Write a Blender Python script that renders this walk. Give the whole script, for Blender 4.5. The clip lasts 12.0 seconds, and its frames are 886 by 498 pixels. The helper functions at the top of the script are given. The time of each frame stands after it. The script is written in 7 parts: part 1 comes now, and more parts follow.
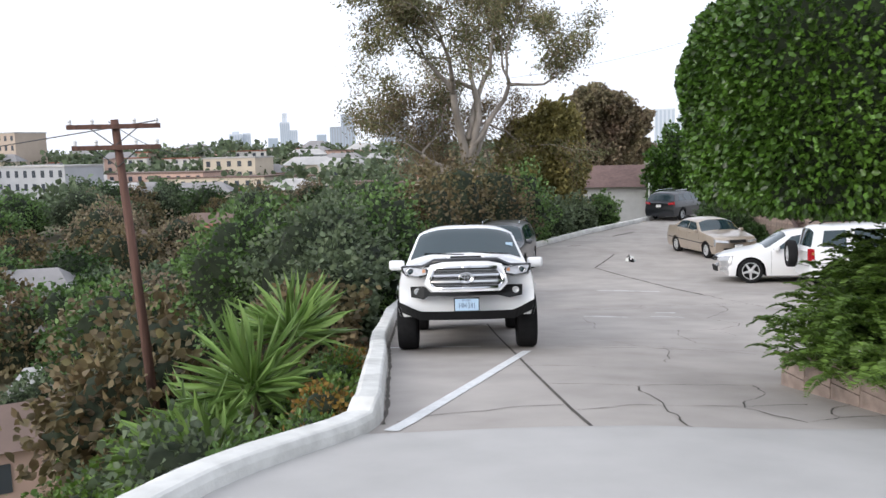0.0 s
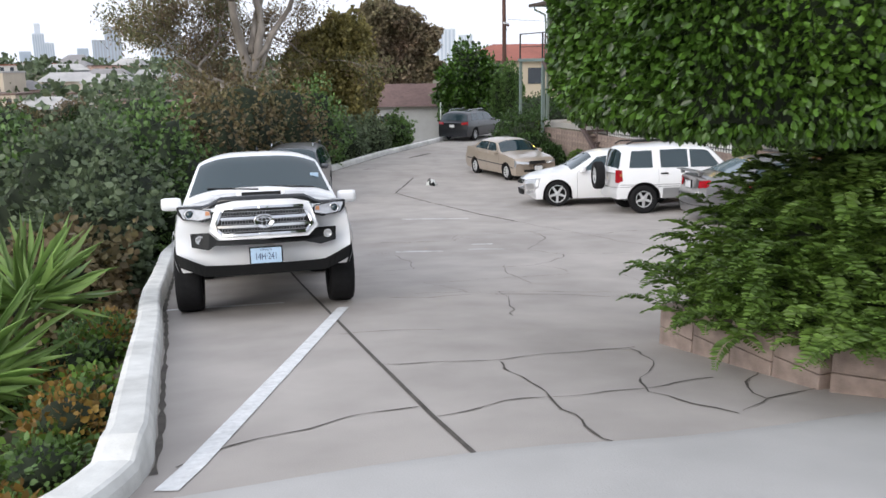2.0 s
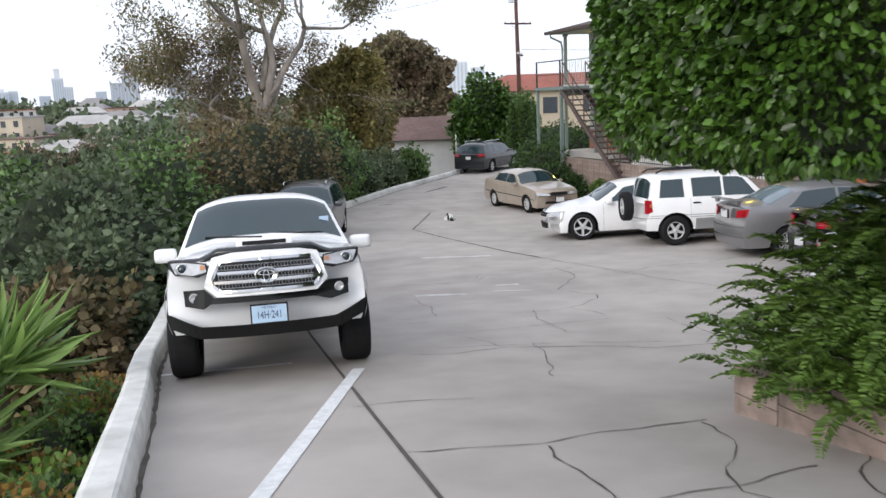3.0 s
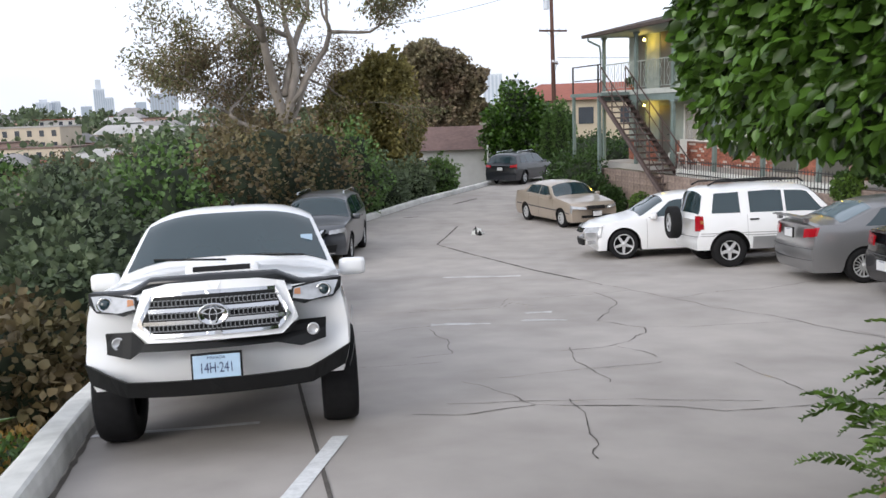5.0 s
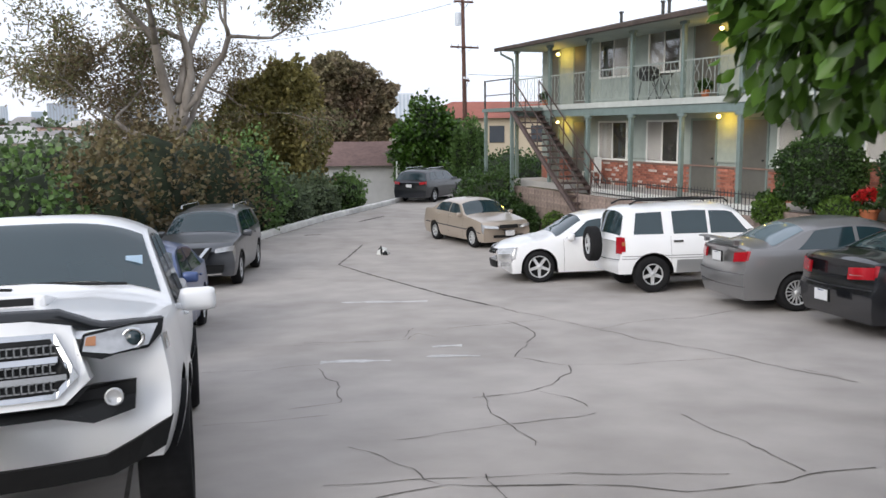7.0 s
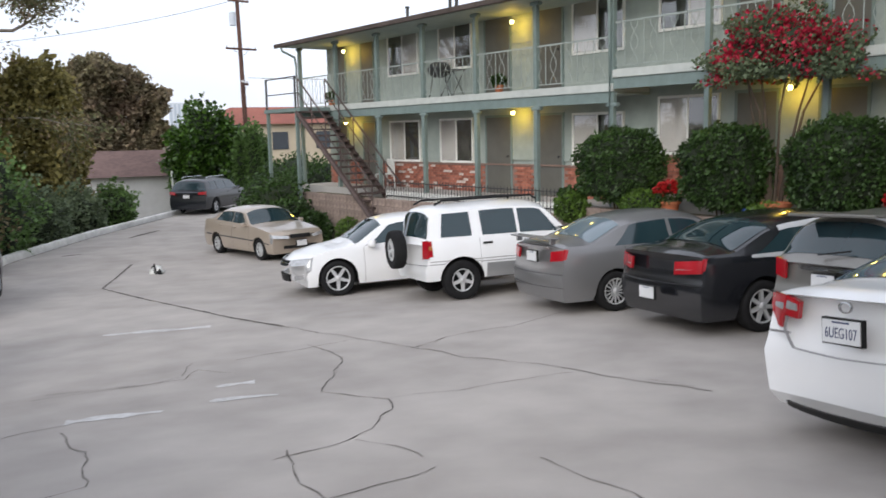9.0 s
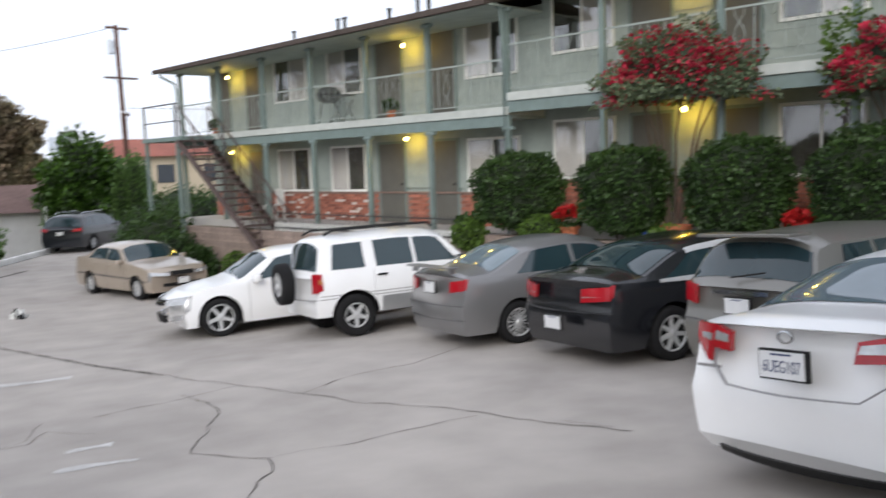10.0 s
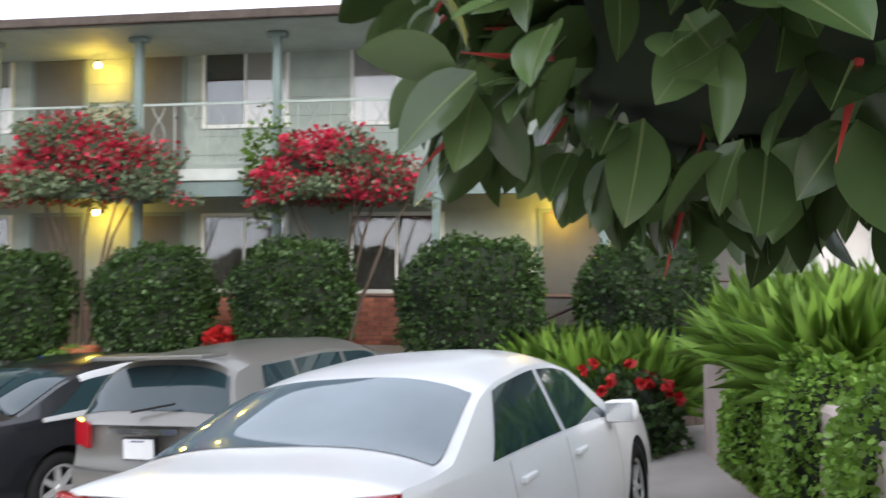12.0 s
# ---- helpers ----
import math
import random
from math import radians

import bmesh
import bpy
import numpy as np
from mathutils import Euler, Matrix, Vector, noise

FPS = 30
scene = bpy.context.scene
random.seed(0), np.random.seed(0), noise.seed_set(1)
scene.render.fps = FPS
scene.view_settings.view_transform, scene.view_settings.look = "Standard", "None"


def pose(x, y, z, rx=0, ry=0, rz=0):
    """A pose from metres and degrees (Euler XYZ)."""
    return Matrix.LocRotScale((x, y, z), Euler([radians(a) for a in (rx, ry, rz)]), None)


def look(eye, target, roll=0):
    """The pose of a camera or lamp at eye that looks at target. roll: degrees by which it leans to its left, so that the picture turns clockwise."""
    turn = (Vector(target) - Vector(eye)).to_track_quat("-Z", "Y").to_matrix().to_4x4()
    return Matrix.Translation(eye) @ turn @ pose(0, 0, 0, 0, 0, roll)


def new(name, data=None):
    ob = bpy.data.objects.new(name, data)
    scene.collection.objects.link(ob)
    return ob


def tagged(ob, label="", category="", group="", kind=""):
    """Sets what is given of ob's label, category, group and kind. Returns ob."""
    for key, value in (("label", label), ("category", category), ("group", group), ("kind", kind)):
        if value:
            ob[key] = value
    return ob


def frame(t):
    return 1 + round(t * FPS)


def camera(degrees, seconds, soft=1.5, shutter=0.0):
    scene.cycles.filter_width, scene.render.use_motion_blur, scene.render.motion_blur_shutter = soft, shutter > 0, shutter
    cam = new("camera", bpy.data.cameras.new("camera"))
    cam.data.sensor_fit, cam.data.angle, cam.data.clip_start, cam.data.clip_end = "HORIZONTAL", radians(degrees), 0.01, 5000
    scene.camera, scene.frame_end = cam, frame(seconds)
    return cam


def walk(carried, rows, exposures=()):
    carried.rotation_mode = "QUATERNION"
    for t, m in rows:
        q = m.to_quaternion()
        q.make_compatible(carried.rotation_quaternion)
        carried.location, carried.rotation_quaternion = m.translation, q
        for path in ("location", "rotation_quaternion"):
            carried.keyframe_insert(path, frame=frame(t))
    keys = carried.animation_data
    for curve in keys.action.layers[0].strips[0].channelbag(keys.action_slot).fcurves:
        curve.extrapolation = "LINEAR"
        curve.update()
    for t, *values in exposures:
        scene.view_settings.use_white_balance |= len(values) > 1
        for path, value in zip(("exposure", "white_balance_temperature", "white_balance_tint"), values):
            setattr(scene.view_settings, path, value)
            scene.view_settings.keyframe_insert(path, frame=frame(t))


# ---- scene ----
cam = camera(55.8, 12.0, soft=1.5, shutter=0.4)
METRES, EYE = 11.5, 1.5
ROWS = [
    (0.0, 0.0, 0.0, 0.0, -0.17, -6.87, 1.45),
    (0.5, -0.0071, 0.05, -0.0026, -2.85, -6.85, 1.56),
    (1.0, -0.0107, 0.0977, -0.006, -12.71, -6.31, 0.76),
    (1.5, -0.0084, 0.1448, -0.0094, -14.52, -10.17, -0.06),
    (2.0, -0.005, 0.1914, -0.0118, -14.72, -12.54, 0.64),
    (2.5, 0.0058, 0.2368, -0.014, -13.61, -13.41, -0.4),
    (3.0, 0.0114, 0.2831, -0.0155, -13.85, -10.36, 2.27),
    (5.0, 0.0647, 0.4425, -0.034, -11.53, -9.47, 2.0),
    (5.5, 0.0773, 0.4778, -0.0386, -12.72, -9.53, -0.01),
    (6.0, 0.0964, 0.5111, -0.0421, -9.02, -8.74, -1.11),
    (6.5, 0.105, 0.5473, -0.0476, -14.6, -8.38, 0.38),
    (8.5, 0.1437, 0.6963, -0.0702, -22.31, -8.92, -0.45),
    (9.0, 0.1616, 0.7308, -0.0746, -32.14, -7.99, 1.34),
    (9.5, 0.1857, 0.7604, -0.0787, -32.69, -6.96, -0.42),
    (10.0, 0.2105, 0.7922, -0.0849, -39.26, -6.07, 2.0),
    (10.5, 0.2442, 0.8146, -0.0899, -48.76, -1.96, 1.48),
    (11.0, 0.2793, 0.8323, -0.0947, -61.25, -2.45, 2.54),
    (11.5, 0.316, 0.8441, -0.0973, -68.78, -0.42, -1.39),
    (12.0, 0.3496, 0.8544, -0.0994, -76.52, 1.59, -0.09),
]
walk(cam, [(t, pose(0, 0, EYE) @ pose(METRES * x, METRES * y, METRES * z, 90 + pitch, roll, yaw)) for t, x, y, z, yaw, pitch, roll in ROWS],
     exposures=[(0.0, 0.26), (3.0, 0.16), (8.5, 0.08), (9.5, 0.05), (10.5, 0.25), (11.3, 0.52), (12.0, 0.85)])

# ---- sky, sun and lamps ----
world = bpy.data.worlds.new("dusk_sky")
scene.world = world
world.use_nodes = True
wn, wl = world.node_tree.nodes, world.node_tree.links
wn.clear()
w_out, w_bg, w_sky = wn.new("ShaderNodeOutputWorld"), wn.new("ShaderNodeBackground"), wn.new("ShaderNodeTexSky")
w_sky.sky_type, w_sky.sun_disc = "NISHITA", False
w_sky.sun_elevation, w_sky.sun_rotation = radians(26), radians(-129)
w_sky.air_density, w_sky.dust_density, w_sky.ozone_density = 1.0, 3.0, 1.0
w_mix, w_noise, w_ramp = wn.new("ShaderNodeMix"), wn.new("ShaderNodeTexNoise"), wn.new("ShaderNodeValToRGB")
w_mix.data_type = "RGBA"
w_coord, w_map = wn.new("ShaderNodeTexCoord"), wn.new("ShaderNodeMapping")
w_map.inputs["Scale"].default_value = (1.2, 1.2, 4.0)
w_noise.inputs["Scale"].default_value, w_noise.inputs["Detail"].default_value = 1.6, 5
w_ramp.color_ramp.elements[0].position, w_ramp.color_ramp.elements[0].color = 0.3, (6.5, 6.85, 7.8, 1)
w_ramp.color_ramp.elements[1].position, w_ramp.color_ramp.elements[1].color = 0.75, (8.5, 8.85, 9.9, 1)
wl.new(w_coord.outputs["Generated"], w_map.inputs["Vector"])
wl.new(w_map.outputs["Vector"], w_noise.inputs["Vector"])
wl.new(w_noise.outputs["Fac"], w_ramp.inputs["Fac"])
w_mix.inputs["Factor"].default_value = 0.80  # a thin overcast before the evening sky
wl.new(w_sky.outputs["Color"], w_mix.inputs["A"])
wl.new(w_ramp.outputs["Color"], w_mix.inputs["B"])
wl.new(w_mix.outputs["Result"], w_bg.inputs["Color"])
w_bg.inputs["Strength"].default_value = 0.15
wl.new(w_bg.outputs["Background"], w_out.inputs["Surface"])

sun = new("sun", bpy.data.lights.new("sun", "SUN"))
sun.data.energy, sun.data.angle, sun.data.color = 1.5, radians(35), (1.0, 0.97, 0.93)
sun.matrix_world = look((-27, -22, 17), (0, 0, 0))

# ---- materials ----
def material(name, color, rough=0.6, metal=0.0, scale=6.0, vary=0.12, second=None, bump=0.0, bump_scale=60.0, coat=0.0, island=0.0, stretch=(1, 1, 1), spec=0.5, obj_random=0.0, big=0.0):
    """A surface with a coarse and a fine variation of its colour and a fine relief."""
    m = bpy.data.materials.new(name)
    m.use_nodes = True
    n, l = m.node_tree.nodes, m.node_tree.links
    p = n["Principled BSDF"]
    p.inputs["Roughness"].default_value, p.inputs["Metallic"].default_value = rough, metal
    p.inputs["Specular IOR Level"].default_value = spec
    if coat:
        p.inputs["Coat Weight"].default_value, p.inputs["Coat Roughness"].default_value = coat, 0.04
    co, mp = n.new("ShaderNodeTexCoord"), n.new("ShaderNodeMapping")
    mp.inputs["Scale"].default_value = stretch
    l.new(co.outputs["Object"], mp.inputs["Vector"])
    tex, tex2 = n.new("ShaderNodeTexNoise"), n.new("ShaderNodeTexNoise")
    tex.inputs["Scale"].default_value, tex.inputs["Detail"].default_value = scale, 8
    tex2.inputs["Scale"].default_value, tex2.inputs["Detail"].default_value = scale * 0.17, 3
    l.new(mp.outputs["Vector"], tex.inputs["Vector"])
    l.new(mp.outputs["Vector"], tex2.inputs["Vector"])
    add = n.new("ShaderNodeMath")
    add.operation = "ADD"
    half = n.new("ShaderNodeMath")
    half.operation = "MULTIPLY"
    half.inputs[1].default_value = 0.5
    l.new(tex.outputs["Fac"], add.inputs[0])
    l.new(tex2.outputs["Fac"], add.inputs[1])
    l.new(add.outputs[0], half.inputs[0])
    ramp = n.new("ShaderNodeValToRGB")
    a = [max(0, c * (1 - vary * 1.6)) for c in color] + [1]
    b = [min(1, c * (1 + vary)) for c in (second or color)] + [1]
    ramp.color_ramp.elements[0].position, ramp.color_ramp.elements[0].color = 0.33, a
    ramp.color_ramp.elements[1].position, ramp.color_ramp.elements[1].color = 0.67, b
    l.new(half.outputs[0], ramp.inputs["Fac"])
    last = ramp.outputs["Color"]
    for amount, source in ((island, "ShaderNodeNewGeometry"), (obj_random, "ShaderNodeObjectInfo")):
        if amount:
            g, h = n.new(source), n.new("ShaderNodeHueSaturation")
            mr = n.new("ShaderNodeMapRange")
            mr.inputs["To Min"].default_value, mr.inputs["To Max"].default_value = 1 - amount, 1 + amount
            l.new(g.outputs["Random Per Island" if source.endswith("Geometry") else "Random"], mr.inputs["Value"])
            l.new(mr.outputs["Result"], h.inputs["Value"])
            l.new(last, h.inputs["Color"])
            last = h.outputs["Color"]
    l.new(last, p.inputs["Base Color"])
    if bump:
        t3, bp = n.new("ShaderNodeTexNoise"), n.new("ShaderNodeBump")
        t3.inputs["Scale"].default_value, t3.inputs["Detail"].default_value = bump_scale, 6
        l.new(mp.outputs["Vector"], t3.inputs["Vector"])
        l.new(t3.outputs["Fac"], bp.inputs["Height"])
        bp.inputs["Strength"].default_value, bp.inputs["Distance"].default_value = bump, 0.01
        l.new(bp.outputs["Normal"], p.inputs["Normal"])
    return m


def leafy(name, color, second, rough=0.5, vary=0.15, island=0.35, back=0.25, spec=0.4):
    """Leaves: every leaf its own tone, a little light comes through."""
    m = material(name, color, rough, 0, 1.2, vary, second, island=island, spec=spec)
    n, l = m.node_tree.nodes, m.node_tree.links
    p, out = n["Principled BSDF"], n["Material Output"]
    tr, mix = n.new("ShaderNodeBsdfTranslucent"), n.new("ShaderNodeMixShader")
    l.new(p.inputs["Base Color"].links[0].from_socket, tr.inputs["Color"])
    mix.inputs["Fac"].default_value = back
    l.new(p.outputs["BSDF"], mix.inputs[1])
    l.new(tr.outputs["BSDF"], mix.inputs[2])
    l.new(mix.outputs["Shader"], out.inputs["Surface"])
    return m


def glowing(name, color, strength):
    m = bpy.data.materials.new(name)
    m.use_nodes = True
    p = m.node_tree.nodes["Principled BSDF"]
    p.inputs["Base Color"].default_value = p.inputs["Emission Color"].default_value = (*color, 1)
    p.inputs["Emission Strength"].default_value = strength
    return m


CONCRETE = material("pavement_concrete", (0.365, 0.335, 0.308), 0.85, 0, 1.3, 0.13, (0.395, 0.365, 0.337), 0.25, 90)
APRON = material("apron_concrete", (0.42, 0.41, 0.395), 0.85, 0, 1.6, 0.08, (0.44, 0.43, 0.415), 0.2, 90)
CURB = material("whitewashed_concrete", (0.60, 0.60, 0.57), 0.8, 0, 5, 0.12, (0.72, 0.72, 0.69), 0.4, 40)
CRACK = material("crack_dirt", (0.09, 0.08, 0.07), 0.95, 0, 20, 0.3)
LINE = material("worn_line_paint", (0.66, 0.67, 0.67), 0.75, 0, 25, 0.12, (0.72, 0.73, 0.73), 0.2, 80)
EARTH = material("dry_earth", (0.16, 0.12, 0.085), 0.95, 0, 0.6, 0.3, (0.13, 0.135, 0.07), 0.5, 8)
BLOCK = material("pink_wall_block", (0.26, 0.20, 0.17), 0.9, 0, 9, 0.2, (0.32, 0.25, 0.215), 0.5, 60, obj_random=0.12)
STUCCO = material("pink_stucco", (0.46, 0.38, 0.34), 0.9, 0, 5, 0.10, (0.52, 0.43, 0.39), 0.5, 80)
SIDING = material("pale_green_siding", (0.31, 0.36, 0.33), 0.7, 0, 3, 0.09, (0.345, 0.395, 0.365), 0.15, 40)
TRIM = material("grey_green_trim", (0.17, 0.225, 0.215), 0.6, 0, 8, 0.1, None, 0.1, 60)
WHITE = material("white_paint", (0.74, 0.75, 0.72), 0.6, 0, 5, 0.06, None, 0.1, 50)
DECK = material("gallery_edge_paint", (0.47, 0.50, 0.475), 0.65, 0, 4, 0.1, None, 0.15, 50)
DOOR = material("grey_brown_door", (0.118, 0.116, 0.102), 0.55, 0, 4, 0.08, None, 0.1, 60)
SHINGLE = material("brown_roof_shingle", (0.075, 0.058, 0.05), 0.9, 0, 12, 0.25, None, 0.6, 40)
BRICK = material("red_brick", (0.27, 0.095, 0.065), 0.9, 0, 12, 0.2, (0.33, 0.13, 0.09), 0.5, 60, obj_random=0.35, island=0.3)
BRICK_WHITE = material("whitewashed_brick", (0.62, 0.55, 0.50), 0.9, 0, 12, 0.15, None, 0.4, 60)
MORTAR = material("mortar", (0.27, 0.18, 0.15), 0.95, 0, 20, 0.15, None, 0.4, 80)
IRON = material("dark_iron", (0.045, 0.048, 0.05), 0.5, 0.3, 20, 0.15)
RAIL_PAINT = material("pale_rail_paint", (0.31, 0.355, 0.335), 0.55, 0, 20, 0.08)
STAIR = material("rust_brown_steel", (0.085, 0.06, 0.055), 0.6, 0.2, 20, 0.2)
PANE = material("window_glass", (0.9, 0.92, 0.92), 0.02, 0, 2, 0.02)
PANE.node_tree.nodes["Principled BSDF"].inputs["Transmission Weight"].default_value = 1.0
PANE.node_tree.nodes["Principled BSDF"].inputs["IOR"].default_value = 1.9
CURTAIN = material("pale_curtain", (0.56, 0.53, 0.51), 0.85, 0, 6, 0.06, None, 0.2, 30, stretch=(12, 1, 1))
BARK = material("eucalyptus_bark", (0.25, 0.215, 0.185), 0.9, 0, 3, 0.3, (0.36, 0.32, 0.28), 0.6, 15, stretch=(1, 1, 0.25))
DARK_BARK = material("dark_bark", (0.10, 0.075, 0.055), 0.9, 0, 6, 0.25, None, 0.6, 25)
POLE_WOOD = material("creosoted_wood", (0.085, 0.042, 0.032), 0.85, 0, 5, 0.25, (0.12, 0.06, 0.045), 0.4, 30, stretch=(3, 3, 0.2))
# Near-black fill for crowns: the shade between leaves is put into its colour.
SHADE_CORE = material("foliage_shade_fill", (0.018, 0.028, 0.012), 0.95, 0, 6, 0.3)
LAMP_GLOW = glowing("warm_bulb", (1.0, 0.72, 0.22), 18)

# ---- tools ----
def part(name, bm, material=None, parent=None, label="", smooth=False):
    """Links a bmesh, or ready mesh data, as one mesh object under its thing."""
    if isinstance(bm, bmesh.types.BMesh):
        me = bpy.data.meshes.new(name)
        bmesh.ops.recalc_face_normals(bm, faces=bm.faces)
        bm.to_mesh(me)
        bm.free()
    else:
        me = bm
    if material and not me.materials:
        me.materials.append(material)
    if smooth:
        me.shade_smooth()
    ob = new(name, me)
    if parent:
        ob.parent = parent
    if label:
        tagged(ob, label)
    return ob


def thing(name, m, label, category, group="", kind=""):
    ob = new(name)
    ob.empty_display_size = 0.1
    ob.matrix_world = m
    return tagged(ob, label, category, group, kind)


def add_box(bm, x0, x1, y0, y1, z0, z1, bevel=0.0, turn=None):
    g = bmesh.ops.create_cube(bm, size=1.0)
    m = Matrix.Translation(((x0 + x1) / 2, (y0 + y1) / 2, (z0 + z1) / 2)) @ Matrix.Diagonal((abs(x1 - x0), abs(y1 - y0), abs(z1 - z0), 1))
    bmesh.ops.transform(bm, matrix=(turn or Matrix()) @ m, verts=g["verts"])
    if bevel:
        es = list({e for v in g["verts"] for e in v.link_edges})
        bmesh.ops.bevel(bm, geom=es, offset=bevel, segments=2, affect="EDGES", profile=0.6)
    return bm


def box(x0, x1, y0, y1, z0, z1, bevel=0.0, turn=None):
    return add_box(bmesh.new(), x0, x1, y0, y1, z0, z1, bevel, turn)


def add_tube(bm, pts, radii, sides=8):
    """A tapered tube along points."""
    rings = []
    pts = [Vector(p) for p in pts]
    for i, p in enumerate(pts):
        d = (pts[min(i + 1, len(pts) - 1)] - pts[max(i - 1, 0)]).normalized()
        q = d.to_track_quat("Z", "Y")
        r = radii[i] if hasattr(radii, "__len__") else radii
        rings.append([bm.verts.new(p + q @ Vector((r * math.cos(a), r * math.sin(a), 0))) for a in (2 * math.pi * k / sides for k in range(sides))])
    for a, b in zip(rings, rings[1:]):
        for k in range(sides):
            bm.faces.new((a[k], a[(k + 1) % sides], b[(k + 1) % sides], b[k]))
    bm.faces.new(rings[0][::-1])
    bm.faces.new(rings[-1])
    return bm


def tube(pts, radii, sides=8):
    return add_tube(bmesh.new(), pts, radii, sides)


def lathe(profile, sides=32, axis="y"):
    """Turns a profile of (radius, along) round an axis."""
    bm = bmesh.new()
    rings = []
    for r, h in profile:
        ring = []
        for k in range(sides):
            a = 2 * math.pi * k / sides
            c, s = r * math.cos(a), r * math.sin(a)
            ring.append(bm.verts.new((c, h, s) if axis == "y" else (c, s, h)))
        rings.append(ring)
    for a, b in zip(rings, rings[1:]):
        for k in range(sides):
            bm.faces.new((a[k], a[(k + 1) % sides], b[(k + 1) % sides], b[k]))
    bmesh.ops.remove_doubles(bm, verts=bm.verts, dist=1e-5)
    return bm


def grid_mesh(name, P):
    """A mesh from a grid of places, an array of rows x columns x 3."""
    r, c = P.shape[:2]
    i = np.arange(r * c).reshape(r, c)
    f = np.stack([i[:-1, :-1], i[:-1, 1:], i[1:, 1:], i[1:, :-1]], -1).reshape(-1, 4)
    me = bpy.data.meshes.new(name)
    me.from_pydata(P.reshape(-1, 3).tolist(), [], f.tolist())
    return me


LEAF = np.array([(0, 0, 0), (0.32, 0.3, 0.10), (0.36, 0.62, 0.10), (0, 1, -0.06), (-0.36, 0.62, 0.10), (-0.32, 0.3, 0.10)])


def leaves(name, at, out, size, rng, droop=0.3, spread=0.7, width=1.0, shape=None, jitter=0.35):
    """One mesh of many folded leaves at the places, pointing about along out."""
    at, out = np.asarray(at, float), np.asarray(out, float)
    n = len(at)
    d = out + rng.normal(0, spread, (n, 3))
    d[:, 2] -= droop
    d /= np.linalg.norm(d, axis=1)[:, None]
    side = np.cross(d, rng.normal(0, 1, (n, 3)))
    side /= np.linalg.norm(side, axis=1)[:, None]
    up = np.cross(side, d)
    s = (np.asarray(size) * (1 + rng.uniform(-jitter, jitter, n)))[:, None, None]
    base = LEAF if shape is None else shape
    P = at[:, None] + s * (side[:, None] * base[None, :, 0:1] * width + d[:, None] * base[None, :, 1:2] + up[:, None] * base[None, :, 2:3])
    k = np.arange(n)[:, None] * 6
    f = np.concatenate([k + np.array([[0, 1, 2, 3]]), k + np.array([[0, 3, 4, 5]])], 0)
    me = bpy.data.meshes.new(name)
    me.vertices.add(n * 6)
    me.vertices.foreach_set("co", P.reshape(-1))
    me.loops.add(n * 8)
    me.loops.foreach_set("vertex_index", f.reshape(-1).astype(np.int32))
    me.polygons.add(n * 2)
    me.polygons.foreach_set("loop_start", np.arange(0, n * 8, 4, dtype=np.int32))
    me.update(calc_edges=True)
    return me


def ball_points(n, rng, centre, half, power=2.0, inside=0.0, rough=0.0, low=-1.0):
    """Places and outward ways on a rounded clump."""
    v = rng.normal(0, 1, (n * 2, 3))
    v /= np.linalg.norm(v, axis=1)[:, None]
    v = v[v[:, 2] > low][:n]
    k = (np.abs(v) ** power).sum(1) ** (-1 / power)
    p = v * k[:, None]
    if rough:
        p *= (1 + rough * np.array([noise.noise(Vector(q) * 2.3 + Vector(centre)) + 0.5 * noise.noise(Vector(q) * 5.1 + Vector(centre)) for q in p]))[:, None]
    if inside:
        p *= (1 - inside * rng.random(len(p)) ** 1.5)[:, None]
    out = np.sign(p) * np.abs(v * k[:, None]) ** (power - 1) / np.array(half)
    out /= np.linalg.norm(out, axis=1)[:, None] + 1e-9
    return p * np.array(half) + np.array(centre), out


def blob(centre, half, power=2.0, shrink=0.9, seg=20, rough=0.1):
    """The solid inside of a clump, shade-dark where SHADE_CORE colours it."""
    bm = bmesh.new()
    bmesh.ops.create_uvsphere(bm, u_segments=seg, v_segments=seg // 2, radius=1)
    for v in bm.verts:
        k = (abs(v.co.x) ** power + abs(v.co.y) ** power + abs(v.co.z) ** power) ** (-1 / power)
        q = v.co * k * shrink * (1 + rough * (noise.noise(v.co * 2.3 + Vector(centre))))
        v.co = Vector((q.x * half[0], q.y * half[1], q.z * half[2])) + Vector(centre)
    return bm


def words(name, text, size, m, mat, parent, depth=0.002):
    """Lettering as a mesh, in the built-in font."""
    cu = bpy.data.curves.new(name, "FONT")
    cu.body, cu.size, cu.extrude, cu.align_x, cu.align_y = text, size, depth, "CENTER", "CENTER"
    tmp = bpy.data.objects.new(name, cu)
    scene.collection.objects.link(tmp)
    me = bpy.data.meshes.new_from_object(tmp.evaluated_get(bpy.context.evaluated_depsgraph_get()))
    bpy.data.objects.remove(tmp)
    me.transform(m)
    return part(name, me, mat, parent)


# ---- the lie of the land ----
SLOPE_Y = [-30, -6, 0, 3.3, 6.3, 8.7, 10.6, 14.8, 17.2, 20.4, 23, 26, 30, 47, 80]
SLOPE_Z = [0.6, 0.3, 0, -0.22, -0.6, -0.93, -1.17, -1.75, -1.98, -2.27, -2.42, -2.58, -2.7, -2.9, -3.1]


def lot_z(x, y):
    """Height of the pavement: a ramp that flattens into the yard, falling also towards the building."""
    e = y + 0.39 * np.clip(x - 1.5, 0, 10) * np.clip((20 - y) / 10, 0, 1)
    return sum(np.interp(e + d, SLOPE_Y, SLOPE_Z) for d in (-1.2, -0.6, 0, 0.6, 1.2)) / 5


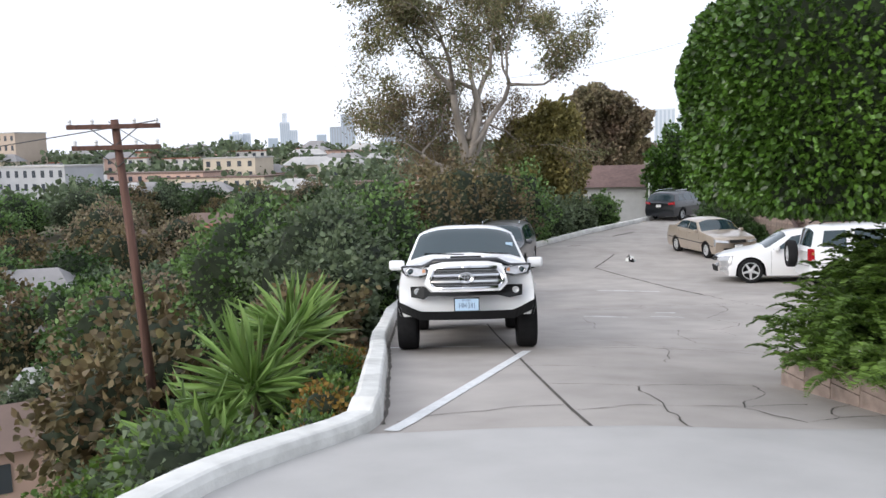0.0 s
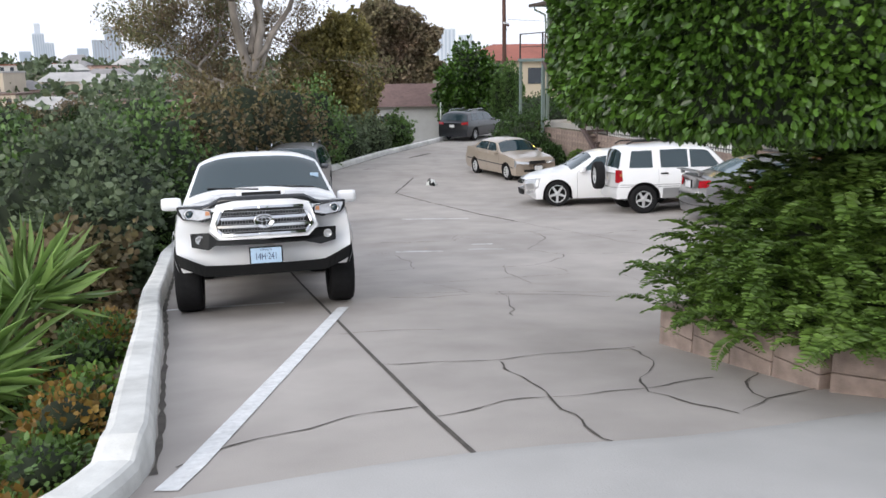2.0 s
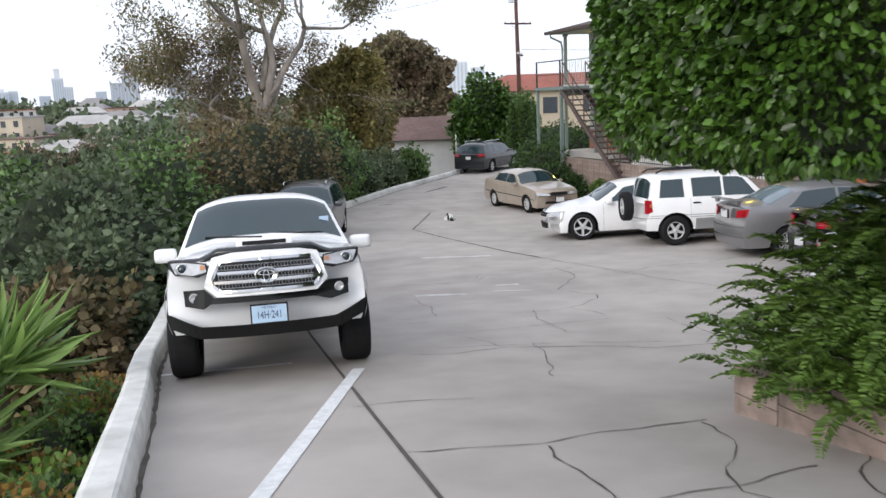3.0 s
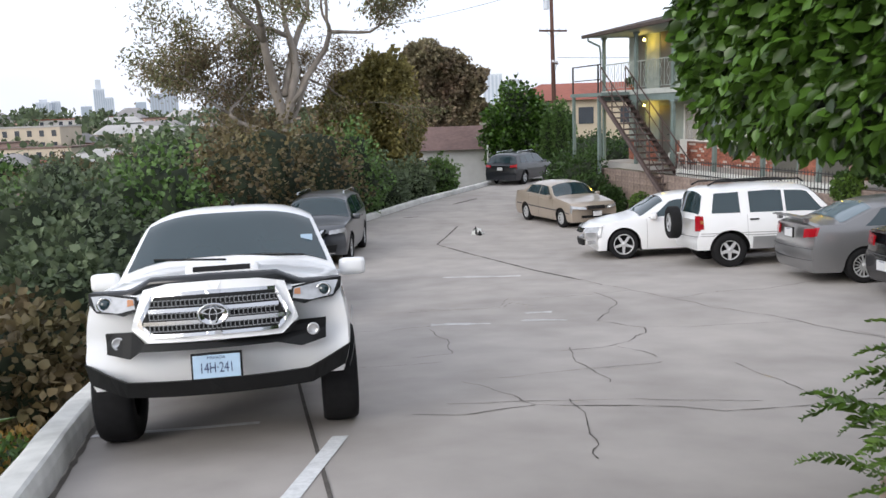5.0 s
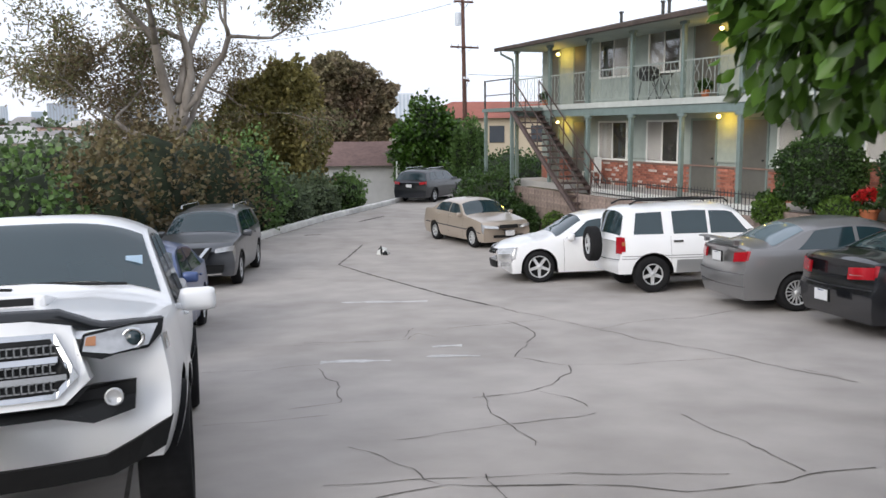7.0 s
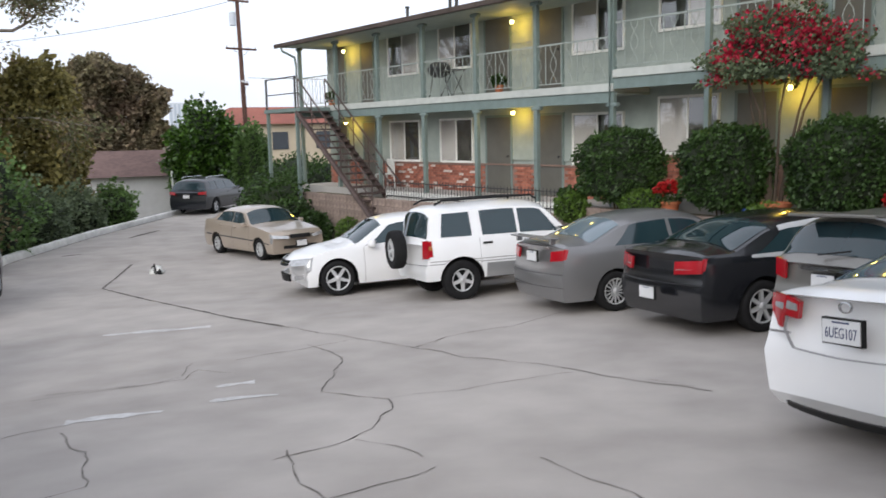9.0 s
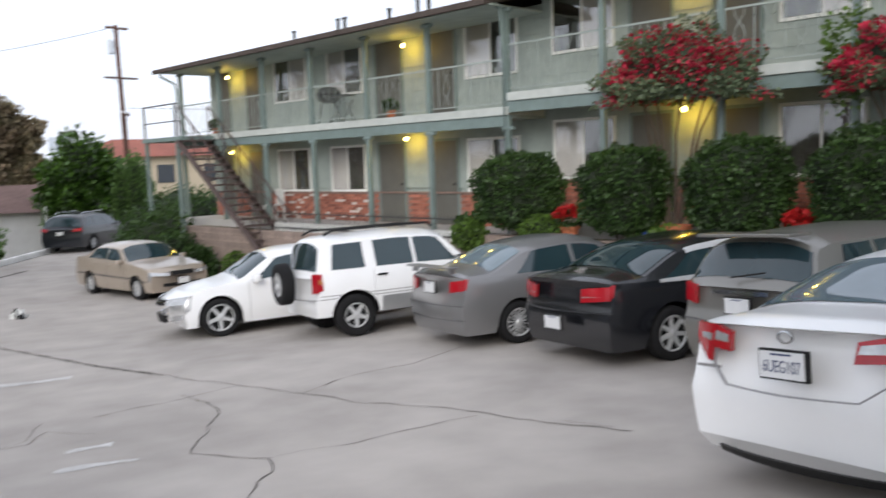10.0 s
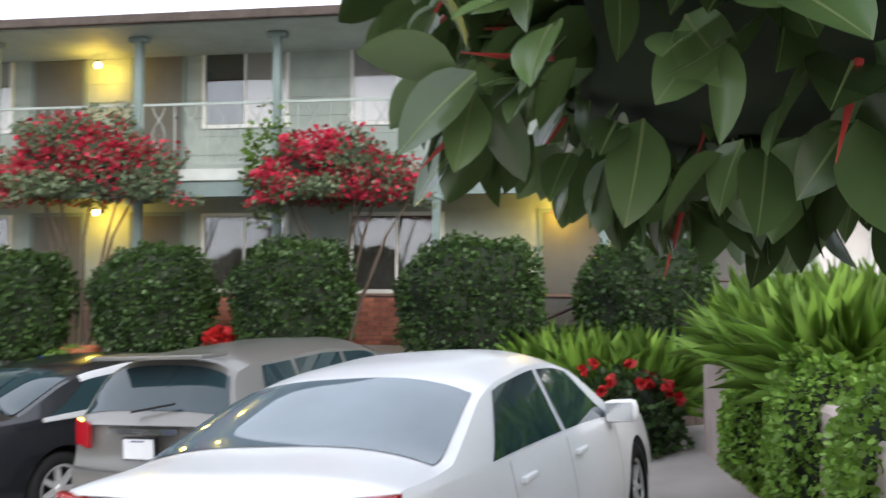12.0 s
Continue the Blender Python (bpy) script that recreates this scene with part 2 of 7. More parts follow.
CURB_Y = [-30, -4, 0, 3.6, 4.6, 5.4, 6.0, 8.0, 10.2, 12.0, 17.0, 21.0, 25.0, 29.0, 34.8, 40.4, 47.8, 56]
CURB_X = [-9, -3.4, -2.3, -1.55, -1.3, -0.85, -0.5, -0.62, -0.74, -0.88, -1.02, -0.75, 0.1, 1.35, 3.85, 7.0, 11.9, 18]


def curb_x(y):
    return sum(np.interp(y + d, CURB_Y, CURB_X) for d in (-0.4, -0.2, 0, 0.2, 0.4)) / 5


def land_z(x, y):
    """The slope below the wall, the canyon and the far hillside."""
    d = curb_x(y) - x
    near = lot_z(x, y)
    down = near - 0.25 - 0.62 * np.maximum(d - 0.2, 0)
    far = np.hypot(x, y)
    floor = -17 + 3.0 * np.sin(x * 0.03 + 1) * np.cos(y * 0.025)
    rise = np.interp(far, [0, 120, 190, 330, 600, 1500, 4000], [0, 0, 5, 13.5, 14.5, 17, 22])
    z = np.maximum(down, floor + rise)
    return np.where(d > 0.05, z, np.maximum(near - 0.35, -60))

# ---- land, pavement and wall ----
def spaced(a, b, n, power=3.0):
    t = np.linspace(-1, 1, n)
    s = np.sign(t) * np.abs(t) ** power
    return np.where(s < 0, -s * a, s * b)


gx = np.unique(np.concatenate([spaced(-2500, 2500, 150), np.arange(-30, 6, 0.5)]))
gy = np.unique(np.concatenate([spaced(-600, 3800, 170), np.arange(-10, 60, 0.6)]))
X, Y = np.meshgrid(gx, gy)
Z = land_z(X, Y)
Z += np.where(curb_x(Y) - X > 1.0, 0.18 * np.sin(X * 1.7 + Y * 0.9) * np.cos(Y * 1.3 - X), 0)
Z = np.where(X > 15.5, np.minimum(Z, lot_z(X * 0 + 12, Y) + 0.1), Z)
tagged(part("ground", grid_mesh("ground", np.stack([X, Y, Z], -1)), EARTH, smooth=True), "dry brushy canyon slope below the parking wall", "ground", kind="structure")

ys = np.concatenate([np.arange(-14, 56, 0.35)])
rows = []
for y in ys:
    xs = np.linspace(curb_x(y) - 0.12, 16.2 + max(0, y - 30) * 0.5, 40)
    rows.append([(x, y, float(lot_z(x, y))) for x in xs])
pavement = tagged(part("pavement", grid_mesh("pavement", np.array(rows)), CONCRETE, smooth=True), "pale worn concrete parking yard with cracks and stains", "pavement", kind="structure")


def apron_edge(x):
    return 5.86 + 0.05 * math.sin(x * 2.1) + 0.03 * max(0, x - 1.5)


rows = []
for x in np.linspace(-1, 1, 60):
    xx = 1.4 + 3.4 * x
    e = apron_edge(xx)
    col = []
    for k, y in enumerate([e + 0.035, e] + list(np.linspace(e - 0.1, -13, 45))):
        xc = max(xx, float(curb_x(y)) - 0.1) if x < 0.2 else xx + (4 if y < 4.5 and x > 0.9 else 0)
        col.append((xc, y, float(lot_z(xc, y)) + (0.001 if k == 0 else 0.014)))
    rows.append(col)
tagged(part("driveway_apron", grid_mesh("driveway_apron", np.array(rows)), APRON, smooth=True), "smoother grey concrete driveway apron", "driveway", kind="structure")

CROSS = [(0.02, -0.30), (0.015, 0.13), (0.0, 0.20), (-0.02, 0.215), (-0.16, 0.22), (-0.20, 0.205), (-0.215, 0.15), (-0.22, -0.9)]
rows = []
for y in np.arange(-13, 55.5, 0.18):
    x = float(curb_x(y))
    dx = float(curb_x(y + 0.1) - curb_x(y - 0.1)) / 0.2
    nx, ny = 1 / math.hypot(1, dx), -dx / math.hypot(1, dx)
    wob = 0.008 * noise.noise(Vector((0, y * 1.3, 5)))
    lift = 1.0 if y > 6.2 else 0.62
    rows.append([(x + nx * (o + wob), y + ny * (o + wob), float(lot_z(x, y)) + (h * lift if h > 0 else h) + 0.006 * noise.noise(Vector((o * 9, y * 2.3, 1)))) for o, h in CROSS])
tagged(part("parking_wall", grid_mesh("parking_wall", np.array(rows)), CURB, smooth=False), "low chipped whitewashed concrete wall along the parking edge", "low wall", kind="structure")

# ---- cracks, joints and painted lines ----
def ribbon(name, pts, width, mat, lift, parent, wander=0.0, step=0.12, seed=1, label=""):
    """A narrow strip that lies on the pavement."""
    rng = np.random.default_rng(seed)
    P = []
    for (x0, y0), (x1, y1) in zip(pts, pts[1:]):
        n = max(2, int(math.hypot(x1 - x0, y1 - y0) / step))
        for k in range(n):
            P.append((x0 + (x1 - x0) * k / n, y0 + (y1 - y0) * k / n))
    P.append(pts[-1])
    P = np.array(P)
    if wander:
        w = np.array([noise.noise(Vector((p[0] * 2.2, p[1] * 2.2, seed))) + 0.5 * noise.noise(Vector((p[0] * 7, p[1] * 7, seed))) for p in P])
        v = np.array([noise.noise(Vector((p[0] * 2.2, p[1] * 2.2, seed + 9))) for p in P])
        P = P + wander * np.stack([w, v], 1)
    d = np.gradient(P, axis=0)
    d /= np.linalg.norm(d, axis=1)[:, None] + 1e-9
    nrm = np.stack([-d[:, 1], d[:, 0]], 1)
    w = width * (0.5 + (0.35 * rng.uniform(-1, 1, len(P)) if wander else 0))
    rows = []
    for q, m_, ww in zip(P, nrm, np.broadcast_to(w, (len(P),))):
        rows.append([(*(q + m_ * s * ww), float(lot_z(*(q + m_ * s * ww))) + lift) for s in (-1, 1)])
    return part(name, grid_mesh(name, np.array(rows)), mat, parent, label)


for k, y0 in enumerate(np.arange(6.2, 46, 8.0)):
    ribbon("wall_joint", [(float(curb_x(y)) + 0.045, float(y)) for y in np.arange(y0, y0 + 8.01, 0.8)], 0.035, CRACK, 0.004, pavement, 0.012, seed=80 + k)
TRACE = material("faded_paint_trace", (0.50, 0.49, 0.475), 0.85, 0, 14, 0.18, (0.56, 0.55, 0.54), 0.2, 80)
ribbon("joint", [(1.06, 5.9), (1.02, 6.6), (0.95, 9.0), (0.87, 12), (0.8, 15.5)], 0.03, CRACK, 0.005, pavement)
ribbon("painted_line", [(-0.42, 5.95), (-0.31, 6.25), (1.09, 10.94)], 0.12, LINE, 0.006, pavement, label="worn white diagonal parking line")
ribbon("painted_line", [(-0.80, 11.78), (0.1, 11.68), (0.5, 11.65)], 0.09, LINE, 0.006, pavement, label="faint white parking line")
ribbon("crack", [(-0.41, 6.28), (-0.2, 6.44), (0.15, 6.62), (0.56, 6.77), (0.97, 6.85)], 0.012, CRACK, 0.005, pavement, 0.08, seed=1)
ribbon("crack", [(1.03, 6.63), (1.28, 6.69), (1.8, 6.78), (2.51, 6.86), (3.1, 6.99)], 0.012, CRACK, 0.005, pavement, 0.08, seed=2)
ribbon("crack", [(0.95, 8.1), (1.53, 7.93), (1.84, 7.89), (2.26, 8.0), (3.09, 8.13)], 0.012, CRACK, 0.005, pavement, 0.08, seed=3)
ribbon("crack", [(1.83, 7.86), (1.83, 7.31), (1.82, 6.77), (1.8, 6.25), (1.77, 6.02), (1.81, 5.84)], 0.012, CRACK, 0.005, pavement, 0.08, seed=4)
ribbon("crack", [(3.06, 8.07), (3.01, 7.57), (2.66, 7.12), (2.49, 6.78), (2.62, 6.44), (2.75, 6.14)], 0.012, CRACK, 0.005, pavement, 0.08, seed=5)
ribbon("crack", [(3.65, 7.18), (3.25, 6.84), (3.1, 6.41), (2.81, 6.17)], 0.012, CRACK, 0.005, pavement, 0.08, seed=6)
ribbon("crack", [(3.1, 6.41), (3.75, 6.64)], 0.012, CRACK, 0.005, pavement, 0.08, seed=7)
ribbon("crack", [(0.85, 9.39), (1.75, 9.29)], 0.008, CRACK, 0.005, pavement, 0.08, seed=8)
ribbon("crack", [(2.04, 11.72), (3.02, 11.6), (3.66, 11.45), (4.63, 11.11)], 0.008, CRACK, 0.005, pavement, 0.08, seed=9)
ribbon("crack", [(3.09, 11.6), (2.98, 10.81), (2.62, 9.87)], 0.008, CRACK, 0.005, pavement, 0.08, seed=10)
ribbon("crack", [(1.29, 16.51), (2.2, 16.36), (2.78, 16.48)], 0.008, CRACK, 0.005, pavement, 0.08, seed=11)
ribbon("crack", [(2.6, 17.9), (3.79, 17.7), (4.22, 17.89), (4.54, 18.61)], 0.008, CRACK, 0.005, pavement, 0.08, seed=12)
ribbon("crack", [(4.05, 14.22), (3.81, 13.32), (3.79, 12.84), (3.74, 12.22)], 0.008, CRACK, 0.005, pavement, 0.08, seed=13)
ribbon("crack", [(2.73, 16.18), (2.75, 15.1), (2.64, 14.35), (2.14, 14.22)], 0.008, CRACK, 0.005, pavement, 0.08, seed=14)
ribbon("crack", [(2.81, 12.77), (3.4, 12.9), (4.04, 12.94), (4.67, 13.04)], 0.008, CRACK, 0.005, pavement, 0.08, seed=15)
ribbon("crack", [(1.37, 13.8), (1.94, 13.81), (2.47, 13.84)], 0.008, CRACK, 0.005, pavement, 0.08, seed=16)
ribbon("crack", [(2.41, 12.67), (2.63, 12.05), (2.78, 11.48)], 0.008, CRACK, 0.005, pavement, 0.08, seed=17)
ribbon("crack", [(1.69, 11.38), (2.19, 11.32), (2.78, 11.48), (3.05, 11.36), (3.5, 11.28), (3.92, 11.11), (4.13, 10.89), (4.51, 10.89), (5.68, 11.0)], 0.012, CRACK, 0.005, pavement, 0.08, seed=18)
ribbon("crack", [(5.31, 12.8), (5.31, 12.03), (5.21, 11.42), (5.14, 11.02)], 0.008, CRACK, 0.005, pavement, 0.08, seed=19)
ribbon("crack", [(7.76, 14.08), (7.86, 13.59)], 0.008, CRACK, 0.005, pavement, 0.08, seed=20)
ribbon("joint", [(6.56, 31.86), (5.11, 27.96), (5.68, 24.55), (6.1, 21.83), (6.42, 20.17)], 0.05, CRACK, 0.005, pavement, 0.02, seed=21)
ribbon("crack", [(6.42, 20.17), (6.72, 18.5), (6.98, 17.32), (7.12, 16.3), (7.41, 15.44), (7.53, 14.87), (7.68, 13.89), (7.85, 13.34)], 0.012, CRACK, 0.005, pavement, 0.08, seed=22)
ribbon("crack", [(4.97, 18.36), (5.82, 18.39), (6.68, 18.43)], 0.012, CRACK, 0.005, pavement, 0.08, seed=23)
ribbon("crack", [(6.05, 18.58), (6.06, 17.44), (5.58, 16.7), (5.07, 15.93), (5.44, 15.2), (5.3, 14.82), (4.91, 14.46), (4.6, 14.21), (3.88, 14.03)], 0.012, CRACK, 0.005, pavement, 0.08, seed=24)
ribbon("crack", [(5.44, 15.2), (6.17, 15.03), (7.02, 14.95), (7.48, 14.9)], 0.008, CRACK, 0.005, pavement, 0.08, seed=25)
ribbon("crack", [(4.57, 14.14), (4.74, 13.75), (4.73, 13.33)], 0.008, CRACK, 0.005, pavement, 0.08, seed=26)
ribbon("crack", [(6.98, 17.32), (7.96, 17.71), (8.72, 17.62), (9.92, 17.99)], 0.012, CRACK, 0.005, pavement, 0.08, seed=27)
ribbon("crack", [(2.81, 18.02), (3.57, 17.79), (4.17, 17.69), (4.45, 18.12), (4.77, 17.48)], 0.008, CRACK, 0.005, pavement, 0.08, seed=28)
ribbon("paint_trace", [(4.07, 16.4), (4.69, 16.18)], 0.16, TRACE, 0.004, pavement, 0.12, seed=29)
ribbon("paint_trace", [(4.39, 17.01), (4.77, 16.92)], 0.16, TRACE, 0.004, pavement, 0.12, seed=30)
ribbon("paint_trace", [(2.78, 16.57), (3.63, 16.32)], 0.16, TRACE, 0.004, pavement, 0.12, seed=31)
ribbon("paint_trace", [(4.07, 21.96), (5.52, 21.34)], 0.16, TRACE, 0.004, pavement, 0.12, seed=32)
ribbon("patch", [(5.28, 35.2), (5.83, 35.32)], 0.12, CRACK, 0.005, pavement, 0.02, seed=33)
ribbon("patch", [(7.97, 39.01), (9.44, 40.92)], 0.12, CRACK, 0.005, pavement, 0.02, seed=34)

# ---- apartment building ----
BO = Vector((15.4, 24.9, 0))
BM = Matrix(((-0.0926, -0.9957, 0, BO.x), (0.9957, -0.0926, 0, BO.y), (0, 0, 1, 0), (0, 0, 0, 1)))
building = thing("apartment_building", BM, "two-storey pale green motel-style apartment building with galleries", "building", kind="structure")
SECTIONS = [(-3.1, 11.0, -1.05, 0.0), (-21.0, -3.1, -0.77, 0.28)]  # from, to, floor, rise

for a, b, floor, up in SECTIONS:
    tall = 3.62 + up
    part("wall", box(a, b, -9.0, -0.02, floor - 2.0, tall), SIDING, building, "pale green siding wall")
    z = floor
    while z < tall - 0.05:  # lap siding boards
        if z > -0.30 + up:
            bm = bmesh.new()
            vs = [bm.verts.new(p) for p in ((a, 0.018, z), (b, 0.018, z), (b, 0.002, z + 0.30), (a, 0.002, z + 0.30), (a, -0.03, z), (b, -0.03, z), (b, -0.03, z + 0.30), (a, -0.03, z + 0.30))]
            for f in ((0, 1, 2, 3), (0, 4, 5, 1), (3, 2, 6, 7), (0, 3, 7, 4), (1, 5, 6, 2)):
                bm.faces.new([vs[i] for i in f])
            part("siding_board", bm, SIDING, building)
        z += 0.30
    # gallery deck, fascia and ceiling
    part("gallery_deck", box(a, b, 0.02, 1.24, 1.40 + up, 1.57 + up, 0.01), DECK, building, "pale painted concrete gallery edge")
    part("gallery_fascia", box(a, b, 1.10, 1.20, 1.17 + up, 1.397 + up), TRIM, building)
    part("gallery_soffit", box(a, b, 0.02, 1.097, 1.34 + up, 1.397 + up), SIDING, building)
    part("walkway", box(a, b, 0.0, 1.25, floor - 1.6, floor), APRON, building, "concrete walkway slab")
    # roof
    bm = bmesh.new()
    e = 0.35 if b > 5 else 0.0
    sec = [(1.75, 3.58 + up), (1.75, 3.70 + up), (-4.5, 5.0 + up), (-10.3, 3.70 + up), (-10.3, 3.58 + up), (-4.5, 4.80 + up)]
    A, B = [bm.verts.new((a - (0.25 if up else 0), y, z)) for y, z in sec], [bm.verts.new((b + e, y, z)) for y, z in sec]
    for i in range(6):
        j = (i + 1) % 6
        bm.faces.new((A[i], A[j], B[j], B[i]))
    bm.faces.new(A)
    bm.faces.new(B)
    part("roof", bm, SHINGLE, building, "dark brown shingle roof")
    part("gutter", box(a - (0.25 if up else 0), b + e, 1.752, 1.85, 3.56 + up, 3.69 + up, 0.02), SHINGLE, building)
    part("eave_soffit", box(a, b, 0.0, 1.70, 3.56 + up, 3.60 + up), SIDING, building)
    part("gable", box(a + 0.02, b - 0.02, -9.0, -0.05, 3.6 + up, 3.75 + up), SIDING, building)


# Near-black panel behind the panes; the unlit room is put into its colour.
ROOM_DARK = material("painted_room_dark", (0.035, 0.033, 0.03), 0.8, 0, 3, 0.2)


def window(u0, u1, z0, z1, curtain=0.5, seed=0, bright=True):
    """A sliding aluminium window with two panes and a curtain behind one."""
    w = part("window", box(u0, u1, -0.02, 0.022, z0, z1), ROOM_DARK, building)
    bm = bmesh.new()
    for x0, x1, y0, y1 in ((u0 - 0.05, u1 + 0.05, z1, z1 + 0.06), (u0 - 0.05, u1 + 0.05, z0 - 0.06, z0), (u0 - 0.05, u0, z0, z1), (u1, u1 + 0.05, z0, z1)):
        add_box(bm, x0, x1, -0.02, 0.06, y0, y1)
    part("window_frame", bm, WHITE, w, "white window frame")
    mid = (u0 + u1) / 2
    for x0, x1, c in ((u0 + 0.01, mid - 0.02, curtain), (mid + 0.02, u1 - 0.01, 1 - curtain)):
        part("pane", box(x0, x1, 0.040, 0.044, z0 + 0.01, z1 - 0.01), GLASS_CLEAR, w).visible_shadow = False
        if c >= 0.5 and curtain > 0:
            part("curtain", box(x0, x1, 0.024, 0.030, z0 + 0.01, z1 - 0.01), CURTAIN, w)
    part("mullion", box(mid - 0.02, mid + 0.02, 0.023, 0.055, z0, z1), WHITE, w)


def door(u0, u1, z0, mat=None, z1=None):
    d = part("door", box(u0, u1, -0.02, 0.028, z0 + 0.01, z1 or z0 + 2.03, 0.004), mat or DOOR, building, "grey-brown flush apartment door")
    bm = bmesh.new()
    top = z1 or z0 + 2.03
    for x0, x1, y0, y1 in ((u0 - 0.06, u0, z0, top + 0.06), (u1, u1 + 0.06, z0, top + 0.06), (u0, u1, top, top + 0.06)):
        add_box(bm, x0, x1, -0.02, 0.04, y0, y1)
    part("door_frame", bm, TRIM, d)
    part("door_knob", lathe([(0.0, 0.028), (0.02, 0.03), (0.028, 0.06), (0.018, 0.085), (0, 0.088)], 12), IRON, d).location = (u0 + 0.09, 0, z0 + 1.0)


GLASS_CLEAR = PANE
for base, up in ((-1.05, 0.0), (1.57, 0.0)):
    for a, b in ((9.78, 10.3), (8.03, 8.72), (1.46, 2.42), (-0.43, 0.48)):
        door(a, b, base)
    z = base + 0.86
    for a, b, c in ((5.57, 7.1, 0.7 if base > 0 else 0.2), (3.05, 4.47, 0.3), (-2.35, -0.84, 0.2)):
        window(a, b, z, z + 1.14, c)
for base in (-0.77, 1.85):
    for a, b in ((-6.15, -5.3), (-7.88, -7.05), (-14.5, -13.65), (-16.6, -15.75)):
        door(a, b, base)
    z = base + 0.86
    for a, b, c in ((-4.85, -3.4, 0.7 if base > 0 else 0.2), (-9.62, -8.28, 0.9 if base > 0 else -1), (-12.1, -10.72, 0.5 if base > 0 else -1), (-19.0, -17.6, 0.5)):
        window(a, b, z, z + 1.14, c)

POSTS = [(10.85, 0), (8.45, 0), (6.05, 0), (3.75, 0), (1.48, 0), (-0.72, 0), (-3.05, 0), (-5.4, 1), (-7.74, 1), (-9.87, 1), (-12.2, 1), (-14.5, 1), (-16.8, 1), (-19.1, 1)]
for u, s in POSTS:
    f, up = (-1.05, 0.0) if not s else (-0.77, 0.28)
    part("post", box(u - 0.055, u + 0.055, 1.10, 1.21, f, 1.17 + up, 0.008), TRIM, building, "grey-green wooden post")
    part("post", box(u - 0.055, u + 0.055, 1.10, 1.21, 1.572 + up, 3.56 + up, 0.008), TRIM, building, "grey-green wooden post")
    for z in (1.08 + up, 3.47 + up):
        part("post_bracket", box(u - 0.15, u + 0.15, 1.09, 1.22, z, z + 0.085, 0.03), TRIM, building)


def railing(u0, u1, z, up=0):
    """Wrought-iron balcony rail with crossing curved bars."""
    r = part("railing", box(u0, u1, 1.14, 1.17, z + 0.95, z + 0.985), RAIL_PAINT, building, "pale painted iron gallery railing")
    part("bottom_rail", box(u0, u1, 1.145, 1.165, z + 0.08, z + 0.10), RAIL_PAINT, r)
    n = int((u1 - u0) / 0.23)
    for k in range(n + 1):
        u = u0 + (u1 - u0) * k / n
        if k % 2 == 0:
            part("baluster", box(u - 0.008, u + 0.008, 1.147, 1.163, z + 0.10, z + 0.95), RAIL_PAINT, r)
        else:
            for s in (-1, 1):
                pts = [(u + s * 0.10 * math.cos(t * math.pi * 2), 1.155, z + 0.1 + 0.85 * t) for t in np.linspace(0, 1, 9)]
                part("scroll", tube(pts, 0.008, 4), RAIL_PAINT, r)


for (a, s), (b, s2) in zip(POSTS, POSTS[1:]):
    railing(b + 0.06, a - 0.06, 1.57 + (0.28 if s2 else 0.0))

# brick facing below the windows, pieces picked one by one on the stretch that stands free
rng = np.random.default_rng(5)
brick_me = {}
for k, mat in (("red", BRICK), ("white", BRICK_WHITE)):
    b_me = bpy.data.meshes.new("brick")
    b_bm = box(-0.096, 0.096, -0.02, 0.03, -0.031, 0.031)
    b_bm.to_mesh(b_me)
    b_bm.free()
    b_me.materials.append(mat)
    brick_me[k] = b_me
gaps = [(9.7, 10.4), (7.95, 8.8), (1.38, 2.5), (-0.5, 0.55), (-6.25, -5.2), (-7.97, -6.95), (-14.6, -13.55), (-16.7, -15.65)]
rest = bmesh.new()
count = 0
for a, b, floor, up in SECTIONS:
    part("brick_bed", box(a, b, 0.0, 0.02, floor, -0.285 + up), MORTAR, building)
    for row in range(10):
        z = floor + 0.04 + row * 0.073
        u = a + 0.1 + (0.1 if row % 2 else 0)
        while u < b - 0.1:
            if not any(g0 - 0.1 < u < g1 + 0.1 for g0, g1 in gaps):
                kind = "white" if rng.random() < 0.13 else "red"
                if count < 300 and 2.4 < u < 8.0:
                    ob = new("brick", brick_me[kind])
                    ob.parent = building
                    ob.location = (u, 0.022 + rng.uniform(-0.004, 0.004), z)
                    count += 1
                else:
                    y = rng.uniform(-0.004, 0.004)
                    add_box(rest, u - 0.096, u + 0.096, 0.0, 0.05 + y, z - 0.031, z + 0.031)
            u += 0.205
    part("brick_sill", box(a, b, 0.0, 0.07, -0.285 + up, -0.25 + up), MORTAR, building)
tagged(part("brick_facing", rest, BRICK, building, "red brick facing"), kind="stuff")

# gallery lamps
for u, z in ((9.3, 3.35), (1.0, 3.35), (9.3, 1.0), (1.0, 1.08), (-6.6, 3.66), (-6.6, 1.3), (-13.9, 1.3)):
    up = 0.28 if u < -3 else 0
    lamp = thing("wall_lamp", BM @ Matrix.Translation((u, 0.35, z)), "small glowing round gallery lamp", "lamp", "gallery lamps")
    part("globe", lathe([(0, -0.05), (0.035, -0.045), (0.05, -0.01), (0.05, 0.01), (0.03, 0.04), (0, 0.045)], 14, "z"), LAMP_GLOW, lamp, smooth=True)
    part("base", lathe([(0, 0.046), (0.04, 0.047), (0.045, 0.07), (0, 0.075)], 14, "z"), IRON, lamp)
    pl = new("gallery_light", bpy.data.lights.new("gallery_light", "POINT"))
    pl.data.energy, pl.data.color, pl.data.shadow_soft_size = 12, (1.0, 0.62, 0.05), 0.05
    pl.location = BM @ Vector((u, 0.36, z - 0.09))

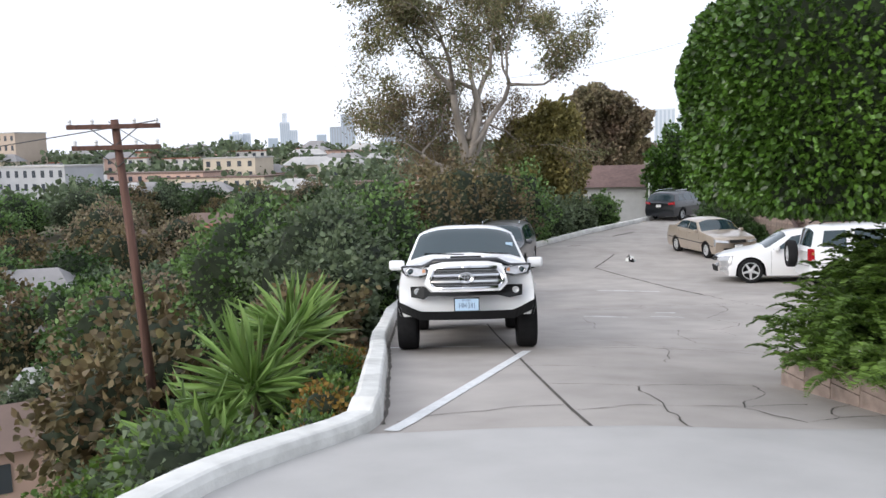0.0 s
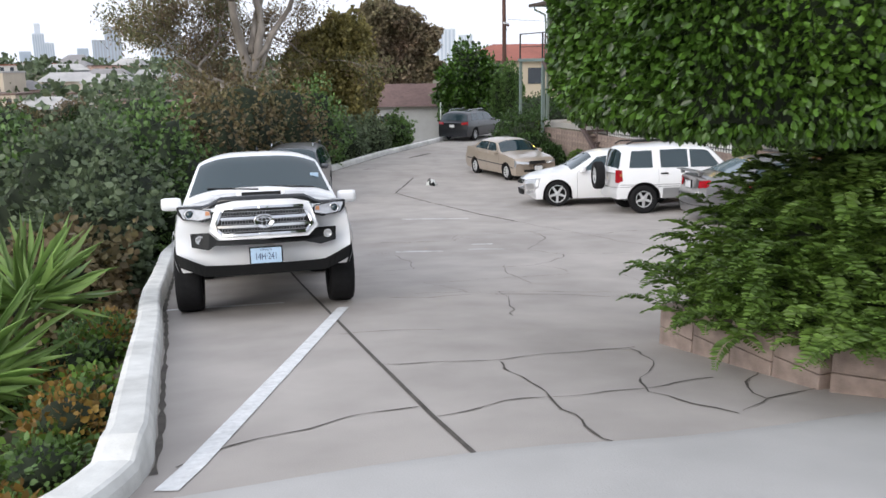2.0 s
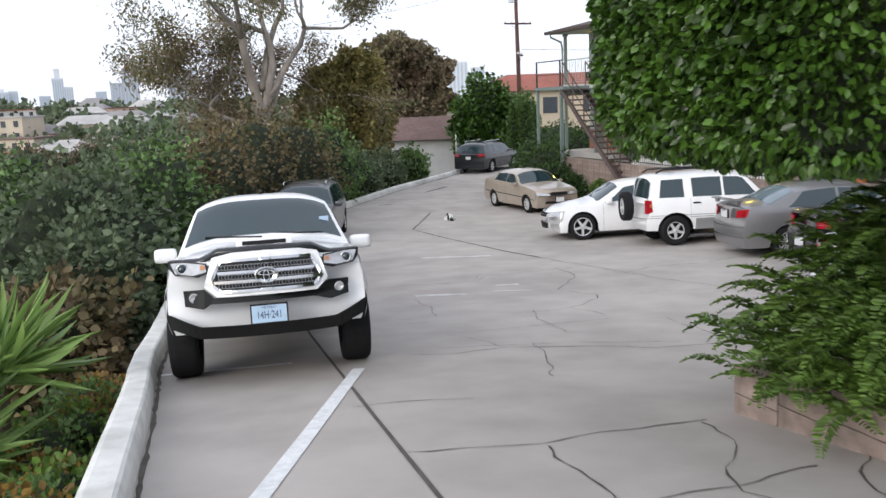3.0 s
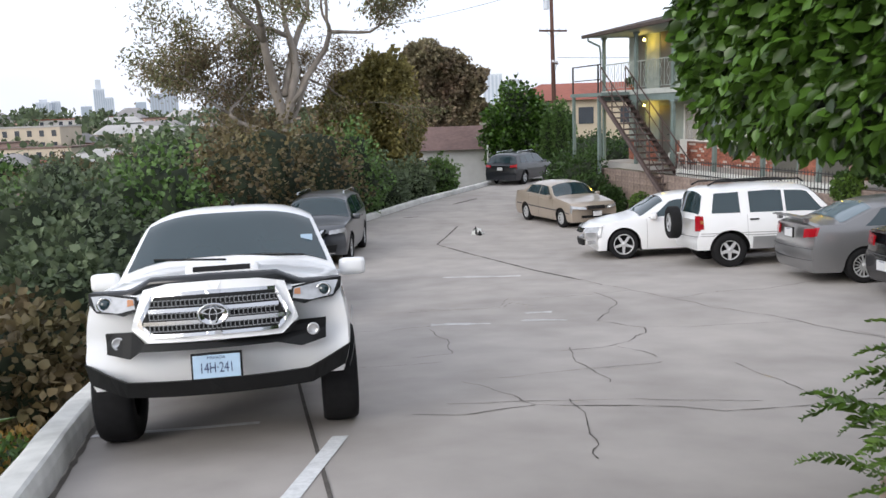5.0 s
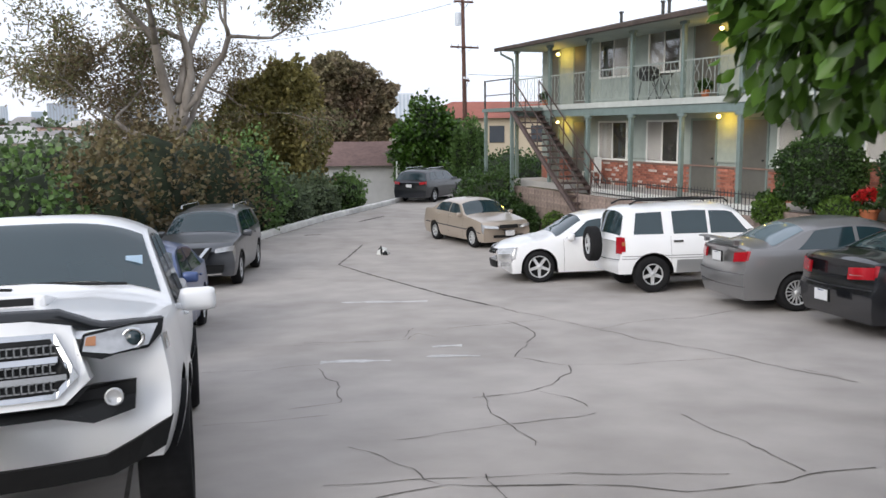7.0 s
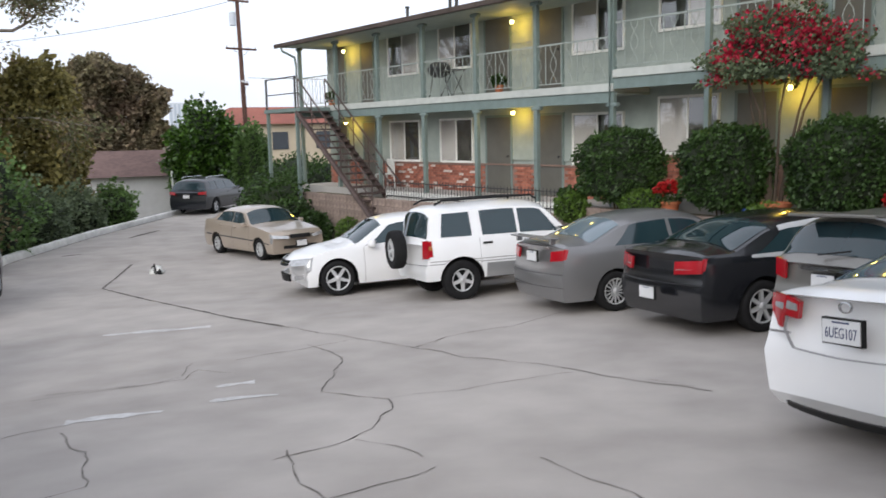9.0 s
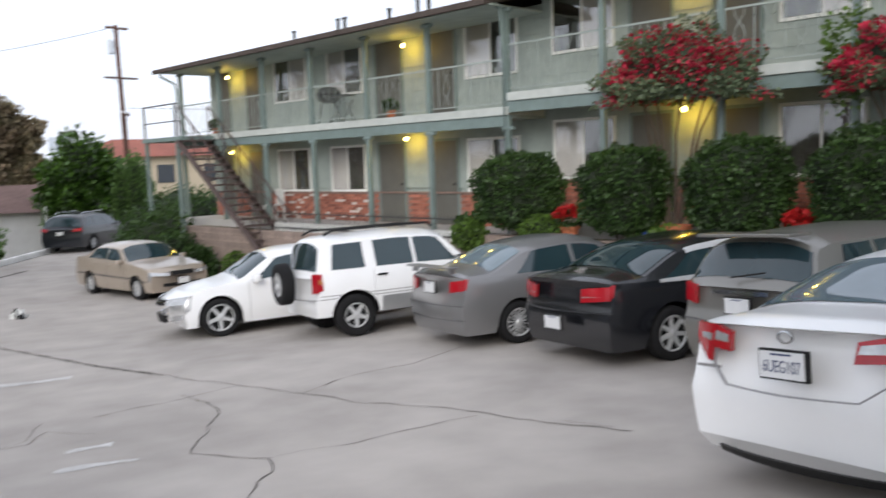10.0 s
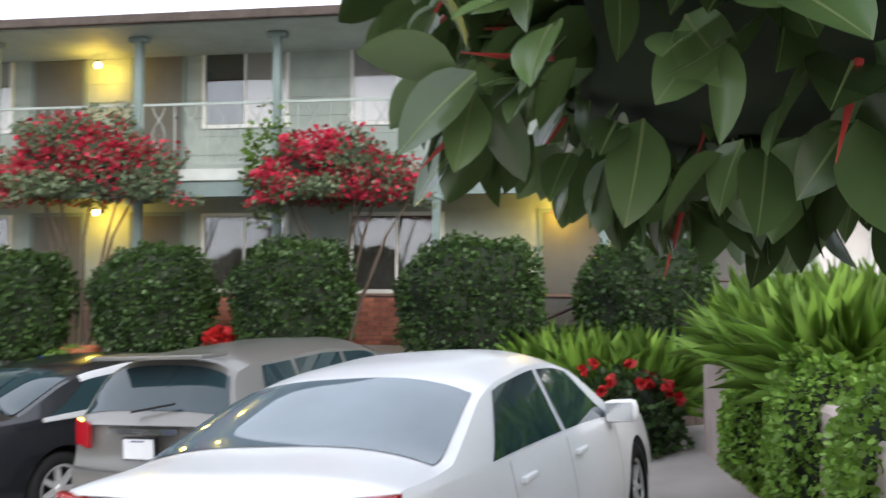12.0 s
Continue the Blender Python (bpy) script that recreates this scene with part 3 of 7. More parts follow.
# ---- vehicles ----
def paint(name, color, metal=0.0, rough=0.3):
    return material(name, color, rough, metal, 2.0, 0.03, None, 0.02, 300, coat=0.6)


RUBBER = material("tyre_rubber", (0.014, 0.014, 0.015), 0.85, 0, 20, 0.2, None, 0.2, 100, spec=0.2)
ALLOY = material("alloy", (0.60, 0.61, 0.62), 0.4, 0.35, 10, 0.05)
CHROME = material("chrome", (0.55, 0.56, 0.57), 0.14, 1.0, 5, 0.03)
BLACK_PLASTIC = material("black_plastic", (0.010, 0.0105, 0.011), 0.55, 0, 15, 0.15, spec=0.25)
CAR_GLASS = material("tinted_car_glass", (0.016, 0.036, 0.044), 0.03, 0, 1.5, 0.1, spec=0.8)
# Lighter base colour puts sky reflection and the interior seen through into the glass.
SKY_PALE_GLASS = material("sky_lightened_car_glass", (0.14, 0.19, 0.22), 0.03, 0, 1.5, 0.15, spec=1.0)
RED_LENS = material("red_lamp_lens", (0.36, 0.006, 0.014), 0.15, 0, 8, 0.15, coat=0.3)
CLEAR_LENS = material("clear_lamp_lens", (0.50, 0.51, 0.52), 0.12, 0.4, 14, 0.25, coat=1.0)
AMBER_LENS = material("amber_lamp_lens", (0.42, 0.17, 0.06), 0.2, 0, 8, 0.1, coat=1.0)
PLATE = material("plate_white", (0.68, 0.69, 0.70), 0.45, 0, 10, 0.05)
PLATE_BLUE = material("plate_pale_blue", (0.42, 0.57, 0.72), 0.45, 0, 10, 0.08)
PLATE_INK = material("plate_ink", (0.03, 0.045, 0.12), 0.5, 0, 10, 0.1)
SEAM = material("panel_gap", (0.07, 0.07, 0.072), 0.8, 0, 10, 0.1)
SEAM_PALE = material("pale_panel_gap", (0.30, 0.30, 0.31), 0.8, 0, 10, 0.1)


class Car:
    """A lofted car body: x ahead, y to its left, z up; s runs from nose (0) to tail (1)."""

    def __init__(self, name, label, spec, mat):
        self.q = spec
        self.L, self.W = spec["L"], spec["W"]
        self.root = thing(name, Matrix(), label, spec.get("category", "car"), "parked vehicles")
        self.mat = mat
        s, z = zip(*spec["top"])
        k = np.linspace(0, 1, 401)
        zz = np.interp(k, s, z)
        n = spec.get("smooth", 9)
        pad = np.concatenate([np.full(n, zz[0]), zz, np.full(n, zz[-1])])
        self.k, self.zz = k, np.convolve(pad, np.ones(2 * n + 1) / (2 * n + 1), "valid")
        self.body()

    def surf(self, s, v, side=1, off=0.0):
        q, L = self.q, self.L
        zt = float(np.interp(s, self.k, self.zz))
        d = abs(s - 0.5) * 2
        hw = self.W / 2 * (1 - q.get("taper", 0.07) * max(0, (d - 0.45) / 0.55) ** 2.2)
        x = L * (0.5 - s)
        zb = q["sill"]
        for w in q["wheels"]:
            dx = x - L * (0.5 - w)
            R = q["arch"]
            if abs(dx) < R:
                zb = max(zb, q["wr"] + math.sqrt(R * R - dx * dx) * 1.0)
        belt = min(float(np.interp(s, [0, 1], q["belt"])), zt - 0.03)
        zb = min(zb, belt - 0.02)
        tum = q.get("tumble", 0.42)
        r = min(0.12, 0.6 * (zt - belt) + 0.012)
        ze = zt - r
        if v <= 1:
            z = zb + (belt - zb) * v if q.get("follow") else max(zb, q["sill"] + (belt - q["sill"]) * v)
            h = (z - q["sill"]) / (belt - q["sill"] + 1e-6)
            y = hw * (1 - 0.06 * max(0, 1 - h * 2.2) ** 2 - 0.045 * max(0, h - 0.55) ** 1.5 / 0.3)
        else:
            hb = hw * (1 - 0.045 * 0.45 ** 1.5 / 0.3)
            if v <= 2:
                z = belt + (ze - belt) * (v - 1)
                y = hb - tum * max(0, z - belt)
            else:
                w = v - 2
                ye = hb - tum * max(0, ze - belt)
                y = ye * (1 - w)
                z = ze + r * (1 - (1 - w) ** q.get("crown", 3.2))
        end = max(0, (d - 0.80) / 0.20)
        bow = q.get("bow", (0.22, 0.14))
        sgn = 1 if s < 0.5 else -1
        x -= sgn * (bow[0] if s < 0.5 else bow[1]) * (abs(y) / (self.W / 2)) ** 2.2 * end ** 1.5
        prof = q.get("front" if s < 0.5 else "rear")
        if prof:
            zs, xs = zip(*prof)
            x += sgn * float(np.interp(z, zs, xs)) * end ** 2
        return Vector((x, side * (y + off), z))

    def place(self, s, v, side, off):
        e = 0.004
        p = self.surf(s, v, side)
        a = self.surf(min(1, s + e), v, side) - self.surf(max(0, s - e), v, side)
        b = self.surf(s, min(3, v + e), side) - self.surf(s, max(0, v - e), side)
        n = a.cross(b)
        if n.length < 1e-9:
            n = Vector((0, 0, 1))
        n.normalize()
        c = Vector((p.x, 0, min(p.z, 0.6)))
        if n.dot(p - c) < 0:
            n = -n
        return p + n * off

    def body(self):
        st = np.unique(np.concatenate([np.linspace(0, 1, 110), np.linspace(0, 0.02, 6), np.linspace(0.98, 1, 6)]
                                      + [w + self.q["arch"] / self.L * np.sin(np.linspace(-1.57, 1.57, 22)) for w in self.q["wheels"]]))
        vs = np.concatenate([np.linspace(0, 1, 9), np.linspace(1, 2, 7)[1:], np.linspace(2, 3, 9)[1:]])
        P = np.array([[self.surf(s, v, 1)[:] for v in vs] + [self.surf(s, v, -1)[:] for v in vs[-2::-1]] for s in st])
        me = grid_mesh("body", P)
        bm = bmesh.new()
        bm.from_mesh(me)
        bpy.data.meshes.remove(me)
        bm.verts.ensure_lookup_table()
        n = P.shape[1]
        half = (n - 1) // 2
        for base in (0, (len(st) - 1) * n):  # nose and tail: bridged left to right
            for i in range(half):
                a, b, c, d = (bm.verts[base + j] for j in (i, i + 1, n - 2 - i, n - 1 - i))
                if len({a, b, c, d}) == 4:
                    bm.faces.new((a, b, c, d))
                elif len({a, b, d}) == 3 and b == c:
                    bm.faces.new((a, b, d))
        self.bodyob = part("body", bm, self.mat, self.root, smooth=True)
        mod = self.bodyob.modifiers.new("edges", "EDGE_SPLIT")
        mod.split_angle = radians(38)
        q = self.q
        x0, x1 = self.L * 0.5 - 0.1, -self.L * 0.5 + 0.1
        bm = bmesh.new()
        hw = self.W / 2 - 0.27
        add_box(bm, x1 + 0.4, x0 - 0.4, -hw, hw, q["sill"] + 0.02, min(q["belt"]) - 0.12)
        xf, xr = (self.L * (0.5 - w) for w in q["wheels"])
        add_box(bm, xr + q["arch"] + 0.02, xf - q["arch"] - 0.02, -self.W / 2 + 0.09, self.W / 2 - 0.09, q["sill"] - 0.02, q["sill"] + 0.2)
        part("underbody", bm, BLACK_PLASTIC, self.root)
        for w in q["wheels"]:
            for side in (1, -1):
                self.wheel(self.L * (0.5 - w), side)

    def wheel(self, x, side, name="wheel", at=None, rim_only=False):
        q = self.q
        R, w, rr = q["wr"], q.get("tw", 0.21), q.get("rim", 0.64) * q["wr"]
        wo = part(name, lathe([(rr * 0.98, -w * 0.40), (rr * 1.06, -w * 0.5), (R * 0.93, -w * 0.5), (R * 0.985, -w * 0.40), (R, -w * 0.22), (R, w * 0.22), (R * 0.985, w * 0.40), (R * 0.93, w * 0.5), (rr * 1.06, w * 0.5), (rr * 0.98, w * 0.40)], 36), RUBBER, self.root, "black tyre", smooth=True)
        bm = lathe([(rr, w * 0.36), (rr * 0.93, w * 0.40), (rr * 0.90, w * 0.30), (rr * 0.88, 0.0), (0.0, -0.01)], 32)
        part("rim", bm, q.get("well", BLACK_PLASTIC), wo, smooth=True)
        bm = bmesh.new()
        n, wide = q.get("spokes", (5, 0.16))
        for k in range(n):
            a = 2 * math.pi * k / n + 0.3
            t = Matrix.Rotation(a, 4, "Y")
            g = add_box(bmesh.new(), 0.0, rr * 0.93, w * 0.20, w * 0.38, -rr * wide, rr * wide)
            for v_ in g.verts:
                if v_.co.x > 0.01:
                    v_.co.z *= 0.75
                else:
                    v_.co.z *= 1.1
            bmesh.ops.transform(g, matrix=t, verts=g.verts)
            tmp = bpy.data.meshes.new("t")
            g.to_mesh(tmp)
            g.free()
            bm.from_mesh(tmp)
            bpy.data.meshes.remove(tmp)
        part("spokes", bm, ALLOY, wo, "silver alloy spokes")
        part("rim_lip", lathe([(rr * 0.90, w * 0.33), (rr * 0.90, w * 0.41), (rr, w * 0.43), (rr, w * 0.34)], 32), ALLOY, wo, smooth=True)
        part("hub_cap", lathe([(rr * 0.24, w * 0.30), (rr * 0.22, w * 0.40), (0, w * 0.42)], 20), ALLOY, wo, smooth=True)
        wo.matrix_parent_inverse = Matrix()
        inset = q.get("inset", 0.02)
        m = Matrix.Translation((x, side * (self.W / 2 - inset - w / 2), R))
        if side < 0:
            m = m @ Matrix.Rotation(math.pi, 4, "Z")
        wo.matrix_basis = at or m
        return wo

    def patch(self, name, s_of, v0, v1, mat, sides=(1, -1), off=0.006, nv=8, ns=10, label="", parent=None, join=False):
        """A piece laid on the body: s_of(t) gives its ends at height t from 0 to 1."""
        obs = []
        grids = []
        for side in sides:
            P = []
            for i in range(nv + 1):
                t = i / nv
                a, b = s_of(t)
                v = v0 + (v1 - v0) * t
                P.append([self.place(a + (b - a) * j / ns, v, side, off)[:] for j in range(ns + 1)])
            grids.append(np.array(P))
        if join:
            P = np.concatenate([grids[0], grids[1][::-1][1:]], 0)
            grids = [P]
        for P in grids:
            obs.append(part(name, grid_mesh(name, P), mat, parent or self.root, label, smooth=True))
        return obs

    def face(self, name, rear, pts, mat, off=0.012, sides=(1, -1), label="", thick=0.02):
        """A piece on the nose or tail: an outline of (y, z), set out along the car and following its roundness."""
        obs = []
        for side in sides:
            bm = bmesh.new()
            P = self.outline(pts)
            out, back = [], []
            for y, z in P:
                x = self.end_x(rear, y, z)
                sg = -1 if rear else 1
                out.append(bm.verts.new((x + sg * off, side * y, z)))
                back.append(bm.verts.new((x - sg * thick, side * y, z)))
            bm.faces.new(out)
            n = len(P)
            for i in range(n):
                bm.faces.new((out[i], out[(i + 1) % n], back[(i + 1) % n], back[i]))
            bmesh.ops.triangulate(bm, faces=[f for f in bm.faces if len(f.verts) > 4])
            obs.append(part(name, bm, mat, self.root, label))
        return obs

    def outline(self, pts, step=0.05):
        P = []
        for a, b in zip(pts, pts[1:] + pts[:1]):
            n = max(1, int(math.hypot(a[0] - b[0], a[1] - b[1]) / step))
            P += [(a[0] + (b[0] - a[0]) * k / n, a[1] + (b[1] - a[1]) * k / n) for k in range(n)]
        return P

    def end_x(self, rear, y, z):
        q = self.q
        sgn = -1 if rear else 1
        bow = q.get("bow", (0.22, 0.14))[1 if rear else 0]
        x = self.L * 0.5 - bow * (abs(y) / (self.W / 2)) ** 2.2
        prof = q.get("rear" if rear else "front")
        if prof:
            zs, xs = zip(*prof)
            x += float(np.interp(z, zs, xs))
        return sgn * x

    def plate(self, rear, z, text, mat, y=0.0, size=0.105, top=""):
        x = self.end_x(rear, y, z)
        sg = -1 if rear else 1
        f = part("license_plate", box(x + sg * 0.012, x + sg * 0.022, y - 0.152, y + 0.152, z - 0.076, z + 0.076), mat, self.root, "stamped licence plate")
        part("plate_frame", box(x - sg * 0.02, x + sg * 0.0115, y - 0.165, y + 0.165, z - 0.088, z + 0.088), BLACK_PLASTIC, f)
        turn = Matrix(((0, 0, sg, x + sg * 0.0235), (sg, 0, 0, y), (0, 1, 0, z - 0.012), (0, 0, 0, 1))) @ Matrix.Diagonal((0.66, 1, 1, 1))
        if text:
            words("plate_number", text, size, turn, PLATE_INK, f, 0.001)
        if top:
            up = Matrix(((0, 0, sg, x + sg * 0.0235), (sg, 0, 0, y), (0, 1, 0, z + 0.058), (0, 0, 0, 1)))
            words("plate_heading", top, 0.03, up, PLATE_INK, f, 0.001)
            return
        part("plate_band", box(x + sg * 0.0222, x + sg * 0.024, y - 0.07, y + 0.07, z + 0.055, z + 0.066), PLATE_INK, f)

    def windows(self, ws, rs, side, pillars=()):
        """Windscreen, rear screen and side windows between the pillars."""
        g = self.q.get("glass", CAR_GLASS)
        self.patch("windscreen", lambda t: ws, 2.06, 3, g, join=True, nv=10)
        if rs:
            self.patch("rear_window", lambda t: rs, 2.06, 3, g, join=True, nv=10)
        for (a0, a1), (b0, b1) in side:
            self.patch("side_window", lambda t, a0=a0, a1=a1, b0=b0, b1=b1: (a0 + (a1 - a0) * t, b0 + (b1 - b0) * t), 1.08, 1.93, CAR_GLASS)

    def seams(self, at):
        gap = SEAM_PALE if self.mat == WHITE_PAINT else SEAM
        for s in at:
            self.patch("door_gap", lambda t, s=s: (s - 0.0009, s + 0.0009), 0.03, 1.0, gap, off=0.002, ns=1)

    def handles(self, at, z_v=0.86, mat=None):
        for s in at:
            for side in (1, -1):
                p = self.place(s, z_v, side, 0.02)
                part("door_handle", box(p.x - 0.09, p.x + 0.09, p.y - 0.018, p.y + 0.018, p.z - 0.016, p.z + 0.016, 0.012), mat or self.mat, self.root)

    def mirrors(self, s, size=(0.10, 0.11, 0.075), mat=None, out=0.11):
        for side in (1, -1):
            p = self.place(s, 1.12, side, 0)
            bm = box(p.x - size[0], p.x + size[0] * 0.6, p.y + side * out - size[1], p.y + side * out + size[1], p.z - size[2] * 0.6, p.z + size[2] * 1.4, min(size) * 0.6)
            add_box(bm, p.x - 0.03, p.x + 0.03, p.y - side * 0.03, p.y + side * out, p.z - 0.03, p.z + 0.01)
            mo = part("side_mirror", bm, mat or self.mat, self.root, smooth=True)
            part("mirror_glass", box(p.x - size[0] - 0.004, p.x - size[0] + 0.001, p.y + side * out - size[1] * 0.8, p.y + side * out + size[1] * 0.8, p.z - size[2] * 0.4, p.z + size[2] * 1.2), CHROME, mo)

    def park(self, x, y, heading):
        """Sets the car's middle at x, y on the sloping pavement."""
        h = radians(heading)
        f, l = Vector((math.cos(h), math.sin(h))), Vector((-math.sin(h), math.cos(h)))
        xf, xr = (self.L * (0.5 - w) for w in self.q["wheels"])
        zf, zr = (float(lot_z(x + f.x * d, y + f.y * d)) for d in (xf, xr))
        zl, zr2 = (float(lot_z(x + l.x * d, y + l.y * d)) for d in (0.75, -0.75))
        pitch, roll = math.atan2(zf - zr, xf - xr), math.atan2(zl - zr2, 1.5)
        z0 = zr + (zf - zr) * (0 - xr) / (xf - xr)
        self.root.matrix_world = Matrix.Translation((x, y, z0 + 0.002)) @ Matrix.Rotation(h, 4, "Z") @ Matrix.Rotation(-pitch, 4, "Y") @ Matrix.Rotation(roll, 4, "X")


def by_wheel(car, wheel, side, x, y, heading):
    """The middle of a car from where the outside of one of its wheels stands."""
    h = radians(heading)
    dx, dy = car.L * (0.5 - car.q["wheels"][wheel]), side * (car.W / 2 - 0.03)
    car.park(x - math.cos(h) * dx + math.sin(h) * dy, y - math.sin(h) * dx - math.cos(h) * dy, heading)


WHITE_PAINT = paint("white_car_paint", (0.82, 0.83, 0.84))
SEDAN = [(0, 0.62), (0.012, 0.70), (0.05, 0.78), (0.24, 0.98), (0.27, 1.01), (0.40, 1.38), (0.47, 1.45), (0.56, 1.47), (0.68, 1.43), (0.74, 1.37), (0.865, 1.13), (0.90, 1.11), (0.975, 1.09), (1.0, 1.02)]


def sedan(name, label, mat, **over):
    q = dict(L=4.8, W=1.82, top=SEDAN, belt=(0.86, 1.0), sill=0.20, wr=0.32, arch=0.375, wheels=(0.195, 0.775), rim=0.66,
             rear=[(0.2, -0.06), (0.35, 0.0), (0.62, 0.02), (0.66, -0.02), (1.05, -0.07)], front=[(0.2, -0.05), (0.4, 0.0), (0.6, 0.0), (0.8, -0.1)])
    q.update(over)
    return Car(name, label, q, mat)

SIDE4 = [((0.315, 0.43), (0.535, 0.535)), ((0.55, 0.55), (0.775, 0.70))]
SUV_TOP = [(0, 0.78), (0.012, 0.90), (0.06, 0.99), (0.23, 1.10), (0.26, 1.13), (0.37, 1.57), (0.43, 1.65), (0.60, 1.69), (0.86, 1.64), (0.915, 1.57), (0.985, 1.08), (1.0, 1.0)]


def tail_lamps(car, y0, y1, z0, z1, mat=RED_LENS, slant=0.03, wrap=0.965, clear=None):
    car.face("tail_lamp", True, [(y0, z0), (y1, z0 + slant), (y1, z1), (y0, z1 - slant)], mat, 0.016, label="red tail lamp lens")
    if clear:
        a, b = clear
        car.face("reverse_lamp", True, [(y0 + a, z0 + 0.06), (y1 - 0.1, z0 + 0.07), (y1 - 0.1, z1 - b), (y0 + a, z1 - b)], CLEAR_LENS, 0.021, label="clear reversing lamp lens")
    lo, hi = 0.80, 0.985
    car.patch("lamp_side", lambda t: (wrap + 0.02 * (1 - t), 0.998), lo, hi, mat, off=0.008)


def head_lamps(car, y0, y1, z0, z1, wrap=0.05):
    car.face("head_lamp", False, [(y0, z0), (y1, z0 + 0.03), (y1, z1), (y0, z1 - 0.05)], CLEAR_LENS, 0.016, label="clear headlamp lens")
    car.patch("lamp_side", lambda t: (0.002, wrap + 0.02 * t), 0.55, 0.95, CLEAR_LENS, off=0.008)


def bumper_line(car, rear, z, mat=SEAM, h=0.006):
    w = car.W / 2 - 0.06
    car.face("bumper_gap", rear, [(0.0, z), (w, z), (w, z + h), (0.0, z + h)], mat, 0.004)


# white pickup truck
TRUCK_TOP = [(0, 1.10), (0.010, 1.16), (0.03, 1.19), (0.10, 1.235), (0.235, 1.28), (0.25, 1.29), (0.345, 1.70), (0.39, 1.775), (0.48, 1.80), (0.58, 1.78), (0.628, 1.72), (0.640, 1.25), (0.66, 1.22), (1.0, 1.22)]
truck = Car("pickup_truck", "white pickup truck with chrome grille and hood scoop", dict(
    L=5.39, W=1.88, top=TRUCK_TOP, belt=(1.10, 1.17), sill=0.50, wr=0.385, arch=0.47, wheels=(0.175, 0.775), rim=0.55, tw=0.27, inset=-0.02, taper=0.05, smooth=5,
    bow=(0.34, 0.08), tumble=0.36, crown=3.6, follow=True, category="pickup truck", front=[(0.45, -0.04), (0.55, 0.05), (0.74, 0.06), (0.80, 0.0), (1.0, 0.0), (1.2, -0.10)]), WHITE_PAINT)
truck.windows((0.262, 0.352), None, [((0.29, 0.385), (0.455, 0.455)), ((0.47, 0.47), (0.60, 0.60))])
truck.face("lower_valance", False, [(0.0, 0.46), (0.62, 0.46), (0.86, 0.56), (0.90, 0.70), (0.72, 0.62), (0.60, 0.575), (0.0, 0.575)], BLACK_PLASTIC, 0.02, label="black plastic lower valance")
truck.face("bumper_recess", False, [(0.0, 0.775), (0.50, 0.775), (0.56, 0.735), (0.73, 0.765), (0.74, 0.90), (0.55, 0.905), (0.47, 0.825), (0.0, 0.815)], BLACK_PLASTIC, 0.018, label="black bumper recess")
truck.face("grille_surround", False, [(0.0, 0.83), (0.44, 0.83), (0.55, 0.93), (0.47, 1.18), (0.30, 1.215), (0.0, 1.22)], WHITE_PAINT, 0.030, label="white grille surround", thick=0.1)
truck.face("grille_frame", False, [(0.0, 0.865), (0.415, 0.865), (0.505, 0.955), (0.405, 1.155), (0.0, 1.16)], CHROME, 0.045, label="chrome grille frame")
truck.face("grille_opening", False, [(0.0, 0.892), (0.40, 0.892), (0.472, 0.96), (0.39, 1.132), (0.0, 1.135)], BLACK_PLASTIC, 0.049)
for z, w in ((0.962, 0.46), (1.042, 0.425)):
    truck.face("grille_bar", False, [(0.0, z - 0.013), (w, z - 0.013), (w, z + 0.013), (0.0, z + 0.013)], CHROME, 0.062, label="chrome grille bar")
MESH = material("grille_mesh_metal", (0.33, 0.34, 0.35), 0.3, 0.8, 20, 0.1)
for zr in (0.925, 1.002, 1.085):
    bm = bmesh.new()
    for k in range(-14, 15):
        y = k * 0.029
        if abs(y) < 0.47 - abs(zr - 0.95) * 0.45:
            x = truck.end_x(False, y, zr)
            for dz in (-0.020, 0.0185):
                add_box(bm, x + 0.046, x + 0.058, y - 0.011, y + 0.011, zr + dz, zr + dz + 0.006)
            add_box(bm, x + 0.046, x + 0.058, y - 0.0125, y - 0.008, zr - 0.02, zr + 0.024)
    part("grille_mesh", bm, MESH, truck.root, "grey metal grille mesh")
bx = truck.end_x(False, 0, 1.0) + 0.062
bm = lathe([(0.105, 0.0), (0.105, 0.018), (0.092, 0.022), (0.086, 0.012), (0.0, 0.010)], 32)
bmesh.ops.transform(bm, matrix=Matrix.Translation((bx, 0, 1.005)) @ Matrix.Rotation(radians(-90), 4, "Z") @ Matrix.Diagonal((1, 1, 0.70, 1)), verts=bm.verts)
badge = part("badge", bm, CHROME, truck.root, "plain oval chrome badge", smooth=True)
for ry, rz, dz in ((0.075, 0.022, 0.02), (0.026, 0.055, -0.008)):
    r = lathe([(0.99, 0.013), (1.0, 0.020), (0.80, 0.020), (0.78, 0.013)], 28)
    bmesh.ops.transform(r, matrix=Matrix.Translation((bx, 0, 1.005 + dz)) @ Matrix.Rotation(radians(-90), 4, "Z") @ Matrix.Diagonal((ry, 1, rz, 1)), verts=r.verts)
    part("badge_ring", r, CHROME, badge)
bm = lathe([(0.084, 0.011), (0.0, 0.0125)], 28)
bmesh.ops.transform(bm, matrix=Matrix.Translation((bx, 0, 1.005)) @ Matrix.Rotation(radians(-90), 4, "Z") @ Matrix.Diagonal((1, 1, 0.70, 1)), verts=bm.verts)
part("badge_field", bm, BLACK_PLASTIC, badge)
lamp_pts = [(0.50, 1.045), (0.60, 1.015), (0.66, 1.03), (0.80, 1.04), (0.86, 1.10), (0.87, 1.17), (0.74, 1.165), (0.52, 1.135)]
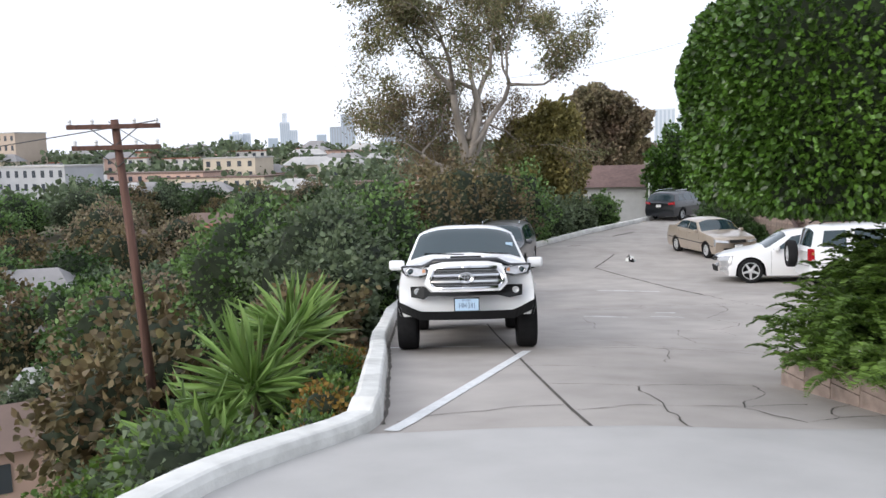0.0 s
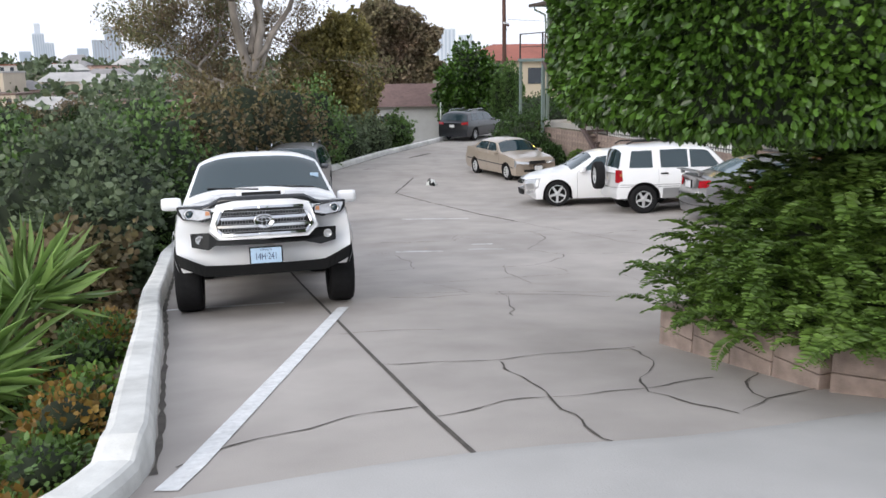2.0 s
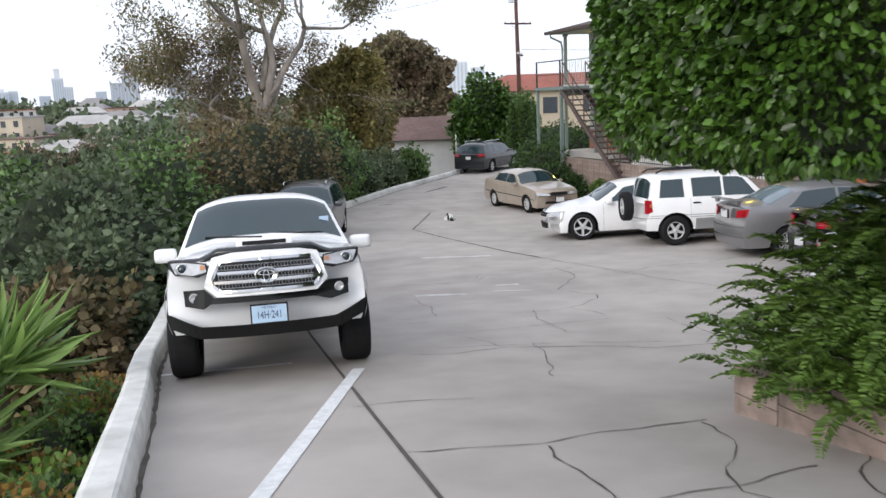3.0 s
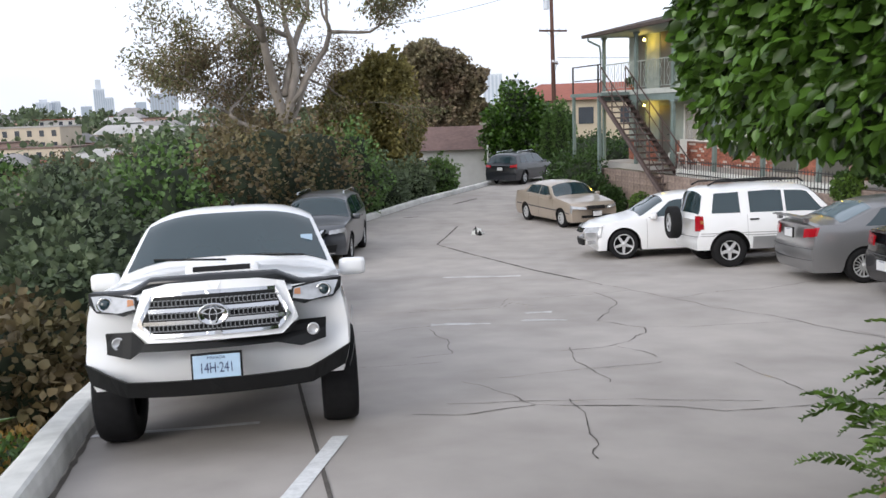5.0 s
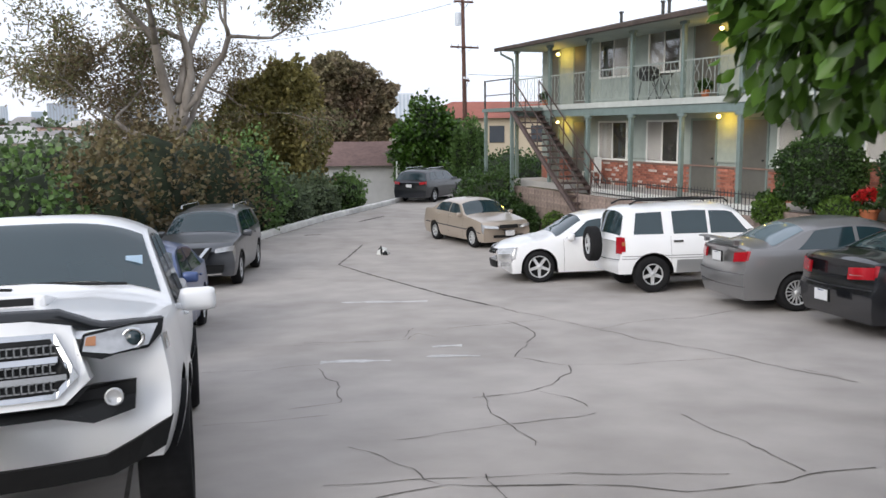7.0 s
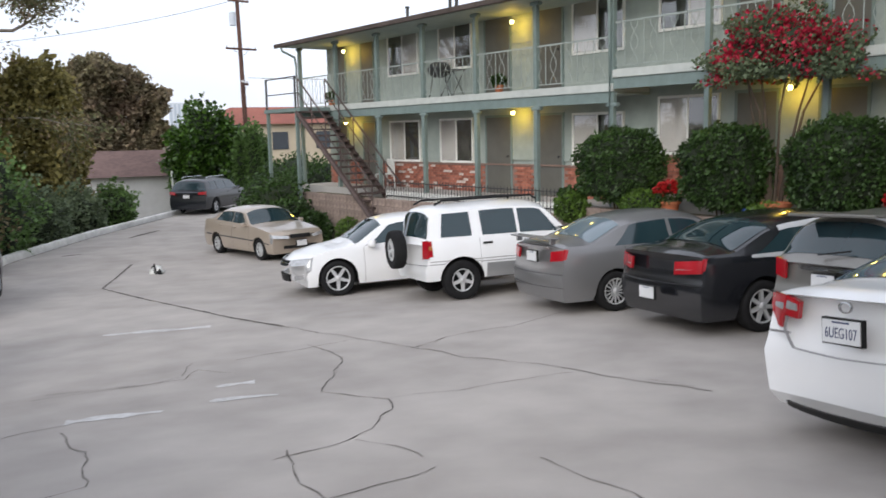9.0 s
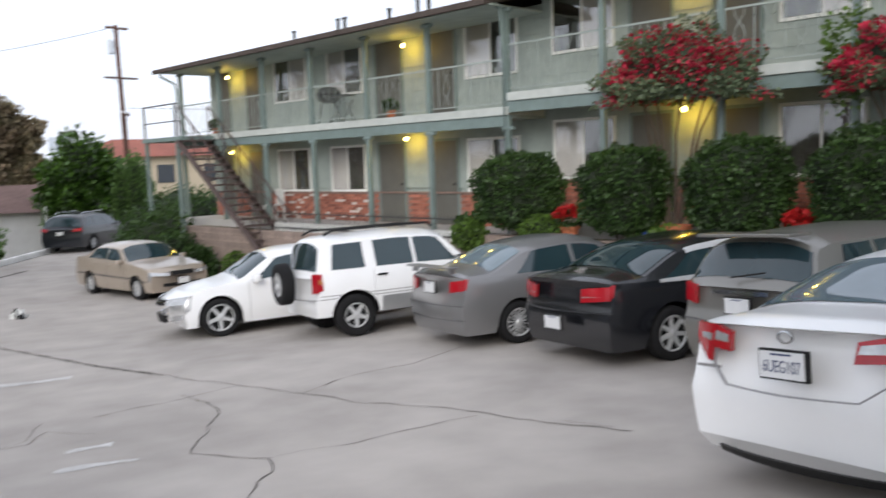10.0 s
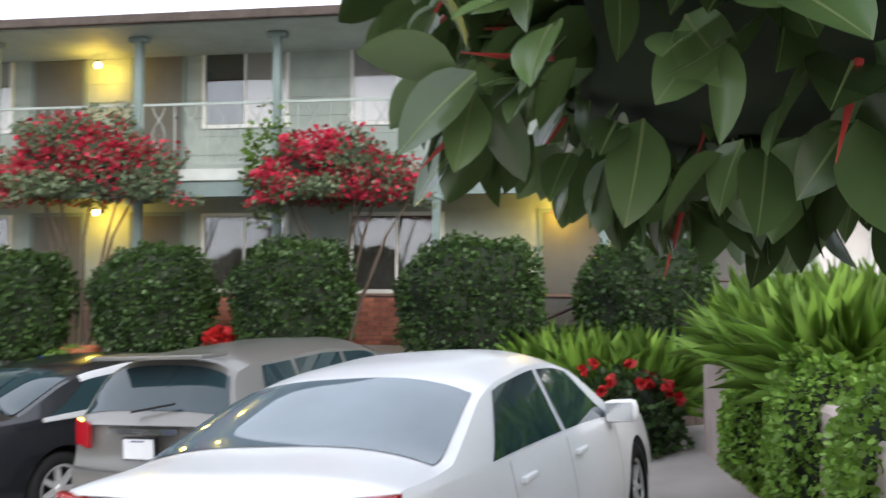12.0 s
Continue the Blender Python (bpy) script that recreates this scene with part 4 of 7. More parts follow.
truck.face("head_lamp", False, lamp_pts, BLACK_PLASTIC, 0.022, label="headlamp with chrome inside", thick=0.06)
truck.face("lamp_chrome", False, [(0.52, 1.06), (0.64, 1.035), (0.80, 1.055), (0.845, 1.15), (0.74, 1.155), (0.53, 1.125)], CLEAR_LENS, 0.028)
truck.face("turn_lamp", False, [(0.53, 1.085), (0.575, 1.08), (0.575, 1.125), (0.535, 1.12)], AMBER_LENS, 0.033)
truck.patch("lamp_side", lambda t: (0.004, 0.055), 0.86, 0.99, CLEAR_LENS, off=0.01)
for side in (1, -1):
    for y, z, r, mat, nm in ((0.735, 1.095, 0.052, CHROME, "projector_lamp"), (0.645, 0.835, 0.042, CLEAR_LENS, "fog_lamp")):
        x = truck.end_x(False, y, z) + 0.022
        bm = lathe([(r, 0.0), (r * 1.05, 0.02), (r * 0.85, 0.026), (r * 0.7, 0.016), (0.0, 0.022)], 20)
        bmesh.ops.transform(bm, matrix=Matrix.Translation((x, side * y, z)) @ Matrix.Rotation(radians(-90), 4, "Z"), verts=bm.verts)
        part(nm, bm, mat, truck.root, smooth=True)
        if nm == "projector_lamp":
            bm = lathe([(r * 0.68, 0.02), (r * 0.5, 0.032), (0.0, 0.038)], 16)
            bmesh.ops.transform(bm, matrix=Matrix.Translation((x, side * y, z)) @ Matrix.Rotation(radians(-90), 4, "Z"), verts=bm.verts)
            part("projector_lens", bm, CAR_GLASS, truck.root, smooth=True)
# bug shield along the hood's edge
rows = []
for y in np.linspace(-0.86, 0.86, 40):
    a = abs(y)
    z = 1.235 - 0.075 * max(0, min(1, (a - 0.42) / 0.16)) ** 1.0 - 0.02 * a
    x = truck.end_x(False, y, 1.19) - 0.02 - (0.03 if a > 0.5 else 0)
    rows.append([(x - 0.08, y, z + 0.012), (x, y, z + 0.035), (x + 0.035, y, z + 0.012), (x + 0.04, y, z - 0.03), (x - 0.02, y, z - 0.045)])
part("bug_shield", grid_mesh("bug_shield", np.array(rows)), material("smoked_acrylic", (0.02, 0.022, 0.025), 0.15, 0, 5, 0.1), truck.root, "smoked bug shield along the hood edge", smooth=True)
xs = truck.L * (0.5 - 0.135)
zs = truck.surf(0.135, 3).z
bm = box(xs - 0.42, xs, -0.27, 0.27, zs - 0.03, zs + 0.062, 0.03)
for v_ in bm.verts:
    if v_.co.x < xs - 0.25:
        v_.co.z = min(v_.co.z, truck.surf(0.215, 3).z - 0.005)
scoop = part("hood_scoop", bm, WHITE_PAINT, truck.root)
part("scoop_mouth", box(xs - 0.005, xs + 0.005, -0.21, 0.21, zs + 0.006, zs + 0.046, 0.004), BLACK_PLASTIC, scoop)
truck.plate(False, 0.66, "14H·241", PLATE_BLUE, size=0.098, top="NEVADA")
truck.mirrors(0.295, (0.08, 0.115, 0.075), WHITE_PAINT, 0.14)
truck.seams((0.245, 0.463, 0.608, 0.645))
truck.handles((0.43, 0.58))
for k, w in enumerate(truck.q["wheels"]):
    truck.patch("fender_flare", lambda t, w=w: (w - 0.092, w + 0.092), 0.0, 0.16, WHITE_PAINT, off=0.035, ns=26, nv=3, label="white fender flare")
wx = truck.L * (0.5 - 0.256)
for y0, y1 in ((0.62, 0.05), (-0.02, -0.6)):
    part("wiper", tube([(wx + 0.02, y0, 1.315), (wx - 0.05, y1, 1.345)], 0.010, 6), BLACK_PLASTIC, truck.root)
p = truck.surf(0.30, 2.2)
part("window_sticker", box(p.x + 0.015, p.x + 0.022, 0.60, 0.70, p.z - 0.03, p.z + 0.03, 0, ), PLATE_BLUE, truck.root)
part("antenna", tube([(truck.L * 0.09, 0, 1.79), (truck.L * 0.075, 0, 1.84)], [0.02, 0.008], 8), BLACK_PLASTIC, truck.root)
truck.park(0.30 + 0.06, 11.52 + 5.39 * (0.5 - 0.175), -91.5)

# white sedan with its tail to the walk
camry = sedan("sedan", "white four-door sedan with red tail lamps", WHITE_PAINT, glass=SKY_PALE_GLASS, bow=(0.30, 0.22), spokes=(7, 0.09), rear=[(0.2, -0.08), (0.30, 0.02), (0.60, 0.05), (0.66, 0.02), (1.0, -0.06), (1.1, -0.05)])
camry.windows((0.275, 0.40), (0.735, 0.868), SIDE4)
camry.face("tail_lamp", True, [(0.42, 0.87), (0.60, 0.88), (0.60, 1.02), (0.43, 0.985)], RED_LENS, 0.018, label="red tail lamp lens")
camry.face("tail_lamp", True, [(0.605, 0.79), (0.66, 0.80), (0.835, 0.92), (0.835, 1.02), (0.605, 1.02)], RED_LENS, 0.018, label="red tail lamp lens")
camry.face("reverse_lamp", True, [(0.625, 0.915), (0.75, 0.93), (0.76, 0.962), (0.625, 0.962)], CLEAR_LENS, 0.026, label="clear reversing lamp lens")
camry.face("reverse_lamp", True, [(0.44, 0.922), (0.585, 0.928), (0.585, 0.985), (0.45, 0.968)], CLEAR_LENS, 0.026, label="clear reversing lamp lens")
camry.patch("lamp_side", lambda t: (0.955 + 0.02 * (1 - t), 0.998), 0.84, 0.985, RED_LENS, off=0.01)
camry.face("boot_gap", True, [(0.0, 0.655), (0.45, 0.665), (0.60, 0.775), (0.596, 0.780), (0.447, 0.671), (0.0, 0.661)], SEAM_PALE, 0.002)
camry.face("boot_gap", True, [(0.60, 0.78), (0.606, 0.78), (0.60, 0.99), (0.594, 0.99)], SEAM_PALE, 0.002)
camry.face("diffuser", True, [(0.0, 0.205), (0.62, 0.215), (0.58, 0.27), (0.0, 0.275)], BLACK_PLASTIC, 0.01)
camry.plate(True, 0.83, "6UEG107", PLATE, size=0.10)
bx = camry.end_x(True, 0, 0.985)
bm = lathe([(0.055, 0.0), (0.055, 0.014), (0.044, 0.016), (0.042, 0.0)], 24)
bmesh.ops.transform(bm, matrix=Matrix.Translation((bx - 0.005, 0, 0.985)) @ Matrix.Rotation(radians(90), 4, "Z") @ Matrix.Diagonal((1, 1, 0.7, 1)), verts=bm.verts)
part("badge", bm, CHROME, camry.root, "plain oval chrome badge")
for y, w in ((0.66, 0.10), (-0.62, 0.05)):
    part("model_mark", box(camry.end_x(True, y, 0.80) - 0.008, camry.end_x(True, y, 0.80) + 0.002, y - w, y + w, 0.745, 0.763), CHROME, camry.root)
camry.mirrors(0.335, (0.08, 0.11, 0.075))
camry.seams((0.31, 0.542, 0.735))
camry.handles((0.505, 0.70))
head_lamps(camry, 0.45, 0.82, 0.60, 0.72)
camry.park(9.12, 10.98, -11)

civic = sedan("sedan", "grey four-door sedan with a boot spoiler", paint("grey_car_paint", (0.22, 0.22, 0.225), 0.45), L=4.45, W=1.72, glass=SKY_PALE_GLASS, spokes=(15, 0.035), wr=0.305, arch=0.35)
civic.windows((0.275, 0.40), (0.735, 0.865), SIDE4)
tail_lamps(civic, 0.52, 0.785, 0.80, 0.98)
civic.plate(True, 0.86, "", PLATE)
part("spoiler", box(-2.22, -2.06, -0.66, 0.66, 1.135, 1.165, 0.012), civic.mat, civic.root)
for y in (0.55, -0.55):
    part("spoiler_foot", box(-2.16, -2.08, y - 0.03, y + 0.03, 1.06, 1.14), civic.mat, civic.root)
bumper_line(civic, True, 0.62)
bumper_line(civic, True, 0.42)
civic.seams((0.31, 0.542, 0.735)), civic.handles((0.505, 0.70)), civic.mirrors(0.335, (0.07, 0.09, 0.06))
by_wheel(civic, 1, -1, 10.55, 17.45, -11)

accord = sedan("coupe", "glossy black two-door coupe with red tail lamps", paint("black_car_paint", (0.012, 0.013, 0.016), 0.0, 0.2), W=1.85, spokes=(7, 0.12), bow=(0.25, 0.2), wr=0.33, arch=0.385)
accord.windows((0.275, 0.40), (0.72, 0.865), [((0.315, 0.43), (0.60, 0.60)), ((0.615, 0.615), (0.80, 0.68))])
accord.patch("window_trim", lambda t: (0.32, 0.81), 0.97, 1.09, ALLOY, off=0.012, nv=2, ns=24, label="chrome window trim")
accord.patch("window_trim", lambda t: (0.42, 0.70), 1.86, 2.02, ALLOY, off=0.012, nv=2, ns=24, label="chrome window trim")
tail_lamps(accord, 0.46, 0.845, 0.78, 0.97, clear=(0.03, 0.12))
accord.plate(True, 0.52, "", PLATE)
bumper_line(accord, True, 0.66)
accord.seams((0.31, 0.61)), accord.handles((0.56,), mat=CHROME), accord.mirrors(0.335, (0.07, 0.1, 0.065))
by_wheel(accord, 1, -1, 10.65, 14.95, -11)

# grey hatchback between the coupe and the white sedan
hatch = Car("hatchback", "grey-brown compact hatchback with a roof spoiler", dict(
    L=4.25, W=1.75, top=[(0, 0.72), (0.012, 0.82), (0.06, 0.92), (0.22, 1.02), (0.25, 1.05), (0.37, 1.44), (0.44, 1.52), (0.60, 1.56), (0.86, 1.53), (0.91, 1.48), (0.985, 1.06), (1, 0.98)],
    belt=(0.92, 1.03), sill=0.22, wr=0.31, arch=0.36, wheels=(0.20, 0.81), smooth=5, rear=[(0.2, -0.05), (0.45, 0.03), (0.65, 0.03), (0.7, -0.02), (1.1, -0.05)]), paint("taupe_car_paint", (0.21, 0.205, 0.19), 0.4))
hatch.windows((0.26, 0.375), (0.918, 0.978), [((0.30, 0.40), (0.53, 0.53)), ((0.545, 0.545), (0.72, 0.72)), ((0.735, 0.735), (0.86, 0.83))])
tail_lamps(hatch, 0.60, 0.80, 0.80, 1.03)
hatch.face("hatch_trim", True, [(0.0, 0.93), (0.36, 0.93), (0.36, 0.975), (0.0, 0.975)], CHROME, 0.014)
hatch.plate(True, 0.82, "", PLATE)
part("roof_spoiler", box(-2.02, -1.70, -0.58, 0.58, 1.50, 1.535, 0.012), hatch.mat, hatch.root)
part("rear_wiper", tube([(-2.07, 0.1, 1.10), (-2.03, -0.3, 1.16)], 0.010, 6), BLACK_PLASTIC, hatch.root)
bumper_line(hatch, True, 0.64)
hatch.seams((0.29, 0.537, 0.728)), hatch.handles((0.50, 0.69)), hatch.mirrors(0.31, (0.07, 0.09, 0.06))
hatch.park(11.9, 13.2, -11)

# white compact four-wheel-drive with its spare wheel at the back
tracker = Car("suv", "white compact SUV with a rear-mounted spare wheel", dict(
    L=3.95, W=1.70, top=[(0, 0.82), (0.012, 0.92), (0.05, 1.0), (0.24, 1.08), (0.27, 1.10), (0.38, 1.58), (0.44, 1.65), (0.60, 1.68), (0.90, 1.65), (0.945, 1.60), (0.99, 1.06), (1, 0.98)],
    belt=(1.02, 1.07), sill=0.36, wr=0.345, arch=0.41, wheels=(0.19, 0.815), rim=0.58, smooth=4, tumble=0.3, spokes=(5, 0.17), category="SUV",
    rear=[(0.3, 0.0), (0.5, 0.05), (0.62, 0.05), (0.68, 0.0), (1.1, 0.0)]), WHITE_PAINT)
tracker.windows((0.28, 0.385), (0.948, 0.985), [((0.315, 0.41), (0.525, 0.525)), ((0.54, 0.54), (0.71, 0.71)), ((0.76, 0.76), (0.905, 0.885))])
tracker.face("tail_lamp", True, [(0.66, 0.75), (0.80, 0.76), (0.80, 1.07), (0.68, 1.06)], RED_LENS, 0.016, label="red and amber tail lamp")
tracker.patch("lamp_side", lambda t: (0.962, 0.998), 0.60, 0.98, RED_LENS, off=0.008)
tracker.patch("lamp_amber", lambda t: (0.962, 0.998), 0.76, 0.86, AMBER_LENS, off=0.012)
tracker.patch("lower_cladding", lambda t: (0.30, 0.70), 0.0, 0.36, paint("silver_car_paint", (0.42, 0.43, 0.44), 0.5), off=0.012, ns=20, label="silver lower cladding")
for v0 in (0.40, 0.47):
    tracker.patch("side_strip", lambda t: (0.30, 0.985), v0, v0 + 0.02, SEAM_PALE, off=0.006, ns=24, nv=1)
tracker.seams((0.30, 0.532, 0.725)), tracker.handles((0.49, 0.69), mat=BLACK_PLASTIC), tracker.mirrors(0.33, (0.07, 0.09, 0.06), BLACK_PLASTIC)
tracker.wheel(0, 1, "spare_wheel", Matrix.Translation((-2.14, 0.08, 0.90)) @ Matrix.Rotation(radians(90), 4, "Z"))
for y in (0.55, -0.55):
    rail = part("roof_rail", tube([(0.35, y, 1.66), (0.25, y, 1.73), (-1.45, y, 1.73), (-1.6, y, 1.66)], 0.018, 8), BLACK_PLASTIC, tracker.root)
for x in (0.1, -1.2):
    part("rack_bar", box(x - 0.025, x + 0.025, -0.55, 0.55, 1.725, 1.75, 0.008), BLACK_PLASTIC, tracker.root)
bumper_line(tracker, True, 0.64)
by_wheel(tracker, 1, -1, 9.68, 20.28, -11)

# white compact sedan parked nose out
cruze = sedan("sedan", "white compact sedan parked nose out", WHITE_PAINT, L=4.6, W=1.79, wr=0.335, arch=0.385, bow=(0.36, 0.15), spokes=(5, 0.14), rim=0.7)
cruze.windows((0.275, 0.40), (0.735, 0.865), SIDE4)
head_lamps(cruze, 0.42, 0.84, 0.60, 0.76, 0.075)
cruze.face("grille", False, [(0.0, 0.60), (0.30, 0.60), (0.34, 0.70), (0.0, 0.70)], BLACK_PLASTIC, 0.014)
cruze.face("grille_bar", False, [(0.0, 0.645), (0.32, 0.645), (0.32, 0.665), (0.0, 0.665)], CHROME, 0.02)
cruze.face("lower_grille", False, [(0.0, 0.30), (0.36, 0.30), (0.42, 0.44), (0.0, 0.46)], BLACK_PLASTIC, 0.014)
cruze.face("fog_pocket", False, [(0.54, 0.33), (0.76, 0.36), (0.76, 0.45), (0.56, 0.42)], CLEAR_LENS, 0.014)
cruze.seams((0.31, 0.542, 0.735)), cruze.handles((0.505, 0.70)), cruze.mirrors(0.335, (0.08, 0.10, 0.07))
by_wheel(cruze, 0, 1, 8.44, 22.7, 169)

corolla = sedan("sedan", "older beige sedan with chrome hubcaps", paint("beige_car_paint", (0.40, 0.34, 0.28), 0.25), L=4.3, W=1.68, wr=0.295, arch=0.335, bow=(0.2, 0.12), spokes=(9, 0.11),
                top=[(0, 0.66), (0.01, 0.74), (0.05, 0.80), (0.26, 0.93), (0.29, 0.95), (0.41, 1.33), (0.48, 1.38), (0.60, 1.39), (0.70, 1.36), (0.74, 1.31), (0.85, 1.05), (0.89, 1.03), (0.98, 1.0), (1, 0.93)])
corolla.windows((0.295, 0.41), (0.735, 0.85), [((0.33, 0.44), (0.54, 0.54)), ((0.55, 0.55), (0.77, 0.71))])
head_lamps(corolla, 0.36, 0.78, 0.60, 0.72, 0.04)
corolla.face("grille", False, [(0.0, 0.61), (0.30, 0.61), (0.30, 0.71), (0.0, 0.71)], BLACK_PLASTIC, 0.014)
corolla.face("lower_grille", False, [(0.0, 0.34), (0.5, 0.34), (0.5, 0.42), (0.0, 0.42)], BLACK_PLASTIC, 0.014)
corolla.plate(False, 0.47, "", PLATE)
corolla.patch("side_strip", lambda t: (0.06, 0.94), 0.44, 0.49, SEAM, off=0.008, ns=30, nv=1)
corolla.seams((0.32, 0.545, 0.72)), corolla.handles((0.51, 0.69)), corolla.mirrors(0.345, (0.06, 0.08, 0.055))
by_wheel(corolla, 0, -1, 9.5, 30.0, -81)

blue = sedan("sedan", "blue-grey compact sedan beside the wall", paint("blue_car_paint", (0.05, 0.085, 0.21), 0.3), L=4.5, W=1.76)
blue.windows((0.275, 0.40), (0.735, 0.865), SIDE4)
head_lamps(blue, 0.42, 0.82, 0.60, 0.74)
blue.seams((0.31, 0.542, 0.735)), blue.handles((0.505, 0.70)), blue.mirrors(0.335)
by_wheel(blue, 0, 1, 1.18, 18.0, -98.5)


def suv(name, label, mat, **over):
    q = dict(L=4.63, W=1.84, top=SUV_TOP, belt=(1.0, 1.12), sill=0.26, wr=0.355, arch=0.42, wheels=(0.20, 0.785), category="SUV", smooth=6, bow=(0.34, 0.16), front=[(0.2, -0.03), (0.4, 0.02), (0.6, 0.02), (0.9, -0.05)], rear=[(0.2, -0.02), (0.5, 0.03), (0.7, 0.03), (0.75, 0.0), (1.1, -0.03)])
    q.update(over)
    c = Car(name, label, q, mat)
    c.windows((0.265, 0.375), (0.92, 0.975), [((0.30, 0.41), (0.53, 0.53)), ((0.545, 0.545), (0.72, 0.72)), ((0.735, 0.735), (0.87, 0.83))])
    c.seams((0.295, 0.537, 0.728)), c.handles((0.50, 0.69)), c.mirrors(0.315, (0.08, 0.10, 0.07), mat)
    for y in (0.60, -0.60):
        part("roof_rail", tube([(c.L * 0.08, y, 1.63), (c.L * 0.06, y, 1.71), (-c.L * 0.30, y, 1.71), (-c.L * 0.33, y, 1.63)], 0.018, 8), CHROME, c.root)
    return c


rogue = suv("suv", "dark grey crossover SUV parked beside the wall", paint("gunmetal_car_paint", (0.10, 0.105, 0.115), 0.5))
head_lamps(rogue, 0.48, 0.86, 0.78, 0.92)
rogue.face("grille", False, [(0.0, 0.66), (0.30, 0.66), (0.42, 0.90), (0.0, 0.90)], BLACK_PLASTIC, 0.014)
rogue.face("grille_chevron", False, [(0.12, 0.68), (0.18, 0.66), (0.38, 0.90), (0.30, 0.90)], CHROME, 0.024, label="chrome chevron grille bar")
rogue.face("lower_grille", False, [(0.0, 0.36), (0.62, 0.36), (0.66, 0.52), (0.0, 0.56)], BLACK_PLASTIC, 0.014)
rogue.face("skid_strip", False, [(0.0, 0.31), (0.6, 0.31), (0.6, 0.345), (0.0, 0.345)], CHROME, 0.02)
rogue.plate(False, 0.60, "", PLATE)
by_wheel(rogue, 0, 1, 2.52, 25.8, -103)
jeep = suv("suv", "black SUV with red tail lamps at the yard's far end", paint("dark_blue_black_paint", (0.016, 0.018, 0.024), 0.2), L=4.82, W=1.94)
tail_lamps(jeep, 0.56, 0.90, 0.92, 1.08)
jeep.plate(True, 0.86, "", PLATE)
by_wheel(jeep, 1, -1, 13.6, 47.2, 47)

# ---- plants near the walk ----
L_FICUS = leafy("clipped_ficus_leaf", (0.038, 0.092, 0.0125), (0.080, 0.158, 0.0225), 0.33, island=0.75, spec=0.5)
L_FERN = leafy("fern_leaf", (0.068, 0.142, 0.020), (0.128, 0.208, 0.038), 0.5, island=0.4)
L_BRIGHT = leafy("bright_fern_leaf", (0.17, 0.32, 0.04), (0.25, 0.41, 0.07), 0.5, island=0.35)
L_HEDGE = leafy("hedge_leaf", (0.029, 0.064, 0.016), (0.054, 0.103, 0.025), 0.45, island=0.5)
L_SHRUB = leafy("shrub_leaf", (0.075, 0.150, 0.042), (0.128, 0.210, 0.060), 0.5, island=0.45)
L_OLIVE = leafy("grey_green_leaf", (0.090, 0.128, 0.068), (0.128, 0.165, 0.090), 0.55, island=0.4)
L_BROWN = leafy("dry_brown_leaf", (0.165, 0.105, 0.060), (0.128, 0.120, 0.053), 0.6, island=0.45)
L_EUC = leafy("eucalyptus_leaf", (0.15, 0.17, 0.075), (0.20, 0.19, 0.09), 0.55, island=0.5)
L_EUC_TAN = leafy("tan_eucalyptus_leaf", (0.26, 0.18, 0.125), (0.20, 0.17, 0.09), 0.6, island=0.45)
L_EUC_DENSE = leafy("golden_green_leaf", (0.24, 0.22, 0.075), (0.30, 0.25, 0.09), 0.55, island=0.45)
L_MAUVE = leafy("mauve_brown_leaf", (0.25, 0.17, 0.125), (0.19, 0.18, 0.10), 0.6, island=0.45)
L_YUCCA = leafy("yucca_blade", (0.18, 0.30, 0.07), (0.24, 0.37, 0.11), 0.45, island=0.35)
L_SUCC = leafy("orange_succulent", (0.30, 0.11, 0.03), (0.20, 0.19, 0.04), 0.5, island=0.5)
L_RED = leafy("magenta_bract", (0.48, 0.02, 0.055), (0.36, 0.015, 0.04), 0.5, island=0.4)
L_SCARLET = leafy("scarlet_petal", (0.50, 0.02, 0.015), (0.42, 0.015, 0.02), 0.5, island=0.3)
L_RUBBER = leafy("rubber_leaf", (0.070, 0.128, 0.040), (0.135, 0.200, 0.072), 0.25, island=0.5, back=0.12, spec=0.6)
L_RIB = material("leaf_rib", (0.20, 0.26, 0.09), 0.5, 0, 20, 0.1)
L_SHEATH = material("red_sheath", (0.50, 0.055, 0.045), 0.4, 0, 20, 0.15)
TERRA = material("terracotta", (0.42, 0.135, 0.06), 0.8, 0, 10, 0.12, None, 0.3, 60)
BLUE_GLAZE = material("blue_glaze", (0.03, 0.07, 0.25), 0.25, 0, 8, 0.15)


def clump(name, label, category, centre, half, mat, n, size, power=2.0, inside=0.25, rough=0.3, seed=1, droop=0.2, spread=0.7, core=0.8, group="", width=1.0, low=-1.0, kind=""):
    """A bush: a solid core coloured as inner shade and a shell of leaves."""
    rng = np.random.default_rng(seed)
    t = thing(name, Matrix.Translation((centre[0], centre[1], centre[2] - half[2])), label, category, group, kind)
    c = (0, 0, half[2])
    p, o = ball_points(n, rng, c, half, power, inside, rough, low)
    part("foliage", leaves("foliage", p, o, size, rng, droop, spread, width), mat, t)
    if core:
        part("foliage_shade_fill", blob(c, half, power, core, 20, rough), SHADE_CORE, t, smooth=True)
    return t


# clipped ficus over the planter
fc, fh = (4.25, 7.6, 1.92), (1.91, 1.50, 1.09)
ficus = clump("clipped_ficus", "huge ficus clipped into a rounded dense green block", "topiary tree", fc, fh, L_FICUS, 60000, 0.052, 3.5, 0.09, 0.04, 3, 0.5, 0.6, 0.93)
fr = np.random.default_rng(4)
fo = Vector((fc[0], fc[1], fc[2] - fh[2]))  # the squarer skirt along the clipped underside
fs, fk = tuple(Vector((4.3, 7.52, 1.42)) - fo), (1.88, 1.24, 0.57)
